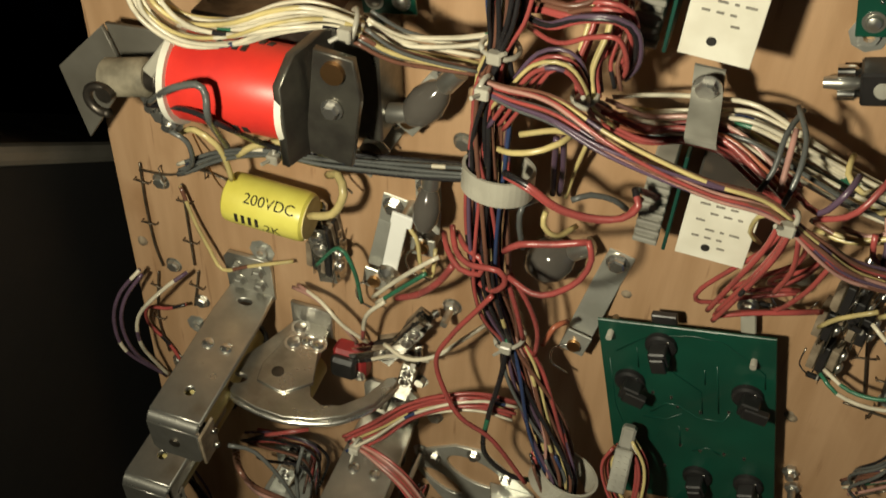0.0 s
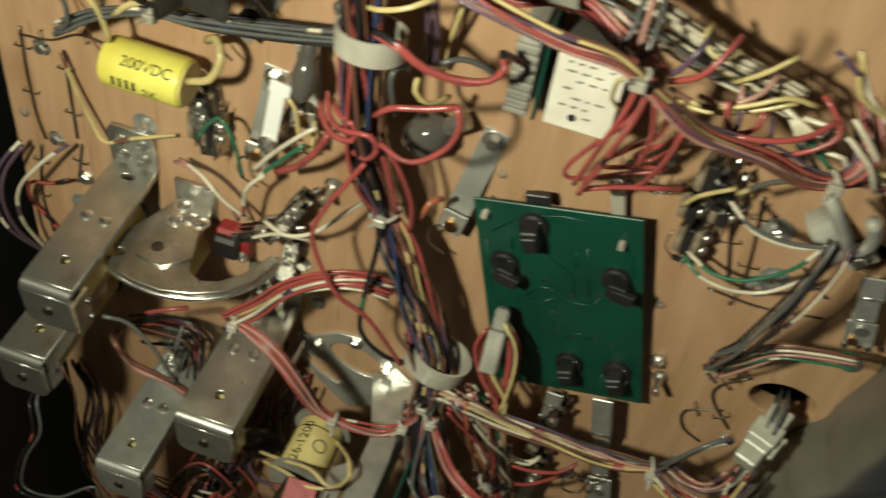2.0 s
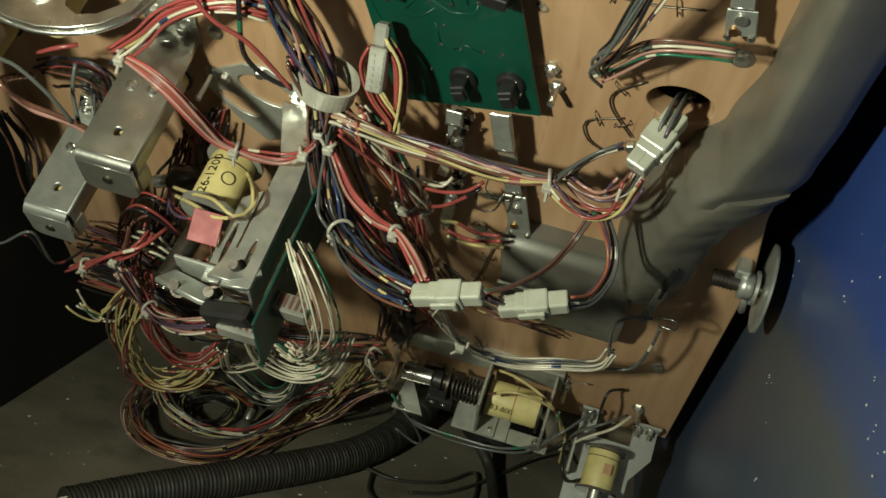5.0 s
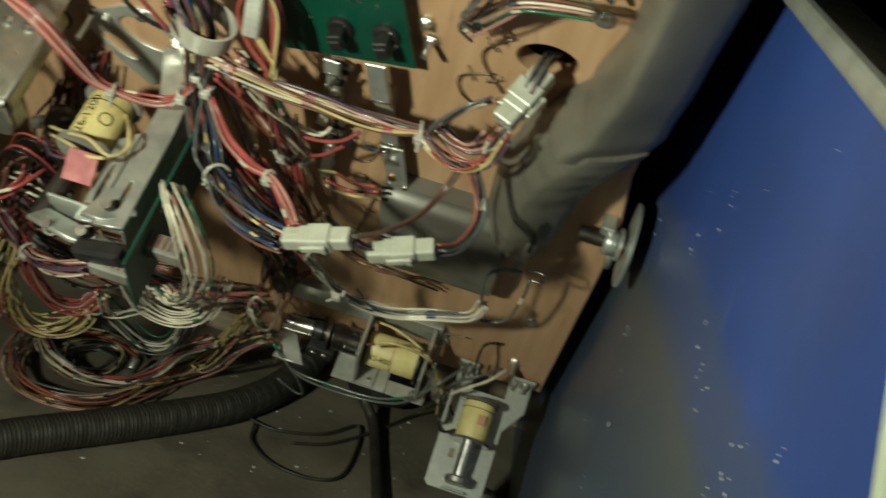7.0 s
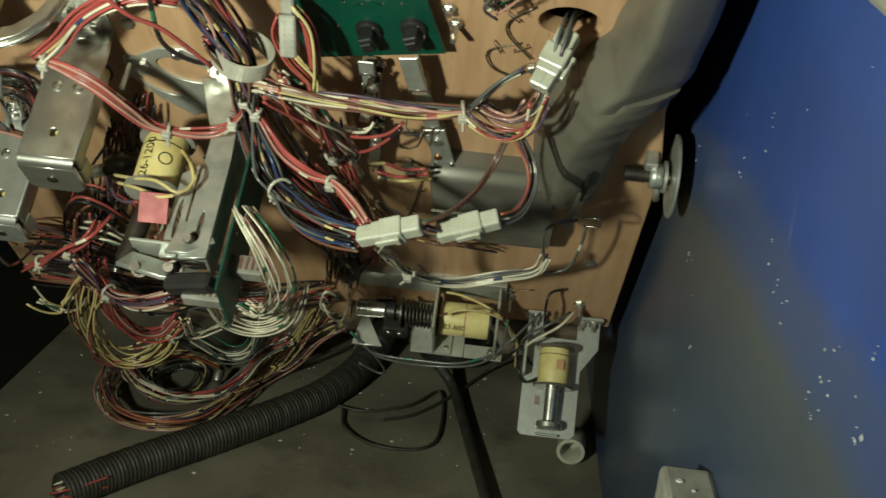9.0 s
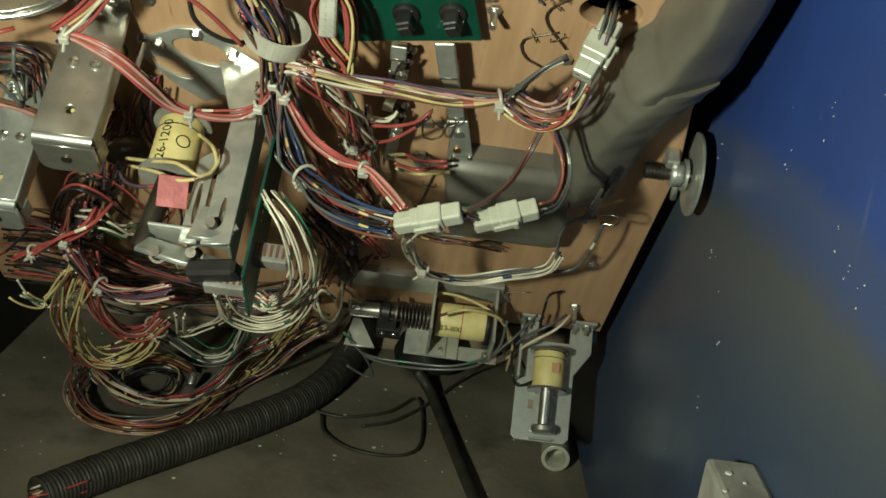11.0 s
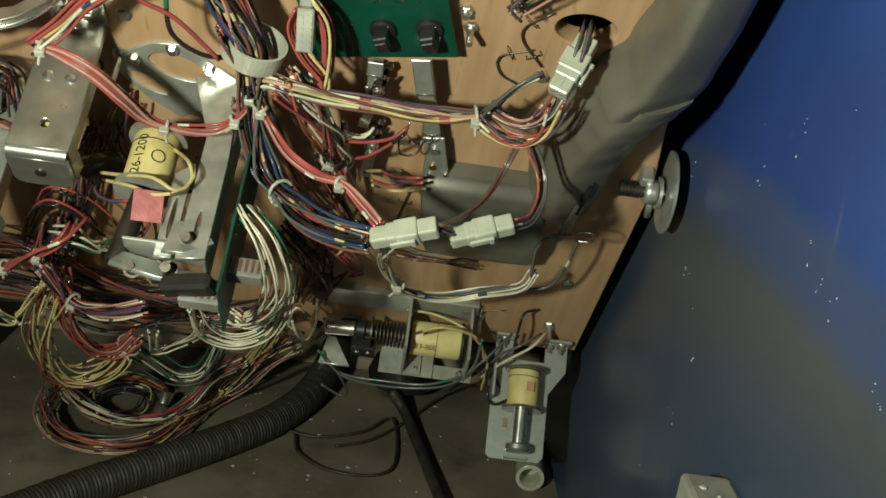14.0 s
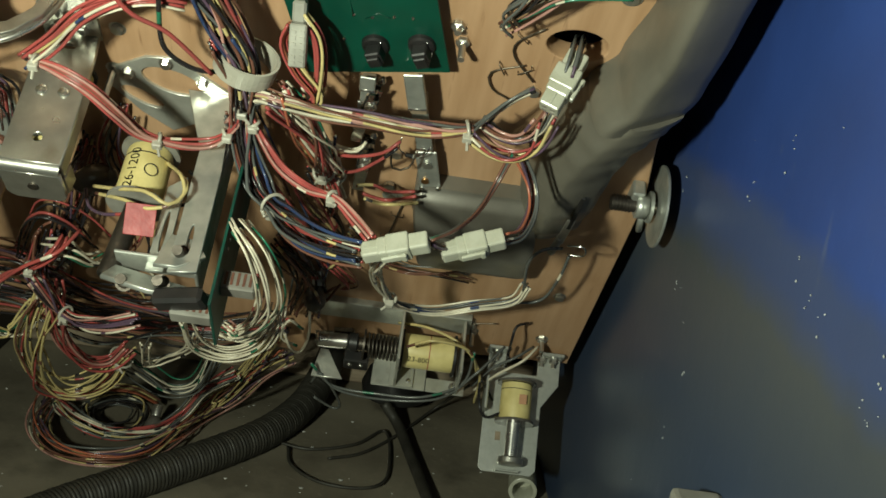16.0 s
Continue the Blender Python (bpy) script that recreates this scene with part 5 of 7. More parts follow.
for k, (c, pts) in enumerate([
    ("red", [(0.313, -0.020, -0.193), (0.332, -0.030, -0.178), (0.348, -0.034, -0.165), (0.357, -0.030, -0.157)]),
    ("red/blk", [(0.313, -0.018, -0.215), (0.332, -0.028, -0.196), (0.349, -0.032, -0.172), (0.356, -0.030, -0.163)]),
    ("red/yel", [(0.333, -0.030, -0.209), (0.343, -0.026, -0.211), (0.354, -0.026, -0.216), (0.370, -0.028, -0.209)]),
    ("red", [(0.337, -0.026, -0.222), (0.351, -0.024, -0.229), (0.362, -0.026, -0.222), (0.371, -0.028, -0.214)]),
    ("yel/gry", [(0.339, -0.030, -0.222), (0.352, -0.020, -0.240), (0.373, -0.026, -0.224)]),
    ("wht/blk", [(0.312, -0.030, -0.162), (0.315, -0.022, -0.179), (0.327, -0.016, -0.191), (0.334, -0.016, -0.186)]),
    ("wht", [(0.305, -0.040, -0.143), (0.310, -0.036, -0.169), (0.311, -0.030, -0.199), (0.307, -0.030, -0.213)]),
    ("yel", [(0.298, -0.036, -0.144), (0.304, -0.032, -0.178), (0.310, -0.028, -0.205)]),
    ("brn", [(0.302, -0.010, -0.369), (0.310, -0.018, -0.379), (0.322, -0.012, -0.373)]),
    ("brn", [(0.299, -0.006, -0.385), (0.313, -0.020, -0.386), (0.325, -0.010, -0.372)]),
    ("wht/grn", [(0.299, -0.030, -0.416), (0.289, -0.034, -0.397), (0.283, -0.036, -0.424), (0.295, -0.034, -0.439)]),
    ("wht", [(0.303, -0.020, -0.396), (0.304, -0.030, -0.424), (0.298, -0.036, -0.445), (0.291, -0.040, -0.433), (0.286, -0.038, -0.412)]),
    ("gry/grn", [(0.309, -0.050, -0.434), (0.328, -0.054, -0.462), (0.366, -0.056, -0.462), (0.402, -0.056, -0.456), (0.431, -0.050, -0.433), (0.435, -0.040, -0.396)]),
    ("gry", [(0.312, -0.050, -0.441), (0.333, -0.056, -0.465), (0.376, -0.056, -0.471), (0.416, -0.054, -0.458), (0.439, -0.046, -0.423), (0.461, -0.020, -0.418)]),
    ("yel", [(0.374, -0.010, -0.421), (0.398, -0.020, -0.404), (0.426, -0.034, -0.400), (0.444, -0.040, -0.434), (0.447, -0.040, -0.490)]),
    ("yel/brn", [(0.382, -0.045, -0.392), (0.402, -0.046, -0.374), (0.430, -0.042, -0.391), (0.442, -0.040, -0.434)]),
    ("gry", [(0.441, -0.040, -0.457), (0.453, -0.034, -0.433), (0.469, -0.030, -0.416), (0.485, -0.014, -0.423)]),
    ("wht", [(0.444, -0.038, -0.469), (0.459, -0.034, -0.442), (0.477, -0.028, -0.423), (0.489, -0.012, -0.425)]),
    ("blk", [(0.467, -0.020, -0.453), (0.464, -0.022, -0.403), (0.466, -0.014, -0.393), (0.476, -0.006, -0.399)]),
    ("blk", [(0.462, -0.045, -0.473), (0.447, -0.040, -0.444), (0.449, -0.050, -0.466), (0.455, -0.062, -0.466), (0.468, -0.060, -0.455)]),
    ("gry", [(0.309, -0.050, -0.471), (0.318, -0.052, -0.447), (0.334, -0.052, -0.499), (0.329, -0.050, -0.517), (0.312, -0.050, -0.499)]),
    ("yel", [(0.218, -0.046, -0.189), (0.237, -0.074, -0.160), (0.241, -0.086, -0.161), (0.234, -0.094, -0.161), (0.220, -0.088, -0.160), (0.200, -0.080, -0.174), (0.182, -0.070, -0.190)]),
    ("yel/brn", [(0.217, -0.046, -0.186), (0.241, -0.078, -0.161), (0.237, -0.090, -0.164), (0.222, -0.094, -0.168), (0.207, -0.088, -0.172), (0.185, -0.076, -0.188)]),
    ("vio/red", [(0.206, -0.090, -0.184), (0.188, -0.082, -0.200), (0.175, -0.070, -0.212), (0.171, -0.060, -0.209)]),
    ("blk", [(0.236, -0.080, -0.182), (0.242, -0.070, -0.190), (0.242, -0.060, -0.186), (0.234, -0.050, -0.190)]),
]):
    wire({"r": "single red wire to a leaf switch", "y": "yellow cloth wire near a coil", "w": "single white wire near the lower coils", "b": "dark single wire near the lower coils", "g": "grey single wire near the lower coils", "v": "violet lead of the coil"}[c[0]], pts, c, 0.00115)

# upper board
harness("white loom with blue and green stripes across the top", [(0.075, -0.060, 0.159), (0.079, -0.060, 0.147), (0.094, -0.060, 0.140), (0.116, -0.060, 0.144), (0.136, -0.060, 0.154), (0.151, -0.056, 0.157), (0.164, -0.050, 0.153)], "wht wht/blu wht wht/grn yel wht wht/blk yel/wht wht".split(), 0.0072, 0.0012, ties=(0.98,), seed=30, flatten=0.9)
harness("brown and white loom fanning behind the main loom", [(0.164, -0.050, 0.153), (0.176, -0.046, 0.146), (0.190, -0.040, 0.142), (0.207, -0.036, 0.140)], "brn wht/brn gry wht yel/brn brn wht gry".split(), 0.0085, 0.0011, seed=31)
harness("white loom joining the main loom", [(0.165, -0.046, 0.152), (0.180, -0.044, 0.148), (0.197, -0.040, 0.149), (0.212, -0.036, 0.152)], "wht wht/grn gry/wht".split(), 0.003, 0.0011, seed=32)
harness("grey and black loom running to the main clamp", [(0.061, -0.030, 0.039), (0.084, -0.030, 0.054), (0.106, -0.028, 0.061), (0.131, -0.026, 0.063), (0.155, -0.024, 0.066), (0.180, -0.024, 0.071), (0.203, -0.024, 0.076)], "gry gry/wht blk gry blk/blu wht/gry".split(), 0.0042, 0.0012, ties=(0.40,), seed=33)
for c, pts, r in [
    ("gry", [(0.064, -0.050, 0.092), (0.087, -0.068, 0.116), (0.100, -0.068, 0.122), (0.104, -0.068, 0.118), (0.104, -0.068, 0.106), (0.090, -0.034, 0.064)], 0.0016),
    ("blk", [(0.060, -0.046, 0.087), (0.090, -0.062, 0.103), (0.108, -0.062, 0.099), (0.110, -0.034, 0.071), (0.127, -0.028, 0.066)], 0.0014),
    ("gry", [(0.061, -0.040, 0.071), (0.073, -0.040, 0.066), (0.070, -0.034, 0.048), (0.057, -0.028, 0.033), (0.070, -0.030, 0.042)], 0.0013),
    ("yel", [(0.093, -0.030, 0.057), (0.102, -0.030, 0.065), (0.116, -0.028, 0.070), (0.120, -0.026, 0.070)], 0.0017),
    ("yel", [(0.064, -0.030, 0.062), (0.074, -0.034, 0.069), (0.084, -0.034, 0.064), (0.086, -0.030, 0.052), (0.087, -0.028, 0.039)], 0.0015),
    ("yel", [(0.127, -0.028, 0.029), (0.140, -0.030, 0.036), (0.145, -0.028, 0.048), (0.140, -0.022, 0.053), (0.131, -0.014, 0.045)], 0.0021),
    ("yel/brn", [(0.042, -0.006, 0.004), (0.049, -0.008, -0.016), (0.057, -0.010, -0.032), (0.065, -0.012, -0.043), (0.081, -0.012, -0.035), (0.105, -0.006, -0.028)], 0.0011),
    ("vio/wht", [(0.012, -0.014, -0.060), (0.001, -0.022, -0.076), (-0.004, -0.026, -0.097), (-0.002, -0.024, -0.124), (0.011, -0.010, -0.155)], 0.0012),
    ("vio", [(0.013, -0.014, -0.063), (0.004, -0.022, -0.079), (0.001, -0.026, -0.098), (0.003, -0.022, -0.126), (0.011, -0.008, -0.159)], 0.0012),
    ("wht/vio", [(0.042, -0.012, -0.053), (0.030, -0.022, -0.063), (0.014, -0.026, -0.086), (0.010, -0.024, -0.113), (0.011, -0.012, -0.146), (0.013, -0.008, -0.157)], 0.0012),
    ("red/blk", [(0.036, -0.010, -0.083), (0.024, -0.012, -0.089), (0.011, -0.012, -0.093), (0.004, -0.006, -0.114), (0.015, -0.004, -0.132), (0.021, -0.004, -0.145)], 0.0011),
    ("pnk", [(0.107, -0.012, -0.041), (0.124, -0.020, -0.036), (0.139, -0.024, -0.044), (0.146, -0.018, -0.063)], 0.0011),
    ("wht/pnk", [(0.110, -0.012, -0.038), (0.128, -0.022, -0.035), (0.141, -0.026, -0.043), (0.153, -0.020, -0.058)], 0.0011),
    ("red", [(0.195, -0.030, 0.043), (0.200, -0.040, 0.043), (0.208, -0.046, 0.039), (0.218, -0.048, 0.041), (0.218, -0.048, 0.050), (0.210, -0.044, 0.050), (0.202, -0.032, 0.047)], 0.0014),
    ("red", [(0.200, -0.034, 0.052), (0.205, -0.044, 0.048), (0.213, -0.050, 0.047), (0.227, -0.052, 0.050), (0.230, -0.050, 0.042), (0.224, -0.046, 0.031), (0.214, -0.042, 0.031)], 0.0014),
    ("red", [(0.228, -0.050, 0.060), (0.235, -0.052, 0.068), (0.249, -0.050, 0.071), (0.262, -0.048, 0.075)], 0.0015),
    ("red", [(0.262, -0.048, 0.076), (0.265, -0.050, 0.068), (0.262, -0.052, 0.057), (0.252, -0.054, 0.047), (0.243, -0.054, 0.044), (0.231, -0.050, 0.046)], 0.0014),
    ("red", [(0.231, -0.044, 0.042), (0.240, -0.040, 0.022), (0.245, -0.036, 0.002), (0.245, -0.034, -0.016)], 0.0012),
    ("red", [(0.229, -0.044, 0.040), (0.235, -0.042, 0.019), (0.239, -0.038, -0.003)], 0.0012),
    ("red", [(0.225, -0.050, 0.032), (0.217, -0.048, 0.016), (0.207, -0.046, -0.004), (0.199, -0.044, -0.027), (0.204, -0.044, -0.048), (0.214, -0.044, -0.066), (0.231, -0.042, -0.079), (0.251, -0.040, -0.109)], 0.0013),
    ("red", [(0.171, -0.024, -0.014), (0.184, -0.030, -0.001), (0.195, -0.034, 0.015), (0.202, -0.036, 0.030)], 0.0018),
    ("org", [(0.247, -0.028, -0.014), (0.251, -0.026, -0.002), (0.256, -0.020, -0.002)], 0.0014),
    ("blk/grn", [(0.232, -0.038, -0.005), (0.231, -0.040, -0.032), (0.227, -0.040, -0.065), (0.227, -0.040, -0.093), (0.241, -0.038, -0.109), (0.256, -0.034, -0.113)], 0.0014),
    ("gry", [(0.234, -0.040, 0.055), (0.232, -0.044, 0.071), (0.232, -0.042, 0.080), (0.237, -0.034, 0.079)], 0.0013),
    ("red/blk", [(0.225, -0.052, 0.103), (0.236, -0.056, 0.103), (0.248, -0.056, 0.096), (0.261, -0.054, 0.093), (0.274, -0.052, 0.095), (0.279, -0.048, 0.100), (0.276, -0.044, 0.104), (0.284, -0.030, 0.092)], 0.0015),
    ("red", [(0.225, -0.050, 0.100), (0.237, -0.054, 0.099), (0.249, -0.054, 0.093), (0.265, -0.052, 0.091), (0.276, -0.050, 0.096), (0.279, -0.044, 0.101)], 0.0014),
    ("gry", [(0.252, -0.044, 0.091), (0.259, -0.040, 0.093), (0.268, -0.036, 0.090), (0.273, -0.030, 0.082)], 0.0013),
    ("yel", [(0.241, -0.036, 0.075), (0.241, -0.038, 0.069), (0.247, -0.036, 0.063), (0.253, -0.024, 0.061)], 0.0013),
    ("yel", [(0.216, -0.040, 0.105), (0.227, -0.050, 0.112), (0.239, -0.050, 0.117), (0.248, -0.044, 0.122), (0.241, -0.040, 0.120), (0.227, -0.040, 0.114)], 0.0013),
    ("vio", [(0.240, -0.030, 0.109), (0.239, -0.020, 0.085), (0.239, -0.014, 0.067)], 0.0014),
    ("vio", [(0.243, -0.030, 0.110), (0.243, -0.020, 0.086), (0.242, -0.014, 0.068)], 0.0014),
    ("yel", [(0.251, -0.016, 0.101), (0.247, -0.012, 0.082), (0.244, -0.008, 0.062)], 0.001),
    ("grn", [(0.150, -0.020, -0.029), (0.147, -0.022, -0.006), (0.139, -0.022, 0.007), (0.123, -0.016, -0.016)], 0.0011),
    ("grn/wht", [(0.159, -0.022, -0.024), (0.174, -0.026, -0.004), (0.186, -0.026, 0.010)], 0.0012),
    ("wht", [(0.158, -0.024, -0.018), (0.171, -0.028, 0.001), (0.184, -0.028, 0.016), (0.192, -0.026, 0.023)], 0.0012),
    ("wht/red", [(0.151, -0.022, -0.054), (0.155, -0.026, -0.031), (0.165, -0.026, -0.017)], 0.0012),
    ("wht", [(0.164, -0.024, -0.051), (0.179, -0.030, -0.050), (0.194, -0.030, -0.042), (0.207, -0.026, -0.028), (0.216, -0.020, -0.020)], 0.0012),
    ("yel/gry", [(0.166, -0.016, 0.033), (0.178, -0.020, 0.026), (0.182, -0.022, 0.010), (0.187, -0.020, 0.003), (0.187, -0.016, 0.018)], 0.0011),
    ("wht/blk", [(0.149, -0.020, -0.075), (0.170, -0.022, -0.060), (0.188, -0.020, -0.059)], 0.0011),
    ("red", [(0.103, -0.050, -0.125), (0.117, -0.050, -0.116), (0.127, -0.044, -0.116)], 0.0013),
    ("gry", [(0.101, -0.085, -0.092), (0.113, -0.080, -0.098), (0.128, -0.080, -0.116), (0.137, -0.080, -0.137)], 0.0012),
    ("gry", [(0.126, -0.050, -0.125), (0.126, -0.060, -0.138), (0.131, -0.070, -0.154)], 0.0012),
    ("brn", [(0.061, -0.020, -0.190), (0.105, -0.085, -0.109), (0.112, -0.082, -0.127), (0.126, -0.078, -0.137), (0.139, -0.074, -0.148), (0.138, -0.070, -0.164)], 0.0015),
    ("pnk", [(0.063, -0.020, -0.192), (0.105, -0.083, -0.113), (0.112, -0.080, -0.135), (0.128, -0.076, -0.144), (0.138, -0.072, -0.156)], 0.0015),
    ("blk/red", [(0.026, -0.050, -0.226), (0.035, -0.080, -0.204), (0.040, -0.090, -0.224), (0.027, -0.094, -0.256), (0.021, -0.096, -0.290), (0.045, -0.096, -0.287), (0.072, -0.090, -0.268), (0.073, -0.080, -0.319), (0.081, -0.050, -0.335)], 0.0010),
    ("gry", [(0.033, -0.050, -0.221), (0.041, -0.080, -0.199), (0.046, -0.090, -0.219), (0.033, -0.094, -0.250), (0.027, -0.096, -0.283), (0.052, -0.096, -0.280), (0.078, -0.090, -0.262), (0.073, -0.080, -0.319), (0.081, -0.050, -0.335)], 0.0010),
    ("red/wht", [(0.099, -0.090, -0.302), (0.129, -0.088, -0.268), (0.150, -0.080, -0.258), (0.159, -0.060, -0.260)], 0.0013),
]:
    nm = {"r": "red", "y": "yellow", "w": "white", "b": "black", "g": "grey green", "v": "violet", "p": "pink", "o": "orange"}[c[0]]
    wire("single " + nm + " insulated wire soldered on the board", pts, c, r)

# loom towards the upper corner
harness("brown and violet loom crossing to the far corner", [(0.214, -0.060, 0.147), (0.227, -0.064, 0.148), (0.245, -0.070, 0.151), (0.265, -0.076, 0.147), (0.284, -0.078, 0.143), (0.304, -0.078, 0.139), (0.323, -0.076, 0.136), (0.342, -0.072, 0.122), (0.358, -0.068, 0.111), (0.383, -0.060, 0.103), (0.399, -0.056, 0.096), (0.411, -0.052, 0.095), (0.418, -0.048, 0.102), (0.417, -0.042, 0.110), (0.410, -0.034, 0.121)], "brn yel/vio red gry/vio brn yel/brn vio gry/brn red/vio brn pnk".split(), 0.0044, 0.0010, ties=(0.02, 0.50, 0.86), seed=40, flatten=0.8)
harness("red wires fanning out under the strap clamp", [(0.256, -0.036, 0.130), (0.274, -0.036, 0.126), (0.291, -0.036, 0.131), (0.306, -0.040, 0.133), (0.320, -0.046, 0.128), (0.332, -0.050, 0.122)], "red red red/blk org red pnk red".split(), 0.0075, 0.0013, seed=41, flatten=0.8)
harness("white and green loom under the strap clamp", [(0.261, -0.030, 0.124), (0.279, -0.030, 0.129), (0.296, -0.030, 0.133), (0.312, -0.034, 0.138), (0.334, -0.036, 0.132), (0.355, -0.036, 0.124), (0.372, -0.036, 0.119), (0.390, -0.034, 0.112)], "wht wht/grn gry wht/blu wht yel/wht wht/grn wht/blk gry".split(), 0.0080, 0.0012, seed=42, flatten=0.8)
harness("red and yellow loop rising beside the main loom", [(0.217, -0.046, 0.122), (0.226, -0.052, 0.141), (0.235, -0.056, 0.157), (0.244, -0.056, 0.160), (0.250, -0.054, 0.153), (0.254, -0.048, 0.140), (0.260, -0.040, 0.130)], "red red yel red/vio wht/red vio".split(), 0.0048, 0.0012, ties=(0.78,), seed=43)
harness("red and yellow loom going up over the relay", [(0.254, -0.046, 0.145), (0.251, -0.044, 0.156), (0.253, -0.040, 0.169), (0.253, -0.036, 0.180), (0.251, -0.030, 0.188)], "red yel red/blk red yel vio brn".split(), 0.0085, 0.0013, seed=44)
harness("red and violet wires curling at the top", [(0.225, -0.036, 0.167), (0.237, -0.042, 0.168), (0.248, -0.046, 0.175), (0.260, -0.046, 0.176), (0.262, -0.040, 0.161), (0.258, -0.036, 0.150)], "red vio red/vio brn red blk".split(), 0.0075, 0.0013, seed=45)
harness("red wires bundle leaving the main loom at the top", [(0.216, -0.030, 0.164), (0.229, -0.036, 0.173), (0.244, -0.040, 0.176), (0.254, -0.036, 0.183)], "red red/blk brn vio".split(), 0.006, 0.0013, seed=46)
harness("red and brown wires falling to the corner switches", [(0.334, -0.055, 0.118), (0.332, -0.055, 0.102), (0.327, -0.050, 0.081), (0.318, -0.036, 0.043)], "red red/blk".split(), 0.003, 0.0014, seed=47)
harness("red wires bent back from their tip", [(0.318, -0.036, 0.043), (0.331, -0.034, 0.048), (0.348, -0.030, 0.051), (0.361, -0.020, 0.047)], "red/blk red".split(), 0.003, 0.0013, seed=48)
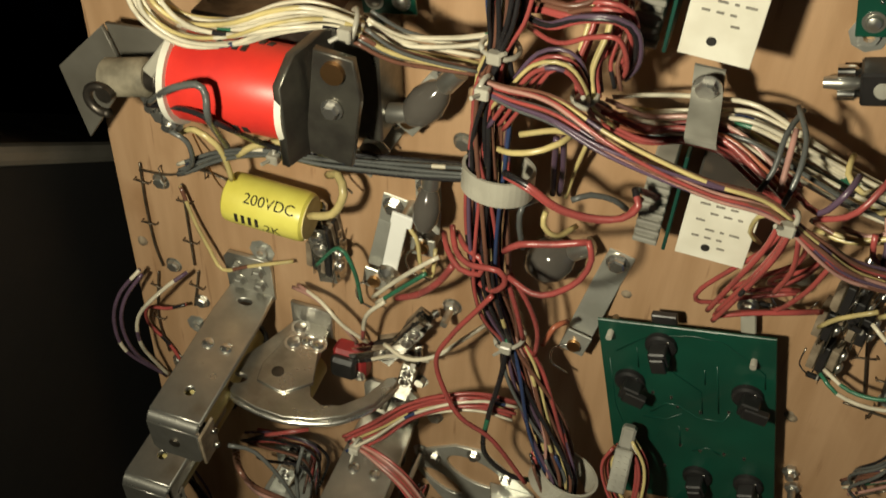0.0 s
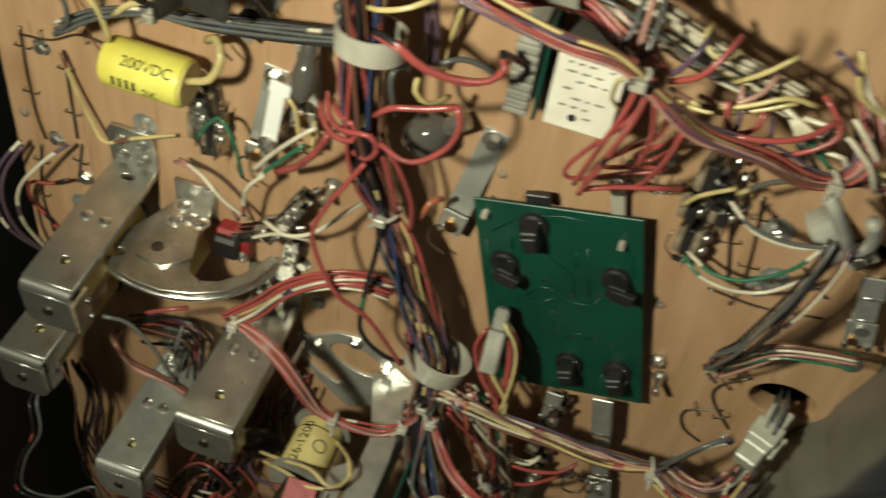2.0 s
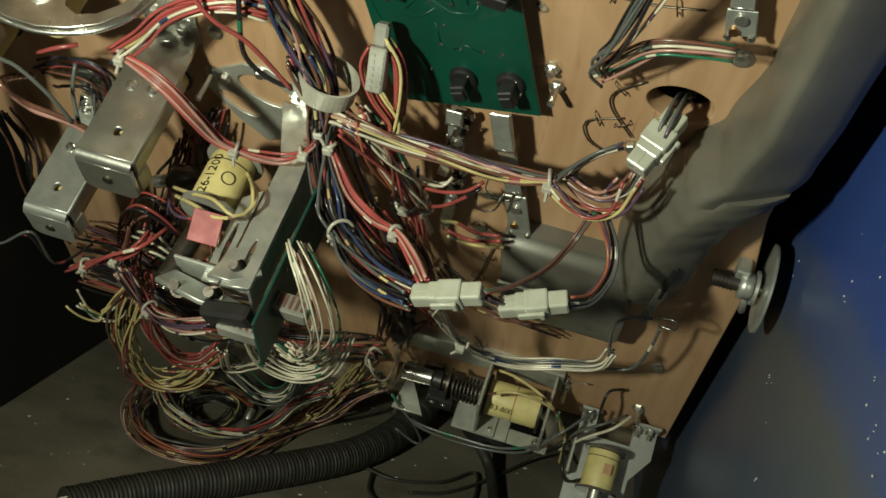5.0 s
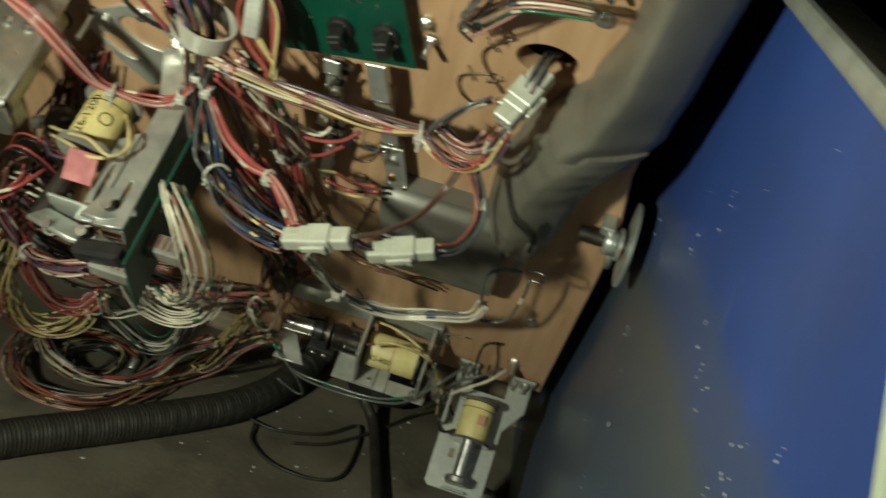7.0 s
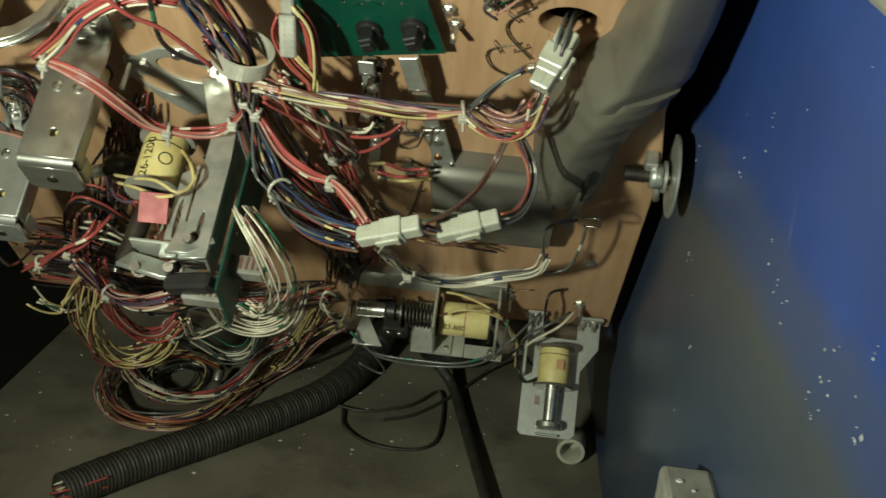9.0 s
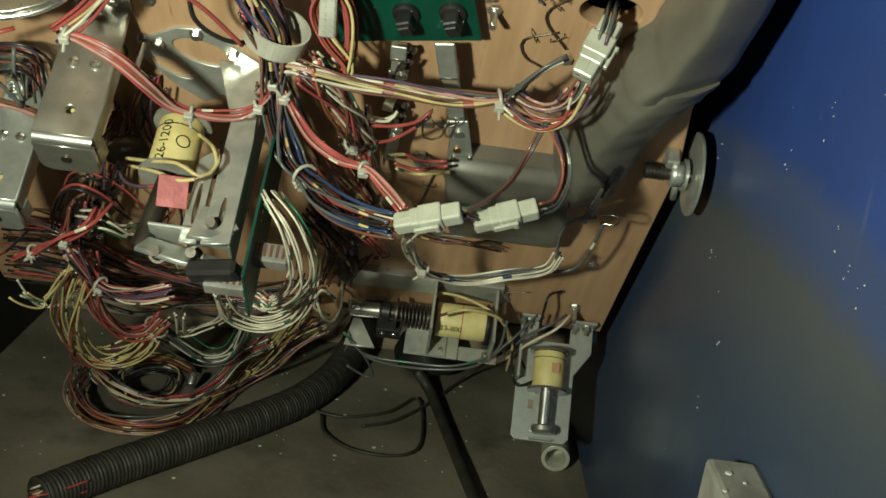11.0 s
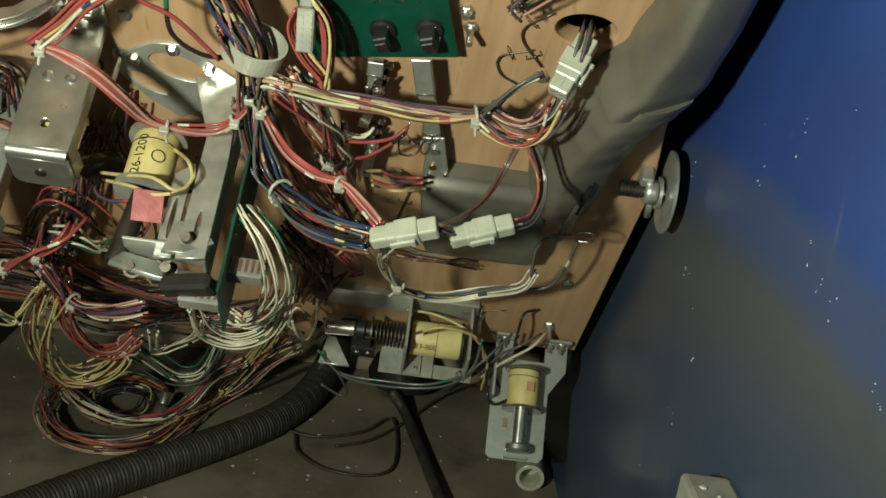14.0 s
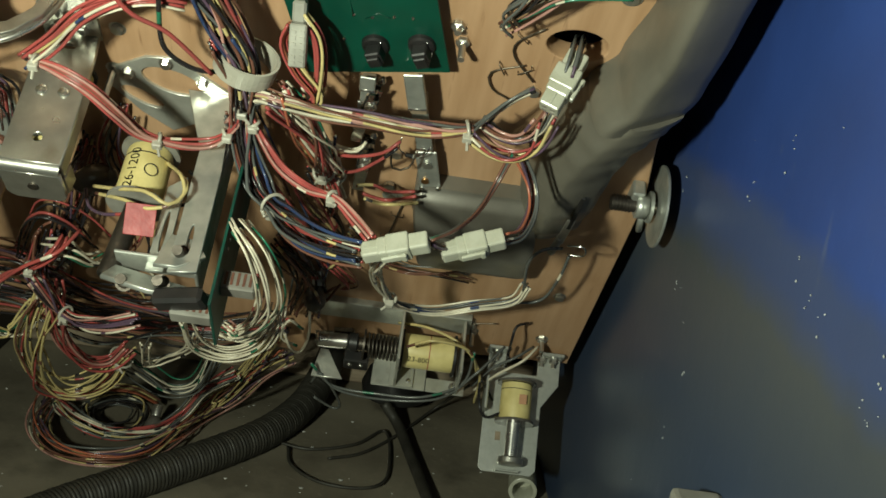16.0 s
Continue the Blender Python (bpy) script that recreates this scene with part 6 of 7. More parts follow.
for c, pts, r in [
    ("red", [(0.352, -0.060, 0.104), (0.349, -0.050, 0.081), (0.344, -0.036, 0.056), (0.341, -0.030, 0.048)], 0.0011),
    ("red", [(0.338, -0.060, 0.114), (0.341, -0.050, 0.089), (0.339, -0.034, 0.061)], 0.0011),
    ("gry", [(0.328, -0.030, 0.147), (0.324, -0.044, 0.144), (0.323, -0.052, 0.134), (0.320, -0.056, 0.126)], 0.0011),
    ("gry", [(0.326, -0.030, 0.148), (0.331, -0.046, 0.145), (0.331, -0.056, 0.135), (0.329, -0.060, 0.125)], 0.0011),
    ("pnk", [(0.327, -0.040, 0.145), (0.327, -0.048, 0.138), (0.327, -0.056, 0.128)], 0.0012),
    ("yel", [(0.350, -0.030, 0.133), (0.349, -0.040, 0.131), (0.356, -0.044, 0.127), (0.362, -0.044, 0.133)], 0.0012),
    ("yel", [(0.327, -0.040, 0.090), (0.322, -0.046, 0.099), (0.323, -0.052, 0.112), (0.327, -0.056, 0.117)], 0.0010),
    ("red", [(0.341, -0.060, 0.123), (0.350, -0.066, 0.132), (0.355, -0.066, 0.140), (0.360, -0.060, 0.149)], 0.0012),
    ("vio/red", [(0.333, -0.056, 0.129), (0.341, -0.064, 0.129), (0.347, -0.066, 0.141), (0.350, -0.060, 0.146)], 0.0012),
    ("yel", [(0.363, -0.020, 0.036), (0.368, -0.026, 0.049), (0.381, -0.028, 0.060)], 0.0011),
    ("gry/wht", [(0.381, -0.026, 0.051), (0.392, -0.032, 0.046), (0.409, -0.034, 0.045), (0.425, -0.034, 0.050), (0.427, -0.034, 0.062), (0.417, -0.030, 0.070)], 0.0010),
    ("wht/blu", [(0.383, -0.026, 0.050), (0.394, -0.030, 0.042), (0.412, -0.030, 0.040), (0.427, -0.030, 0.046)], 0.0010),
    ("wht/grn", [(0.372, -0.014, 0.003), (0.381, -0.020, -0.001), (0.396, -0.022, -0.002), (0.411, -0.022, 0.003), (0.424, -0.022, 0.017)], 0.0010),
    ("grn/wht", [(0.373, -0.014, 0.006), (0.385, -0.022, 0.005), (0.400, -0.026, 0.010), (0.416, -0.026, 0.024), (0.424, -0.026, 0.040)], 0.0010),
    ("red", [(0.335, -0.034, 0.095), (0.330, -0.034, 0.082), (0.321, -0.032, 0.067), (0.311, -0.026, 0.046), (0.310, -0.024, 0.037), (0.317, -0.022, 0.036), (0.332, -0.018, 0.041), (0.350, -0.016, 0.048)], 0.0011),
    ("red", [(0.345, -0.034, 0.094), (0.344, -0.034, 0.080), (0.333, -0.030, 0.065), (0.324, -0.024, 0.050), (0.327, -0.020, 0.045), (0.341, -0.018, 0.049), (0.351, -0.015, 0.049)], 0.0011),
    ("red", [(0.353, -0.036, 0.091), (0.349, -0.034, 0.078), (0.339, -0.028, 0.065), (0.337, -0.024, 0.057), (0.344, -0.022, 0.057), (0.351, -0.024, 0.068), (0.353, -0.030, 0.082)], 0.0011),
    ("red", [(0.364, -0.050, 0.115), (0.366, -0.050, 0.105), (0.372, -0.048, 0.101), (0.378, -0.044, 0.104), (0.378, -0.040, 0.111)], 0.0012),
    ("red", [(0.368, -0.062, 0.109), (0.383, -0.062, 0.112), (0.394, -0.058, 0.115), (0.403, -0.050, 0.120)], 0.0012),
    ("grn/wht", [(0.388, -0.040, 0.111), (0.395, -0.044, 0.106), (0.402, -0.046, 0.101), (0.409, -0.046, 0.095)], 0.0011),
    ("wht/grn", [(0.390, -0.036, 0.108), (0.397, -0.040, 0.104), (0.405, -0.044, 0.101), (0.411, -0.046, 0.102), (0.415, -0.044, 0.095)], 0.0011),
    ("wht", [(0.421, -0.046, 0.123), (0.427, -0.050, 0.117), (0.431, -0.050, 0.107), (0.437, -0.046, 0.095), (0.446, -0.040, 0.088), (0.453, -0.036, 0.085)], 0.0012),
    ("yel", [(0.418, -0.046, 0.111), (0.422, -0.046, 0.103), (0.429, -0.044, 0.098), (0.436, -0.044, 0.102), (0.438, -0.044, 0.111), (0.437, -0.040, 0.121)], 0.0011),
    ("wht", [(0.408, -0.048, 0.121), (0.414, -0.050, 0.116), (0.421, -0.048, 0.108), (0.424, -0.044, 0.098), (0.431, -0.042, 0.092), (0.438, -0.040, 0.089)], 0.0011),
    ("yel/wht", [(0.433, -0.040, 0.120), (0.441, -0.044, 0.107), (0.443, -0.042, 0.095), (0.440, -0.040, 0.088), (0.434, -0.038, 0.086)], 0.0012),
    ("grn", [(0.423, -0.044, 0.122), (0.431, -0.044, 0.116), (0.439, -0.042, 0.112), (0.448, -0.040, 0.110)], 0.0012),
    ("grn", [(0.429, -0.038, 0.118), (0.439, -0.038, 0.108), (0.445, -0.038, 0.101), (0.452, -0.036, 0.096)], 0.0012),
    ("brn", [(0.399, -0.054, 0.093), (0.411, -0.048, 0.089), (0.423, -0.044, 0.092), (0.435, -0.042, 0.092), (0.453, -0.038, 0.092)], 0.0012),
    ("pnk", [(0.421, -0.042, 0.090), (0.433, -0.040, 0.088), (0.447, -0.038, 0.086), (0.457, -0.036, 0.084)], 0.0012),
    ("wht/vio", [(0.404, -0.044, 0.117), (0.402, -0.044, 0.106), (0.393, -0.042, 0.109), (0.385, -0.040, 0.112)], 0.0011),
    ("yel/brn", [(0.342, -0.040, 0.107), (0.356, -0.046, 0.107), (0.371, -0.048, 0.114), (0.384, -0.048, 0.122), (0.396, -0.044, 0.119)], 0.0011),
    ("yel", [(0.345, -0.036, 0.100), (0.358, -0.040, 0.101), (0.375, -0.042, 0.109), (0.388, -0.042, 0.117)], 0.0011),
    ("yel", [(0.362, -0.040, 0.116), (0.372, -0.044, 0.126), (0.382, -0.044, 0.137)], 0.0011),
    ("yel/vio", [(0.392, -0.050, 0.147), (0.402, -0.052, 0.141), (0.406, -0.052, 0.133), (0.418, -0.050, 0.126), (0.428, -0.046, 0.123)], 0.0011),
    ("red", [(0.395, -0.046, 0.126), (0.402, -0.050, 0.121), (0.405, -0.052, 0.115), (0.399, -0.054, 0.108), (0.386, -0.052, 0.098), (0.373, -0.046, 0.089)], 0.0011),
    ("vio/pnk", [(0.367, -0.042, 0.118), (0.370, -0.048, 0.108), (0.371, -0.050, 0.099), (0.377, -0.050, 0.096), (0.383, -0.048, 0.101), (0.382, -0.042, 0.108)], 0.0011),
    ("wht", [(0.392, -0.044, 0.113), (0.406, -0.048, 0.114), (0.417, -0.050, 0.107), (0.421, -0.050, 0.103), (0.427, -0.046, 0.091)], 0.0011),
    ("wht/yel", [(0.400, -0.048, 0.148), (0.409, -0.050, 0.133), (0.423, -0.050, 0.122), (0.438, -0.048, 0.113), (0.452, -0.044, 0.104)], 0.0011),
    ("wht", [(0.420, -0.046, 0.125), (0.428, -0.048, 0.110), (0.436, -0.048, 0.096), (0.449, -0.044, 0.083), (0.462, -0.040, 0.078)], 0.0011),
    ("gry/wht", [(0.388, -0.036, 0.107), (0.396, -0.040, 0.099), (0.406, -0.042, 0.090), (0.414, -0.040, 0.085)], 0.0011),
    ("pnk", [(0.353, -0.044, 0.110), (0.362, -0.046, 0.110), (0.369, -0.046, 0.114), (0.375, -0.044, 0.119), (0.378, -0.040, 0.125)], 0.0011),
    ("grn/wht", [(0.391, -0.034, 0.104), (0.395, -0.038, 0.097), (0.402, -0.040, 0.088), (0.409, -0.040, 0.085)], 0.0011),
    ("gry/yel", [(0.382, -0.030, 0.059), (0.391, -0.040, 0.077), (0.403, -0.044, 0.086)], 0.0012),
]:
    wire("insulated wire near the corner switches", pts, c, r)
harness("white and grey wires falling towards the lane switch", [(0.427, -0.034, 0.053), (0.425, -0.040, 0.041), (0.419, -0.044, 0.016), (0.411, -0.036, -0.022), (0.403, -0.026, -0.046), (0.408, -0.020, -0.060)], "blk wht/vio gry gry brn".split(), 0.0050, 0.0010, seed=50)
harness("white and green wires along to the lane switch", [(0.403, -0.016, -0.064), (0.415, -0.024, -0.040), (0.427, -0.028, -0.023), (0.444, -0.028, -0.017), (0.460, -0.026, -0.016)], "pnk wht/gry grn/wht gry brn".split(), 0.0046, 0.0010, seed=51)
harness("red and yellow wires around the sensor plug", [(0.294, -0.026, -0.075), (0.291, -0.030, -0.086), (0.298, -0.036, -0.099), (0.309, -0.040, -0.112), (0.307, -0.044, -0.123)], "red red/blk yel/blk org".split(), 0.004, 0.0012, seed=54)
harness("red and yellow wires on the plug's other side", [(0.298, -0.026, -0.067), (0.307, -0.030, -0.078), (0.310, -0.036, -0.093), (0.308, -0.040, -0.118), (0.300, -0.044, -0.125)], "red yel red/yel blk/wht".split(), 0.004, 0.0012, seed=55)
harness("red wires hanging under the sensor plug", [(0.298, -0.040, -0.118), (0.308, -0.034, -0.157), (0.319, -0.026, -0.197), (0.319, -0.020, -0.217)], "red wht org red/yel wht".split(), 0.006, 0.0012, ties=(0.95,), seed=56)

harness("grey leads rising through the cable hole", [(0.442, -0.026, -0.085), (0.444, -0.016, -0.078), (0.447, 0.000, -0.084), (0.452, 0.020, -0.102)], "gry brn gry/vio wht/gry gry".split(), 0.004, 0.0012, seed=60)
DARK = "blk brn blk/red vio blk gry brn blk red/blk blk brn/yel blk".split()
harness("dense dark loom running behind the lower brackets", [(0.044, -0.020, -0.387), (0.078, -0.026, -0.377), (0.102, -0.030, -0.389), (0.133, -0.030, -0.412), (0.168, -0.022, -0.430), (0.212, -0.016, -0.433)], DARK, 0.016, 0.0012, seed=61)
harness("dark loom along the shaded foot of the board", [(0.023, -0.016, -0.462), (0.071, -0.020, -0.461), (0.121, -0.026, -0.475), (0.174, -0.026, -0.460), (0.229, -0.020, -0.455), (0.284, -0.012, -0.440)], DARK, 0.015, 0.0012, seed=62)
harness("dark wires bunched behind the yellow coil", [(0.159, -0.014, -0.227), (0.146, -0.018, -0.268), (0.132, -0.024, -0.312), (0.114, -0.030, -0.353)], DARK, 0.012, 0.0012, seed=63)
harness("dark wires bunched under the connectors", [(0.278, -0.012, -0.315), (0.295, -0.018, -0.333), (0.303, -0.016, -0.367), (0.294, -0.012, -0.422)], DARK, 0.013, 0.0012, seed=64)
harness("green and white wire ends under the coil bracket", [(0.131, -0.060, -0.288), (0.150, -0.066, -0.277), (0.159, -0.060, -0.299), (0.167, -0.050, -0.306)], "wht grn/wht wht/blk grn".split(), 0.007, 0.0011, seed=65)
harness("brown tangled wires behind the long bracket", [(0.076, -0.020, -0.183), (0.100, -0.028, -0.164), (0.119, -0.030, -0.163), (0.114, -0.028, -0.200)], "blk brn red/yel vio blk gry red".split(), 0.009, 0.0012, seed=66)
harness("dark tangled wires behind the lower bracket", [(0.019, -0.014, -0.252), (0.032, -0.020, -0.275), (0.024, -0.024, -0.328), (0.030, -0.020, -0.390)], "blk brn blk brn vio blk".split(), 0.010, 0.0012, seed=67)
harness("brown leads tucked behind the brackets", [(0.092, -0.030, -0.353), (0.118, -0.034, -0.289), (0.138, -0.034, -0.290), (0.153, -0.030, -0.323)], "blk brn red/blk blk".split(), 0.010, 0.0012, seed=68)

strap = [(0.413, -0.040, 0.079), (0.417, -0.042, 0.076), (0.425, -0.038, 0.063), (0.434, -0.030, 0.047), (0.440, -0.028, 0.051), (0.439, -0.030, 0.059), (0.435, -0.034, 0.068)]
wire("grey nylon strap curled round the white leads", strap, NYLON_GREY, 0.0032, "strap_end", "cable clamp")
harness("coloured wire tips sticking out of the hose end", [(0.130, -0.184, -0.481), (0.110, -0.195, -0.471), (0.104, -0.201, -0.463), (0.097, -0.203, -0.466)], "red yel wht grn red/wht gry blk".split(), 0.008, 0.0012, seed=80, wobble=1.0)


# ---- flipper solenoid with the red label ----
def flipper_solenoid():
    e = thing("flipper_solenoid", "flipper solenoid with a bright red label and dark iron frame", "solenoid", (0.105, -0.040, 0.106), (0, -3, 0))
    coil = part("coil", moved(lathe([(0.0195, -0.0255), (0.0200, -0.0245), (0.0200, 0.0245), (0.0195, 0.0255)], 40, "x")), RED_LABEL, e, "red paper label")
    for x in (-0.0285, 0.0255):
        part("flange", moved(lathe([(0.0222, 0), (0.0222, 0.003)], 40, "x"), (x, 0, 0)), WHITE, coil, "cream coil flange")
    for za, xs in ((1.80, (-0.002, 0.002, 0.006, 0.010, 0.014)), (1.45, (-0.007, -0.003, 0.001, 0.005)), (-0.52, (-0.009, -0.0045, 0.0, 0.0045, 0.009))):
        for x in xs:
            part("print_bar", moved(box(-0.0013, 0.0013, -0.0002, 0.0002, -0.0020, 0.0020, 0), (x, -0.0201 * math.cos(za), 0.0201 * math.sin(za)), (-math.degrees(za), 0, 0)), INK, coil)
    part("end_frame", moved(flat([(-0.020, -0.024), (0.024, -0.026), (0.024, 0.018), (0.014, 0.026), (-0.010, 0.024), (-0.020, 0.014)], (), 0.003, 0.0006), (0.031, 0, 0.002), (0, 0, 75)), IRON, e)
    part("frame_foot", box(0.036, 0.058, 0.012, 0.0395, -0.026, 0.028, 0.001), IRON, e)
    part("frame_cheek", moved(flat([(0.0, -0.022), (0.020, -0.026), (0.026, 0.008), (0.024, 0.026), (0.008, 0.028)], (ring(0.015, 0.018, 0.0035, 16),), 0.003, 0.0006), (0.031, -0.004, 0)), IRON, e)
    part("stop_bolt", moved(hexhead(0.0036, 0.003), (0.045, -0.008, 0.002)), BRIGHT, e)
    part("bushing", moved(lathe([(0.005, 0), (0.005, 0.004), (0.0034, 0.004)], 18, "y"), (0.047, -0.006, 0.020)), COPPER, e)
    part("frame_rail", box(-0.032, 0.036, 0.018, 0.0385, -0.020, 0.020, 0.001), DARK_STEEL, e)
    part("plunger_neck", rod(0.006, (-0.028, 0, 0.000), (-0.046, 0.0, -0.007), 18), DARK_STEEL, e)
    hel = [Vector((-0.040 + 0.007 * i / 50, 0.0078 * math.cos(i * 0.6), -0.005 + 0.0078 * math.sin(i * 0.6))) for i in range(51)]
    part("return_spring", tube(hel, 0.0011, 6), DARK_STEEL, e)
    part("link", rod(0.0088, (-0.046, 0, -0.006), (-0.070, 0, -0.011), 24, 0.002), FIBRE, e, "dirty fibre link")
    part("link_pin", rod(0.004, (-0.064, -0.012, -0.012), (-0.064, 0.010, -0.012), 14), DARK_STEEL, e)
    part("roll_ring", tube([Vector((-0.067 + 0.007 * math.cos(a), -0.010, -0.016 + 0.007 * math.sin(a))) for a in (0.5 + 4.6 * k / 16 for k in range(17))], 0.0022, 8), DARK_STEEL, e)
    part("arm", moved(box(-0.003, 0.003, -0.002, 0.002, -0.012, 0.012, 0.0008), (-0.034, -0.006, 0.010), (0, 40, 0)), NYLON, e)
    part("crank", flat([(-0.058, -0.006), (-0.044, -0.004), (-0.036, -0.026), (-0.040, -0.036), (-0.052, -0.034), (-0.060, -0.016)], (ring(-0.048, -0.026, 0.003, 14),), 0.003, 0.0006), ZINC, e, at=(0, 0.008, 0))
    for x, z in ((-0.049, -0.022), (-0.042, -0.031)):
        part("clamp_screw", moved(hexhead(0.0042, 0.004, 0.003), (x, 0.004, z)), BRIGHT, e)
    part("angle_plate", flat([(-0.110, -0.024), (-0.0805, 0.0026), (-0.074, -0.020), (-0.078, -0.030), (-0.103, -0.063)], (), 0.0016, 0.0004), GREY_SHEET, e, "dull grey angle plate", at=(0, 0.020, 0))
    part("angle_web", flat([(-0.0800, 0.0026), (-0.037, 0.004), (-0.033, -0.010), (-0.0735, -0.020)], (), 0.0016, 0.0004), GREY_SHEET, e, "shaded wing of the angle plate", at=(0, 0.023, 0))
    part("angle_foot", box(-0.062, -0.040, 0.0235, 0.0395, -0.018, -0.004, 0.0006), GREY_SHEET, e)
    return e


flipper_solenoid()


def film_capacitor():
    a, b = Vector((0.081, -0.024, 0.025)), Vector((0.127, -0.024, 0.024))
    d = b - a
    L = d.length
    L = L * 0.93
    e = thing("capacitor", "yellow film capacitor marked 200VDC on thick leads", "capacitor", tuple((a + b) / 2), (0, math.degrees(math.atan2(-d.z, d.x)), 0))
    bd = part("body", moved(lathe([(0.0105, -L / 2), (0.0122, -L / 2 + 0.0012), (0.0126, -L / 2 + 0.004), (0.0126, L / 2 - 0.004), (0.0122, L / 2 - 0.0012), (0.0105, L / 2)], 36, "x")), YELLOW_CAP, e)
    part("end_fill", moved(lathe([(0.0108, 0), (0.0108, 0.0006)], 28, "x"), (L / 2, 0, 0)), YELLOW, bd)
    t = letters("200VDC", 0.0075)
    for v in t.verts:
        q = v.co.y / 0.0128 + 0.80
        v.co = Vector((v.co.x + 0.004, -0.0128 * math.cos(q), 0.0128 * math.sin(q)))
    part("lettering", t, INK, bd)
    t = letters(".2K", 0.0072)
    for v in t.verts:
        q = v.co.y / 0.0128 - 0.28
        v.co = Vector((v.co.x + 0.006, -0.0128 * math.cos(q), 0.0128 * math.sin(q)))
    part("lettering", t, INK, bd)
    for k in range(4):
        q = -0.10
        part("print_bar", moved(box(-0.0008, 0.0008, -0.0002, 0.0002, -0.0026, 0.0026, 0), (-0.012 + 0.0036 * k, -0.0127 * math.cos(q), 0.0127 * math.sin(q)), (6, 0, 0)), INK, bd)
    part("lead", tube(spline([(-L / 2, 0, 0), (-L / 2 - 0.010, 0.004, 0.004), (-L / 2 - 0.030, 0.020, 0.014)], 0.002), 0.0005, 6), COPPER, e)
    return e


film_capacitor()


def switch_stack(at, turn, label, n=4, l=0.030, w=0.009, edge=False):
    """Leaf switch: a pile of leaves and brown spacers on two screws."""
    e = thing("leaf_switch", label, "leaf switch", (at[0], at[1] - (w / 2 + 0.0005 if edge else 0), at[2]), (0, 0, 75) if edge else (0, turn, 0), group="leaf switches")
    for k in range(n):
        y = -0.003 - k * 0.0042
        part("spacer", box(-w / 2, w / 2, y - 0.0012, y + 0.0024, -0.008, 0.008, 0.0004), BLACK if k % 2 else CARD, e)
        part("leaf", moved(box(-w / 2 + 0.001, w / 2 - 0.001, -0.0002, 0.0002, -(0.013 + 0.003 * (k % 2) if edge else l), 0.010, 0), (0, y - 0.0016, 0), (1.5 * (k % 2), 0, 0)), SOLDER, e)
        part("tag", moved(box(-0.0014, 0.0014, -0.0002, 0.0002, 0.009, 0.018, 0), (0.002 * (-1) ** k, y - 0.0016, 0), (10, 0, 0)), SOLDER, e)
    for z in (-0.004, 0.004):
        part("screw", moved(pan(0.0026), (0, -0.0012 - n * 0.0042, z)), BRIGHT, e)
    part("solder_blob", moved(lathe([(0.0022, -0.002), (0.0026, 0), (0.001, 0.003)], 10), (0.002, -0.004 - 0.0042, 0.018)), SOLDER, e)
    return e


switch_stack((0.118, 0.000, -0.011), 20, "dark leaf switch stack under the capacitor", 4, 0.030, 0.014, True)
switch_stack((0.126, 0.000, 0.001), -10, "dark leaf switch stack beside the capacitor", 4, 0.026, 0.012)
switch_stack((0.176, 0.000, -0.049), 30, "leaf switch with white leads", 4, 0.030)
switch_stack((0.161, 0.000, -0.072), 60, "leaf switch next to a red plastic block", 3, 0.024)
switch_stack((0.173, 0.000, -0.086), 10, "small leaf switch near the kicker plate", 3, 0.02)
switch_stack((0.366, 0.000, 0.050), 8, "tall dark leaf switch stack with diode", 2, 0.040, 0.014, True)
switch_stack((0.377, 0.000, 0.033), 10, "leaf switch stack with soldered diode", 2, 0.034, 0.012, True)
switch_stack((0.366, 0.000, 0.009), 14, "leaf switch with diode and green wire", 3, 0.028, 0.010, True)
switch_stack((0.336, 0.000, -0.148), 12, "leaf switch under the circuit board", 4, 0.034, 0.008)
switch_stack((0.336, -0.000, -0.201), 6, "leaf switch with white and blue leads", 4, 0.032, 0.009)
switch_stack((0.330, 0.000, -0.464), 80, "dark leaf switch by the lower coil", 3, 0.024)
switch_stack((0.096, 0.000, -0.207), 20, "leaf switch behind the brackets", 5, 0.03, 0.012)
switch_stack((0.110, 0.000, -0.394), 10, "leaf switch between the brackets", 5, 0.03, 0.012)
switch_stack((0.097, 0.000, -0.442), 70, "leaf switch in the shade of the target bank", 4, 0.03, 0.012)
switch_stack((0.372, 0.000, 0.041), 5, "dark leaf switch stack at the corner loom", 2, 0.022, 0.012, True)
switch_stack((0.363, 0.000, 0.031), 5, "dark leaf switch stack with wire tags", 2, 0.022, 0.012, True)


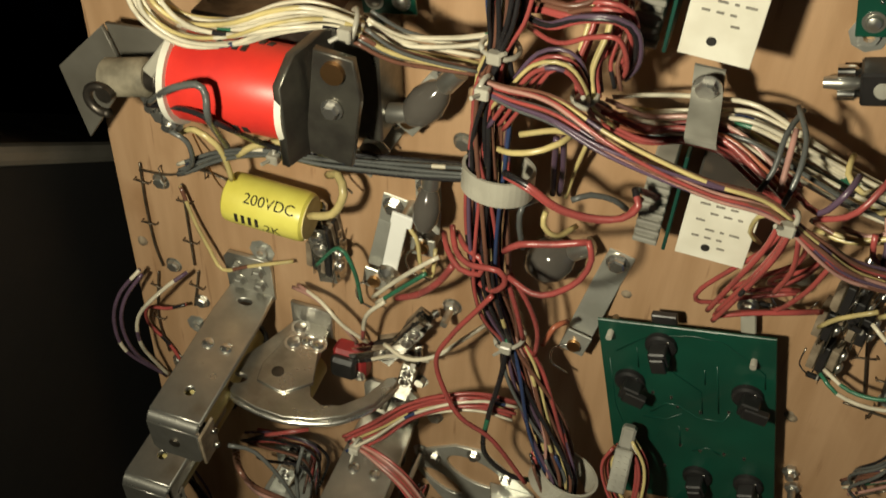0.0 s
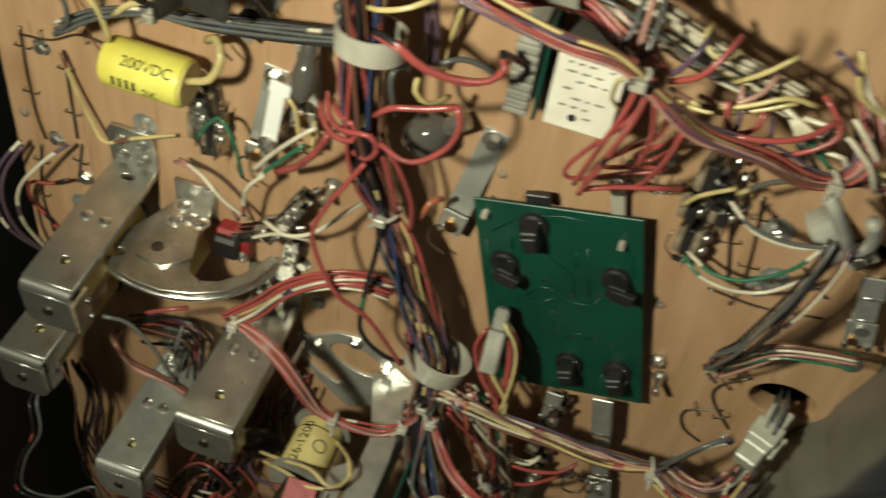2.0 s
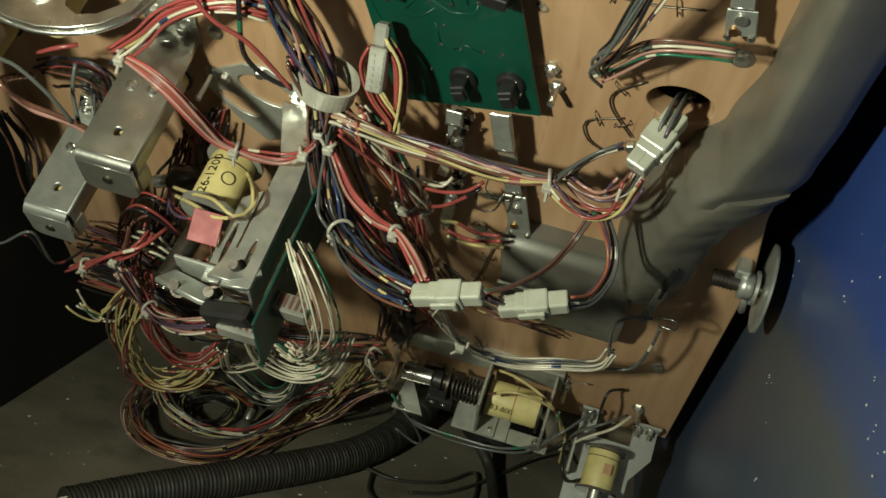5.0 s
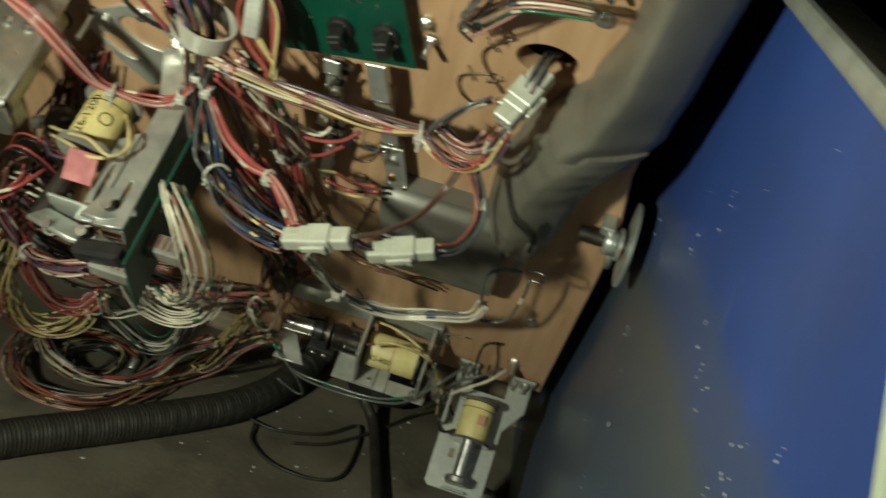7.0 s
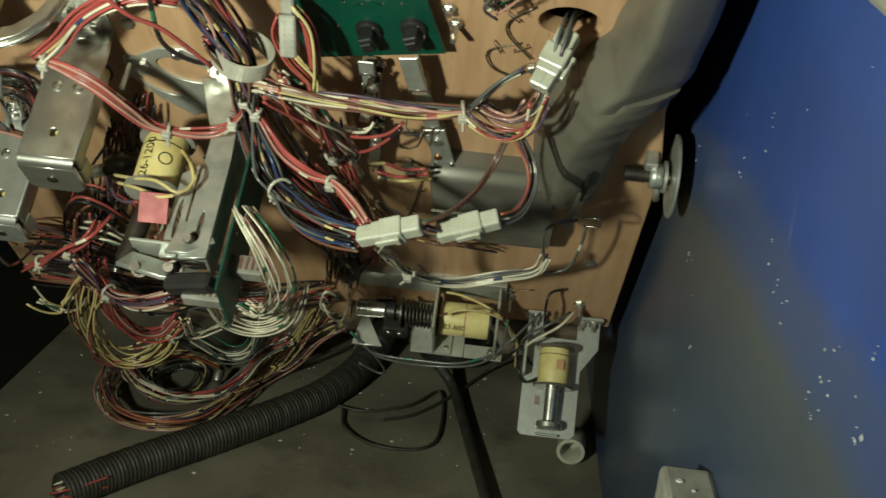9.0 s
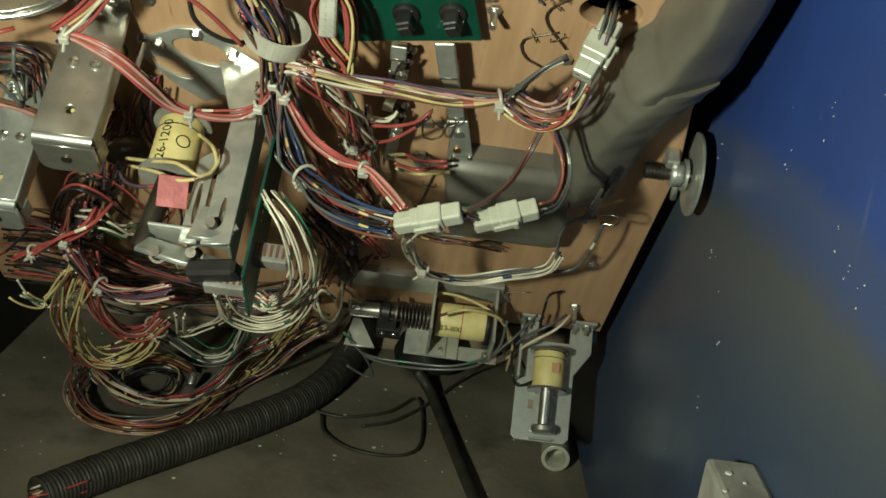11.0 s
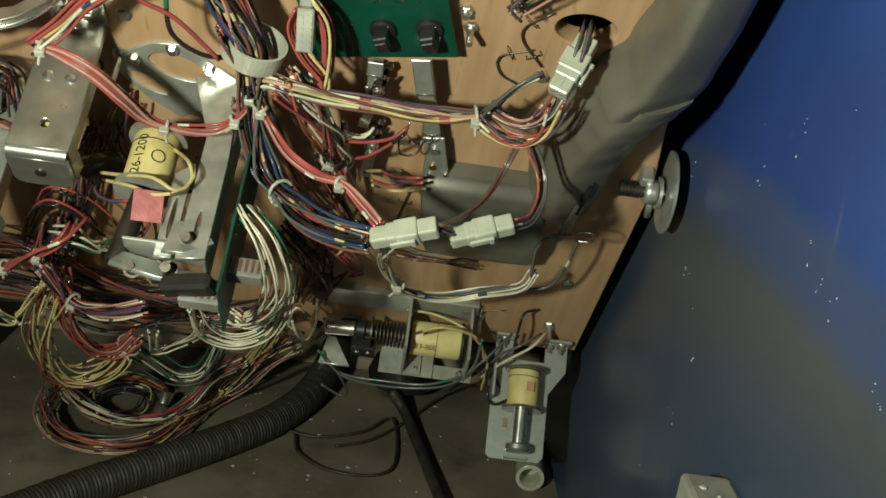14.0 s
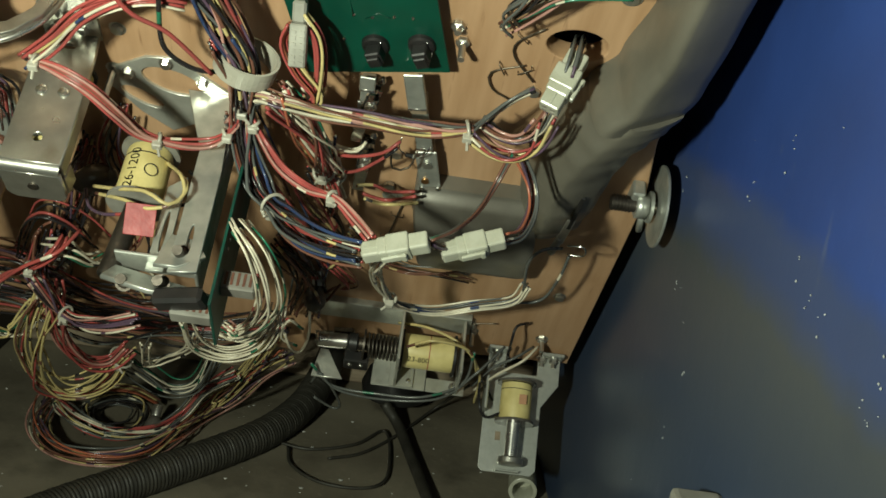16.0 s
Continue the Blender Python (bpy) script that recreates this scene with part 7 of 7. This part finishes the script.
def lane_switch(a, b, label, w=0.011):
    """A long folded lane switch lying on the board from a to b."""
    a, b = Vector(a), Vector(b)
    d = b - a
    L = d.length
    e = thing("lane_switch", label, "lane switch", tuple(a), (0, math.degrees(math.atan2(d.x, d.z)), 0), group="lane switches")
    part("channel", join(box(-w / 2, w / 2, -0.0012, 0, L * 0.76, L, 0.0004), box(-w / 2, -w / 2 + 0.001, -0.0012, 0.003, L * 0.76, L - 0.003, 0.0003), box(w / 2 - 0.001, w / 2, -0.0012, 0.003, L * 0.76, L - 0.003, 0.0003)), GALV, e)
    part("fold", rod(0.0012, (-w / 2, -0.0004, L * 0.76), (w / 2, -0.0004, L * 0.76), 10), BRIGHT, e)
    part("spacer", box(-w * 0.45, w * 0.45, 0.001, 0.012, L * 0.70, L * 0.78, 0.0006), CARD, e)
    part("arm", box(-w * 0.46, w * 0.46, 0.004, 0.0052, L * 0.40, L * 0.72, 0.0004), GALV, e)
    part("arm_fold", rod(0.0010, (-w * 0.46, 0.0046, L * 0.40), (w * 0.46, 0.0046, L * 0.40), 10), BRIGHT, e)
    part("insulator", box(-w * 0.5, w * 0.5, 0.006, 0.013, L * 0.30, L * 0.42, 0.0006), CARD, e)
    part("terminal", box(-w * 0.62, w * 0.62, 0.0055, 0.007, L * 0.06, L * 0.36, 0.0005), GALV, e)
    part("rivet", moved(lathe([(0.0030, 0), (0.0030, 0.0016), (0.0017, 0.0016)], 16, "y"), (0, 0.0055, L * 0.26)), ZINC, e)
    part("rivet", moved(lathe([(0.0024, 0), (0.0024, 0.0014), (0.0013, 0.0014)], 16, "y"), (-w * 0.25, 0.0055, L * 0.12)), COPPER, e)
    for x in (-w * 0.5, w * 0.45):
        part("solder_blob", moved(lathe([(0.002, 0), (0.0016, 0.0014), (0.0002, 0.002)], 10, "y"), (x, 0.0055, L * 0.05)), SOLDER, e)
    part("foot", box(-w * 0.4, w * 0.4, 0.0070, 0.0175, L * 0.30, L * 0.42, 0.0006), BLACK, e)
    return e


lane_switch((0.381, -0.018, -0.231), (0.359, -0.018, -0.110), "long galvanised lane switch below the circuit board")
lane_switch((0.462, -0.018, -0.024), (0.452, -0.018, 0.027), "galvanised lane switch beside the ball channel")
lane_switch((0.334, -0.016, -0.167), (0.334, -0.016, -0.120), "short lane switch with copper rivet under the board", 0.009)


def lamp_socket(a, b, label, bulb=True):
    """A bayonet socket on a bent steel strip from screw a to socket b."""
    a, b = Vector(a), Vector(b)
    d = b - a
    L = math.hypot(d.x, d.z)
    e = thing("lamp_socket", label, "lamp socket", tuple(a), (0, math.degrees(math.atan2(d.x, d.z)), 0), group="lamp sockets")
    part("strip", join(box(-0.0065, 0.0065, -0.0016, -0.0002, -0.006, L * 0.3, 0.0004), moved(box(-0.0065, 0.0065, -0.0007, 0.0007, 0.0, L * 0.62, 0.0003), (0, -0.001, L * 0.27), (-(-12), 0, 0)), box(-0.0065, 0.0065, -0.012, -0.0106, L * 0.84, L + 0.006, 0.0004)), PLATE, e)
    part("screw", moved(hexhead(0.0042, 0.0035), (0, -0.0016, 0)), BRIGHT, e)
    part("barrel", moved(lathe([(0.0062, 0), (0.0062, 0.012), (0.0052, 0.0125), (0.0052, 0.002)], 20, "y"), (0, 0.0006, L)), DARK_STEEL, e)
    part("contact", moved(lathe([(0.0034, 0), (0.0034, 0.0022), (0.0018, 0.0024)], 16, "y"), (0, -0.0118, L)), COPPER, e)
    part("tag", tube(spline([(0.002, -0.013, L), (0.008, -0.014, L + 0.006), (0.006, -0.014, L + 0.016), (-0.004, -0.013, L + 0.020)], 0.002), 0.0006, 6), SOLDER, e)
    return e


lamp_socket((0.272, 0.000, 0.026), (0.260, -0.000, -0.025), "steel lamp socket strip near the circuit board")
lamp_socket((0.185, 0.000, 0.108), (0.170, 0.000, 0.086), "grey lamp socket strip beside the flipper solenoid")
lamp_socket((0.161, 0.000, 0.078), (0.149, 0.000, 0.056), "lamp socket strip with bright screw on the plywood")
lamp_socket((0.160, 0.000, 0.025), (0.154, 0.000, -0.019), "lamp socket strip under a white card")
lamp_socket((0.177, 0.000, 0.042), (0.179, 0.000, 0.013), "lamp socket beside the main loom")


def bulb(at, rot, label, r=0.008, l=0.020):
    e = thing("glass_bulb", label, "bulb", at, rot)
    part("envelope", lathe([(0.003, 0), (r * 0.75, l * 0.18), (r, l * 0.45), (r * 0.92, l * 0.72), (r * 0.5, l * 0.94), (0.0004, l)], 24), SMOKED, e)
    part("cap", lathe([(0.0045, -0.010), (0.0045, 0.0), (0.0036, 0.002)], 18), ZINC, e)
    return e


bulb((0.252, -0.012, 0.035), (0, 230, 0), "smoked glass flash bulb against the plywood", 0.011, 0.026)
bulb((0.183, -0.016, 0.056), (20, 180, 0), "clear small bulb beside the main loom", 0.0065, 0.024)
bulb((0.189, -0.020, 0.115), (0, 215, 0), "dirty glass bulb by the lamp strip", 0.0085, 0.028)
bulb((0.164, -0.020, 0.094), (0, 255, 0), "dirty glass bulb near the flipper solenoid", 0.0075, 0.024)
bulb((0.150, -0.034, -0.246), (0, 62, 0), "dark bulb beside the coil bracket", 0.0108, 0.034)
bulb((0.307, -0.012, -0.373), (60, 180, 0), "clear bulb in the shade under the looms", 0.009, 0.022)
bulb((0.164, -0.043, -0.607), (90, 60, 0), "clear loose bulb lying among the wires", 0.008, 0.02)


def white_card():
    a, b = Vector((0.171, -0.020, 0.038)), Vector((0.165, -0.020, -0.001))
    d = b - a
    e = thing("indicator_card", "white plastic strip with lamp glare in its colour and steel clips", "plastic strip", tuple(a), (0, math.degrees(math.atan2(-d.x, -d.z)), 0))
    L = d.length
    part("strip", box(-0.0040, 0.0040, -0.0015, 0.0, -L, 0.0, 0.0004), GLARE_WHITE, e)
    part("head", box(-0.0045, 0.0062, -0.0022, -0.0004, -0.006, 0.001, 0.0004), GLARE_WHITE, e)
    part("clip", moved(lathe([(0.0055, 0), (0.0045, 0.003), (0.001, 0.0045)], 14, "y"), (0, -0.001, -L)), BRIGHT, e)
    part("post", rod(0.003, (0, 0, -0.010), (0, 0.0195, -0.010), 12), ZINC, e)
    part("post", rod(0.003, (0, 0, -L + 0.006), (0, 0.0195, -L + 0.006), 12), ZINC, e)
    return e


white_card()


def red_block():
    e = thing("plastic_block", "red plastic block half hidden behind switches", "plastic block", (0.138, 0.000, -0.092))
    part("block", box(-0.010, 0.010, -0.012, -0.0004, -0.010, 0.010, 0.002), RED_TAPE, e)
    part("top", box(-0.009, 0.006, -0.018, -0.0116, -0.006, 0.009, 0.002), BLACK, e)
    part("screw", moved(pan(0.003), (0.006, -0.012, -0.006)), ZINC, e)
    return e


red_block()


def power_block(at, turn, label):
    e = thing("socket_block", label, "socket", at, (0, turn, 0))
    part("body", box(-0.001, 0.030, -0.014, -0.0005, -0.007, 0.007, 0.0010), BLACK, e)
    part("barrel", moved(lathe([(0.0022, 0), (0.0030, 0.006), (0.0026, 0.012), (0.002, 0.013)], 16, "x"), (-0.014, -0.008, 0)), ZINC, e)
    for z in (-0.006, 0.006):
        part("tag", moved(lathe([(0.0026, 0), (0.0026, 0.006), (0.001, 0.008)], 12, "x"), (-0.009, -0.008, z * 0.8)), SOLDER, e)
    part("rivet", moved(lathe([(0.0034, 0), (0.003, 0.0008)], 16, "y"), (0.007, -0.014, 0)), NYLON_GREY, e)
    for k in range(2):
        part("print_bar", box(0.016 + k * 0.004, 0.018 + k * 0.004, -0.0143, -0.0139, -0.005, 0.003, 0), NYLON_GREY, e)
    return e


power_block((0.347, 0.000, 0.150), -14, "black socket block with soldered tags")


def corner_board(at, turn, w, h, label):
    e = thing("small_circuit_board", label, "circuit board", at, (0, turn, 0))
    part("board", box(0, w, -0.0075, -0.006, 0, h, 0.0003), PCB, e)
    for x, z in ((0.006, 0.006), (w - 0.006, 0.006)):
        part("spacer", rod(0.0024, (x, -0.006, z), (x, -0.0003, z), 10), NYLON, e)
        part("screw", moved(pan(0.003), (x, -0.0075, z)), ZINC, e)
    for k in range(5):
        part("solder_joint", moved(lathe([(0.0011, 0), (0.0006, 0.0009), (0.0001, 0.0011)], 8, "y"), (0.008 + k * 0.006, -0.0075, 0.014 + 0.003 * (k % 2))), SOLDER, e)
    return e


corner_board((0.150, -0.007, 0.137), -10, 0.024, 0.04, "small green circuit board at the loom's top")
corner_board((0.338, -0.007, 0.171), -12, 0.05, 0.04, "small green circuit board in the far corner")


def saddle(at, turn, label):
    e = thing("cable_saddle", label, "clamp", at, (0, turn, 0))
    arc = [Vector((0.014 * math.cos(a), -0.004 - 0.012 * math.sin(a), 0)) for a in (math.pi * k / 14 for k in range(15))]
    bm = bmesh.new()
    prev = None
    for q in arc:
        r = [bm.verts.new(q + Vector((0, 0, z)) + n * 0.0008 * s) for z, s in ((-0.007, 1), (0.007, 1), (0.007, -1), (-0.007, -1)) for n in (Vector((q.x, q.y + 0.004, 0)).normalized(),)]
        if prev:
            for k in range(4):
                bm.faces.new((prev[k], prev[(k + 1) % 4], r[(k + 1) % 4], r[k]))
        prev = r
    bmesh.ops.recalc_face_normals(bm, faces=bm.faces[:])
    part("band", bm, NYLON_GREY, e)
    part("foot", box(0.012, 0.024, -0.0045, -0.0005, -0.007, 0.007, 0.0006), NYLON_GREY, e)
    part("screw", moved(hexhead(0.0036, 0.003), (0.019, -0.0045, 0)), ZINC, e)
    return e


saddle((0.431, 0.000, 0.035), 40, "grey nylon cable saddle, empty, screwed near the channel")

# screws, washers and posts on the plywood
for at in ((0.027, 0.000, -0.001), (0.026, 0.000, -0.063), (0.041, 0.000, -0.087), (0.018, 0.000, -0.149), (0.193, 0.000, 0.073), (0.321, 0.000, 0.121), (0.177, 0.000, -0.100), (0.171, 0.000, -0.123), (0.409, 0.000, 0.021), (0.493, 0.000, -0.360), (0.433, 0.000, -0.424), (0.355, 0.000, -0.208), (0.353, 0.000, -0.244), (0.187, 0.000, -0.128), (0.430, 0.000, -0.129), (0.352, 0.000, 0.045)):
    screw(at, "domed zinc screw with washer on the plywood", 0.0038, True)
for at, sh in (((0.380, 0.000, -0.084), 0.004), ((0.384, 0.000, -0.096), 0.012), ((0.180, 0.000, -0.164), 0.02), ((0.170, 0.000, -0.211), 0.014), ((0.435, 0.000, -0.434), 0.012), ((0.493, 0.000, -0.432), 0.010), ((0.159, 0.000, -0.122), 0.01), ((0.193, -0.000, -0.034), 0.012)):
    screw(at, "hex head bolt with a threaded end", 0.004, True, sh, "bolts on the plywood")


def washer(at, label="square zinc tee nut pressed into the plywood", r=0.0075):
    e = thing("tee_nut", label, "nut", at, (0, random.uniform(0, 90), 0), group="tee nuts")
    part("plate", moved(lathe([(r, 0.0002), (r, 0.0012), (r * 0.55, 0.0016), (r * 0.5, 0.0036), (r * 0.3, 0.0036), (r * 0.28, 0.0006)], 8, "y")), GALV, e)
    return e


for at in ((0.084, 0.000, -0.032), (0.416, -0.000, -0.006), (0.410, -0.000, -0.014), (0.036, 0.000, -0.109), (0.408, -0.001, 0.023), (0.344, 0.000, 0.166)):
    washer(at)
washer((0.356, 0.000, -0.256))


def dimple(at):
    e = thing("wood_splinter", "pale raw splinter where a screw tip broke through", "splinter", at, (0, random.uniform(0, 180), 0), group="splinters")
    part("chip", moved(lathe([(0.0034, 0.0), (0.0026, 0.0008), (0.0006, 0.0016)], 7, "y"), (0, -0.0002, 0)), CARD, e)


for at in ((0.279, 0.000, 0.007), (0.371, 0.000, -0.046), (0.007, 0.000, -0.052), (0.008, -0.001, -0.050), (0.385, -0.000, -0.100), (0.369, -0.000, -0.044)):
    dimple(at)


def diode(at, turn):
    e = thing("diode", "small black diode on bare leads", "diode", at, (0, turn, 0), group="diodes")
    part("body", moved(lathe([(0.0014, -0.003), (0.0014, 0.003)], 12, "x")), BLACK, e)
    part("band", moved(lathe([(0.00145, 0.0014), (0.00145, 0.0022)], 12, "x")), NYLON_GREY, e)
    part("lead", tube(spline([(0.003, 0, 0), (0.008, 0.001, 0.002), (0.010, 0.003, 0.010)], 0.002), 0.0004, 5), SOLDER, e)
    part("lead", tube(spline([(-0.003, 0, 0), (-0.008, 0.001, 0.003), (-0.009, 0.003, 0.012)], 0.002), 0.0004, 5), SOLDER, e)


for at, tn in (((0.370, -0.012, -0.002), 10), ((0.348, -0.014, 0.035), 15), ((0.364, -0.020, -0.183), 10), ((0.340, -0.014, 0.035), 5), ((0.378, -0.020, 0.040), 20)):
    diode(at, tn)

# bare lamp wires stapled to the plywood
STAPLED = [
    [(0.017, -0.003, 0.010), (0.016, -0.003, -0.019), (0.017, -0.003, -0.048), (0.020, -0.003, -0.064)],
    [(0.041, -0.003, 0.003), (0.041, -0.003, -0.025), (0.041, -0.003, -0.056)],
    [(0.016, -0.003, 0.005), (0.035, -0.004, 0.008), (0.053, -0.004, 0.017), (0.070, -0.004, 0.015)],
    [(0.016, -0.003, -0.070), (0.010, -0.003, -0.110), (0.013, -0.003, -0.140)],
    [(0.043, -0.003, -0.060), (0.037, -0.003, -0.090)],
    [(0.396, -0.003, 0.040), (0.401, -0.002, 0.010), (0.404, -0.003, -0.019)],
    [(0.389, -0.003, -0.023), (0.415, -0.003, -0.025), (0.444, -0.004, -0.019)],
    [(0.427, -0.003, -0.075), (0.414, -0.003, -0.088), (0.414, -0.003, -0.100), (0.428, -0.003, -0.119)],
    [(0.425, -0.003, 0.007), (0.441, -0.003, -0.007)],
    [(0.421, -0.003, -0.106), (0.403, -0.003, -0.116), (0.406, -0.003, -0.130), (0.417, -0.003, -0.137)],
    [(0.359, -0.003, -0.392), (0.385, -0.003, -0.428), (0.453, -0.003, -0.413)],
    [(0.387, -0.003, 0.021), (0.396, -0.003, -0.014)],
    [(0.363, -0.003, -0.264), (0.354, -0.003, -0.310), (0.335, -0.003, -0.347)],
]
for pts in STAPLED:
    w = wire("bare dark lamp wire stapled along the plywood", pts, BARE, 0.0006, "bare_wire")
    line = spline([Vector(p) - Vector(pts[0]) for p in pts], 0.004)
    for i in range(3, len(line) - 2, 7):
        d = (line[i + 1] - line[i - 1]).normalized()
        s = Vector((d.z, 0, -d.x)) * 0.0045
        part("staple", tube([line[i] - s + Vector((0, 0.002, 0)), line[i] - s + Vector((0, -0.0008, 0)), line[i] + s + Vector((0, -0.0008, 0)), line[i] + s + Vector((0, 0.002, 0))], 0.0004, 5), BARE, w)


# ---- cabinet floor ----
def hose():
    pts = [(0.100, 0.166, 0.0155), (0.139, 0.218, 0.0155), (0.188, 0.275, 0.0155), (0.236, 0.334, 0.0155), (0.268, 0.380, 0.016), (0.291, 0.434, 0.018), (0.304, 0.486, 0.026), (0.314, 0.525, 0.050)]
    base = Vector(pts[0])
    e = thing("corrugated_hose", "black corrugated hose lying across the cabinet floor", "hose", tuple(base), room=True)
    line = spline([Vector(p) - base for p in pts], 0.0011)
    n = len(line) - 40
    part("hose", tube(line[:n + 1], lambda i: 0.0148 + 0.0010 * math.sin(i * 1.9), 22), HOSE, e)
    part("end_sleeve", tube(line[n:], lambda i: 0.0152, 22), HOSE, e, "smooth rubber end sleeve")
    return e


hose()


def floor_cable(label, pts, r, m):
    return wire(label, pts, m, r, "floor_cable", "cable")


floor_cable("black mains cable lying on the cabinet floor", [(0.373, 0.020, -0.651), (0.390, 0.001, -0.658), (0.406, -0.047, -0.620), (0.426, -0.114, -0.559), (0.438, -0.153, -0.524)], 0.0055, HOSE)
floor_cable("thin black wire looping on the floor", [(0.277, -0.045, -0.627), (0.310, -0.049, -0.624), (0.351, -0.033, -0.637), (0.377, -0.005, -0.663), (0.385, -0.040, -0.632), (0.382, -0.082, -0.593), (0.358, -0.096, -0.581), (0.322, -0.093, -0.584), (0.296, -0.075, -0.600), (0.289, -0.052, -0.619)], 0.0015, HOSE)
floor_cable("thin black wire across the floor", [(0.328, -0.060, -0.613), (0.358, -0.045, -0.627), (0.389, -0.011, -0.657), (0.428, 0.042, -0.697), (0.455, 0.041, -0.629)], 0.0015, HOSE)


def speaker_disc():
    e = thing("speaker_ring", "black round cup under the board's foot", "cup", (0.383, 0.040, -0.693))
    part("cup", moved(lathe([(0.034, 0), (0.036, 0.010), (0.030, 0.026), (0.012, 0.030)], 32), (0, 0.01, 0), (-42, 0, 0)), BLACK, e)
    return e


speaker_disc()
room_box("trim_cleat", -0.034, 0.542, 0.556, 0.580, 0.0005, 0.05, CARD, "pale raw wood cleat along the cabinet back")


def flecks(name, label, places, m, kind="stuff"):
    bm = bmesh.new()
    rr = random.Random(9)
    for (x, y, z), n, s in places:
        k = rr.randint(4, 7)
        u = n.orthogonal().normalized()
        v = n.cross(u)
        a0 = rr.uniform(0, 6)
        ring_ = [bm.verts.new(Vector((x, y, z)) + n * 0.0004 + (u * math.cos(a0 + 6.28 * i / k) * rr.uniform(0.5, 1.2) + v * math.sin(a0 + 6.28 * i / k) * rr.uniform(0.4, 1.0)) * s) for i in range(k)]
        top = bm.verts.new(Vector((x, y, z)) + n * 0.0011)
        for i in range(k):
            bm.faces.new((ring_[i], ring_[(i + 1) % k], top))
    d = bpy.data.meshes.new(name)
    bm.to_mesh(d)
    bm.free()
    d.materials.append(m)
    return tagged(new(name, d), label, "flecks", kind=kind)


rf = random.Random(21)
flecks("paint_flecks", "pale paint flecks scattered over the cabinet floor", [((rf.uniform(-0.03, 0.53), rf.uniform(-0.1, 0.55), 0.0), Vector((0, 0, 1)), rf.choice((0.0006, 0.0008, 0.001, 0.0012, 0.0016, 0.0026))) for _ in range(170)], CHIP)
CHIPPED = [(-0.087, 0.362, 3, 0.008), (-0.105, 0.354, 4, 0.006), (-0.123, 0.352, 3, 0.01), (-0.003, 0.38, 4, 0.007), (0.092, 0.299, 4, 0.005), (0.051, 0.215, 2, 0.006), (-0.179, 0.345, 7, 0.016), (-0.19, 0.351, 6, 0.014), (-0.227, 0.379, 3, 0.004), (-0.227, 0.35, 4, 0.005), (0.039, 0.263, 3, 0.006), (-0.044, 0.408, 4, 0.012), (0.122, 0.356, 3, 0.008)]
places = []
for y, z, n, spread in CHIPPED:
    for _ in range(n):
        places.append((y + rf.uniform(-0.4, 0.4) * spread, z + rf.uniform(-1, 1) * spread, rf.choice((0.0004, 0.0005, 0.0007, 0.0010))))
for _ in range(16):
    places.append((rf.uniform(-0.30, 0.25), rf.uniform(0.15, 0.46), rf.choice((0.0003, 0.0004, 0.0005))))
places.append((-0.232, 0.352, 0.0020))
flecks("paint_chips", "pale chips where the blue paint flaked off", [((0.5428 - TOE * (y + 0.1), y, z), Vector((-1, 0, 0)), k) for y, z, k in places], PAINT_CHIP)
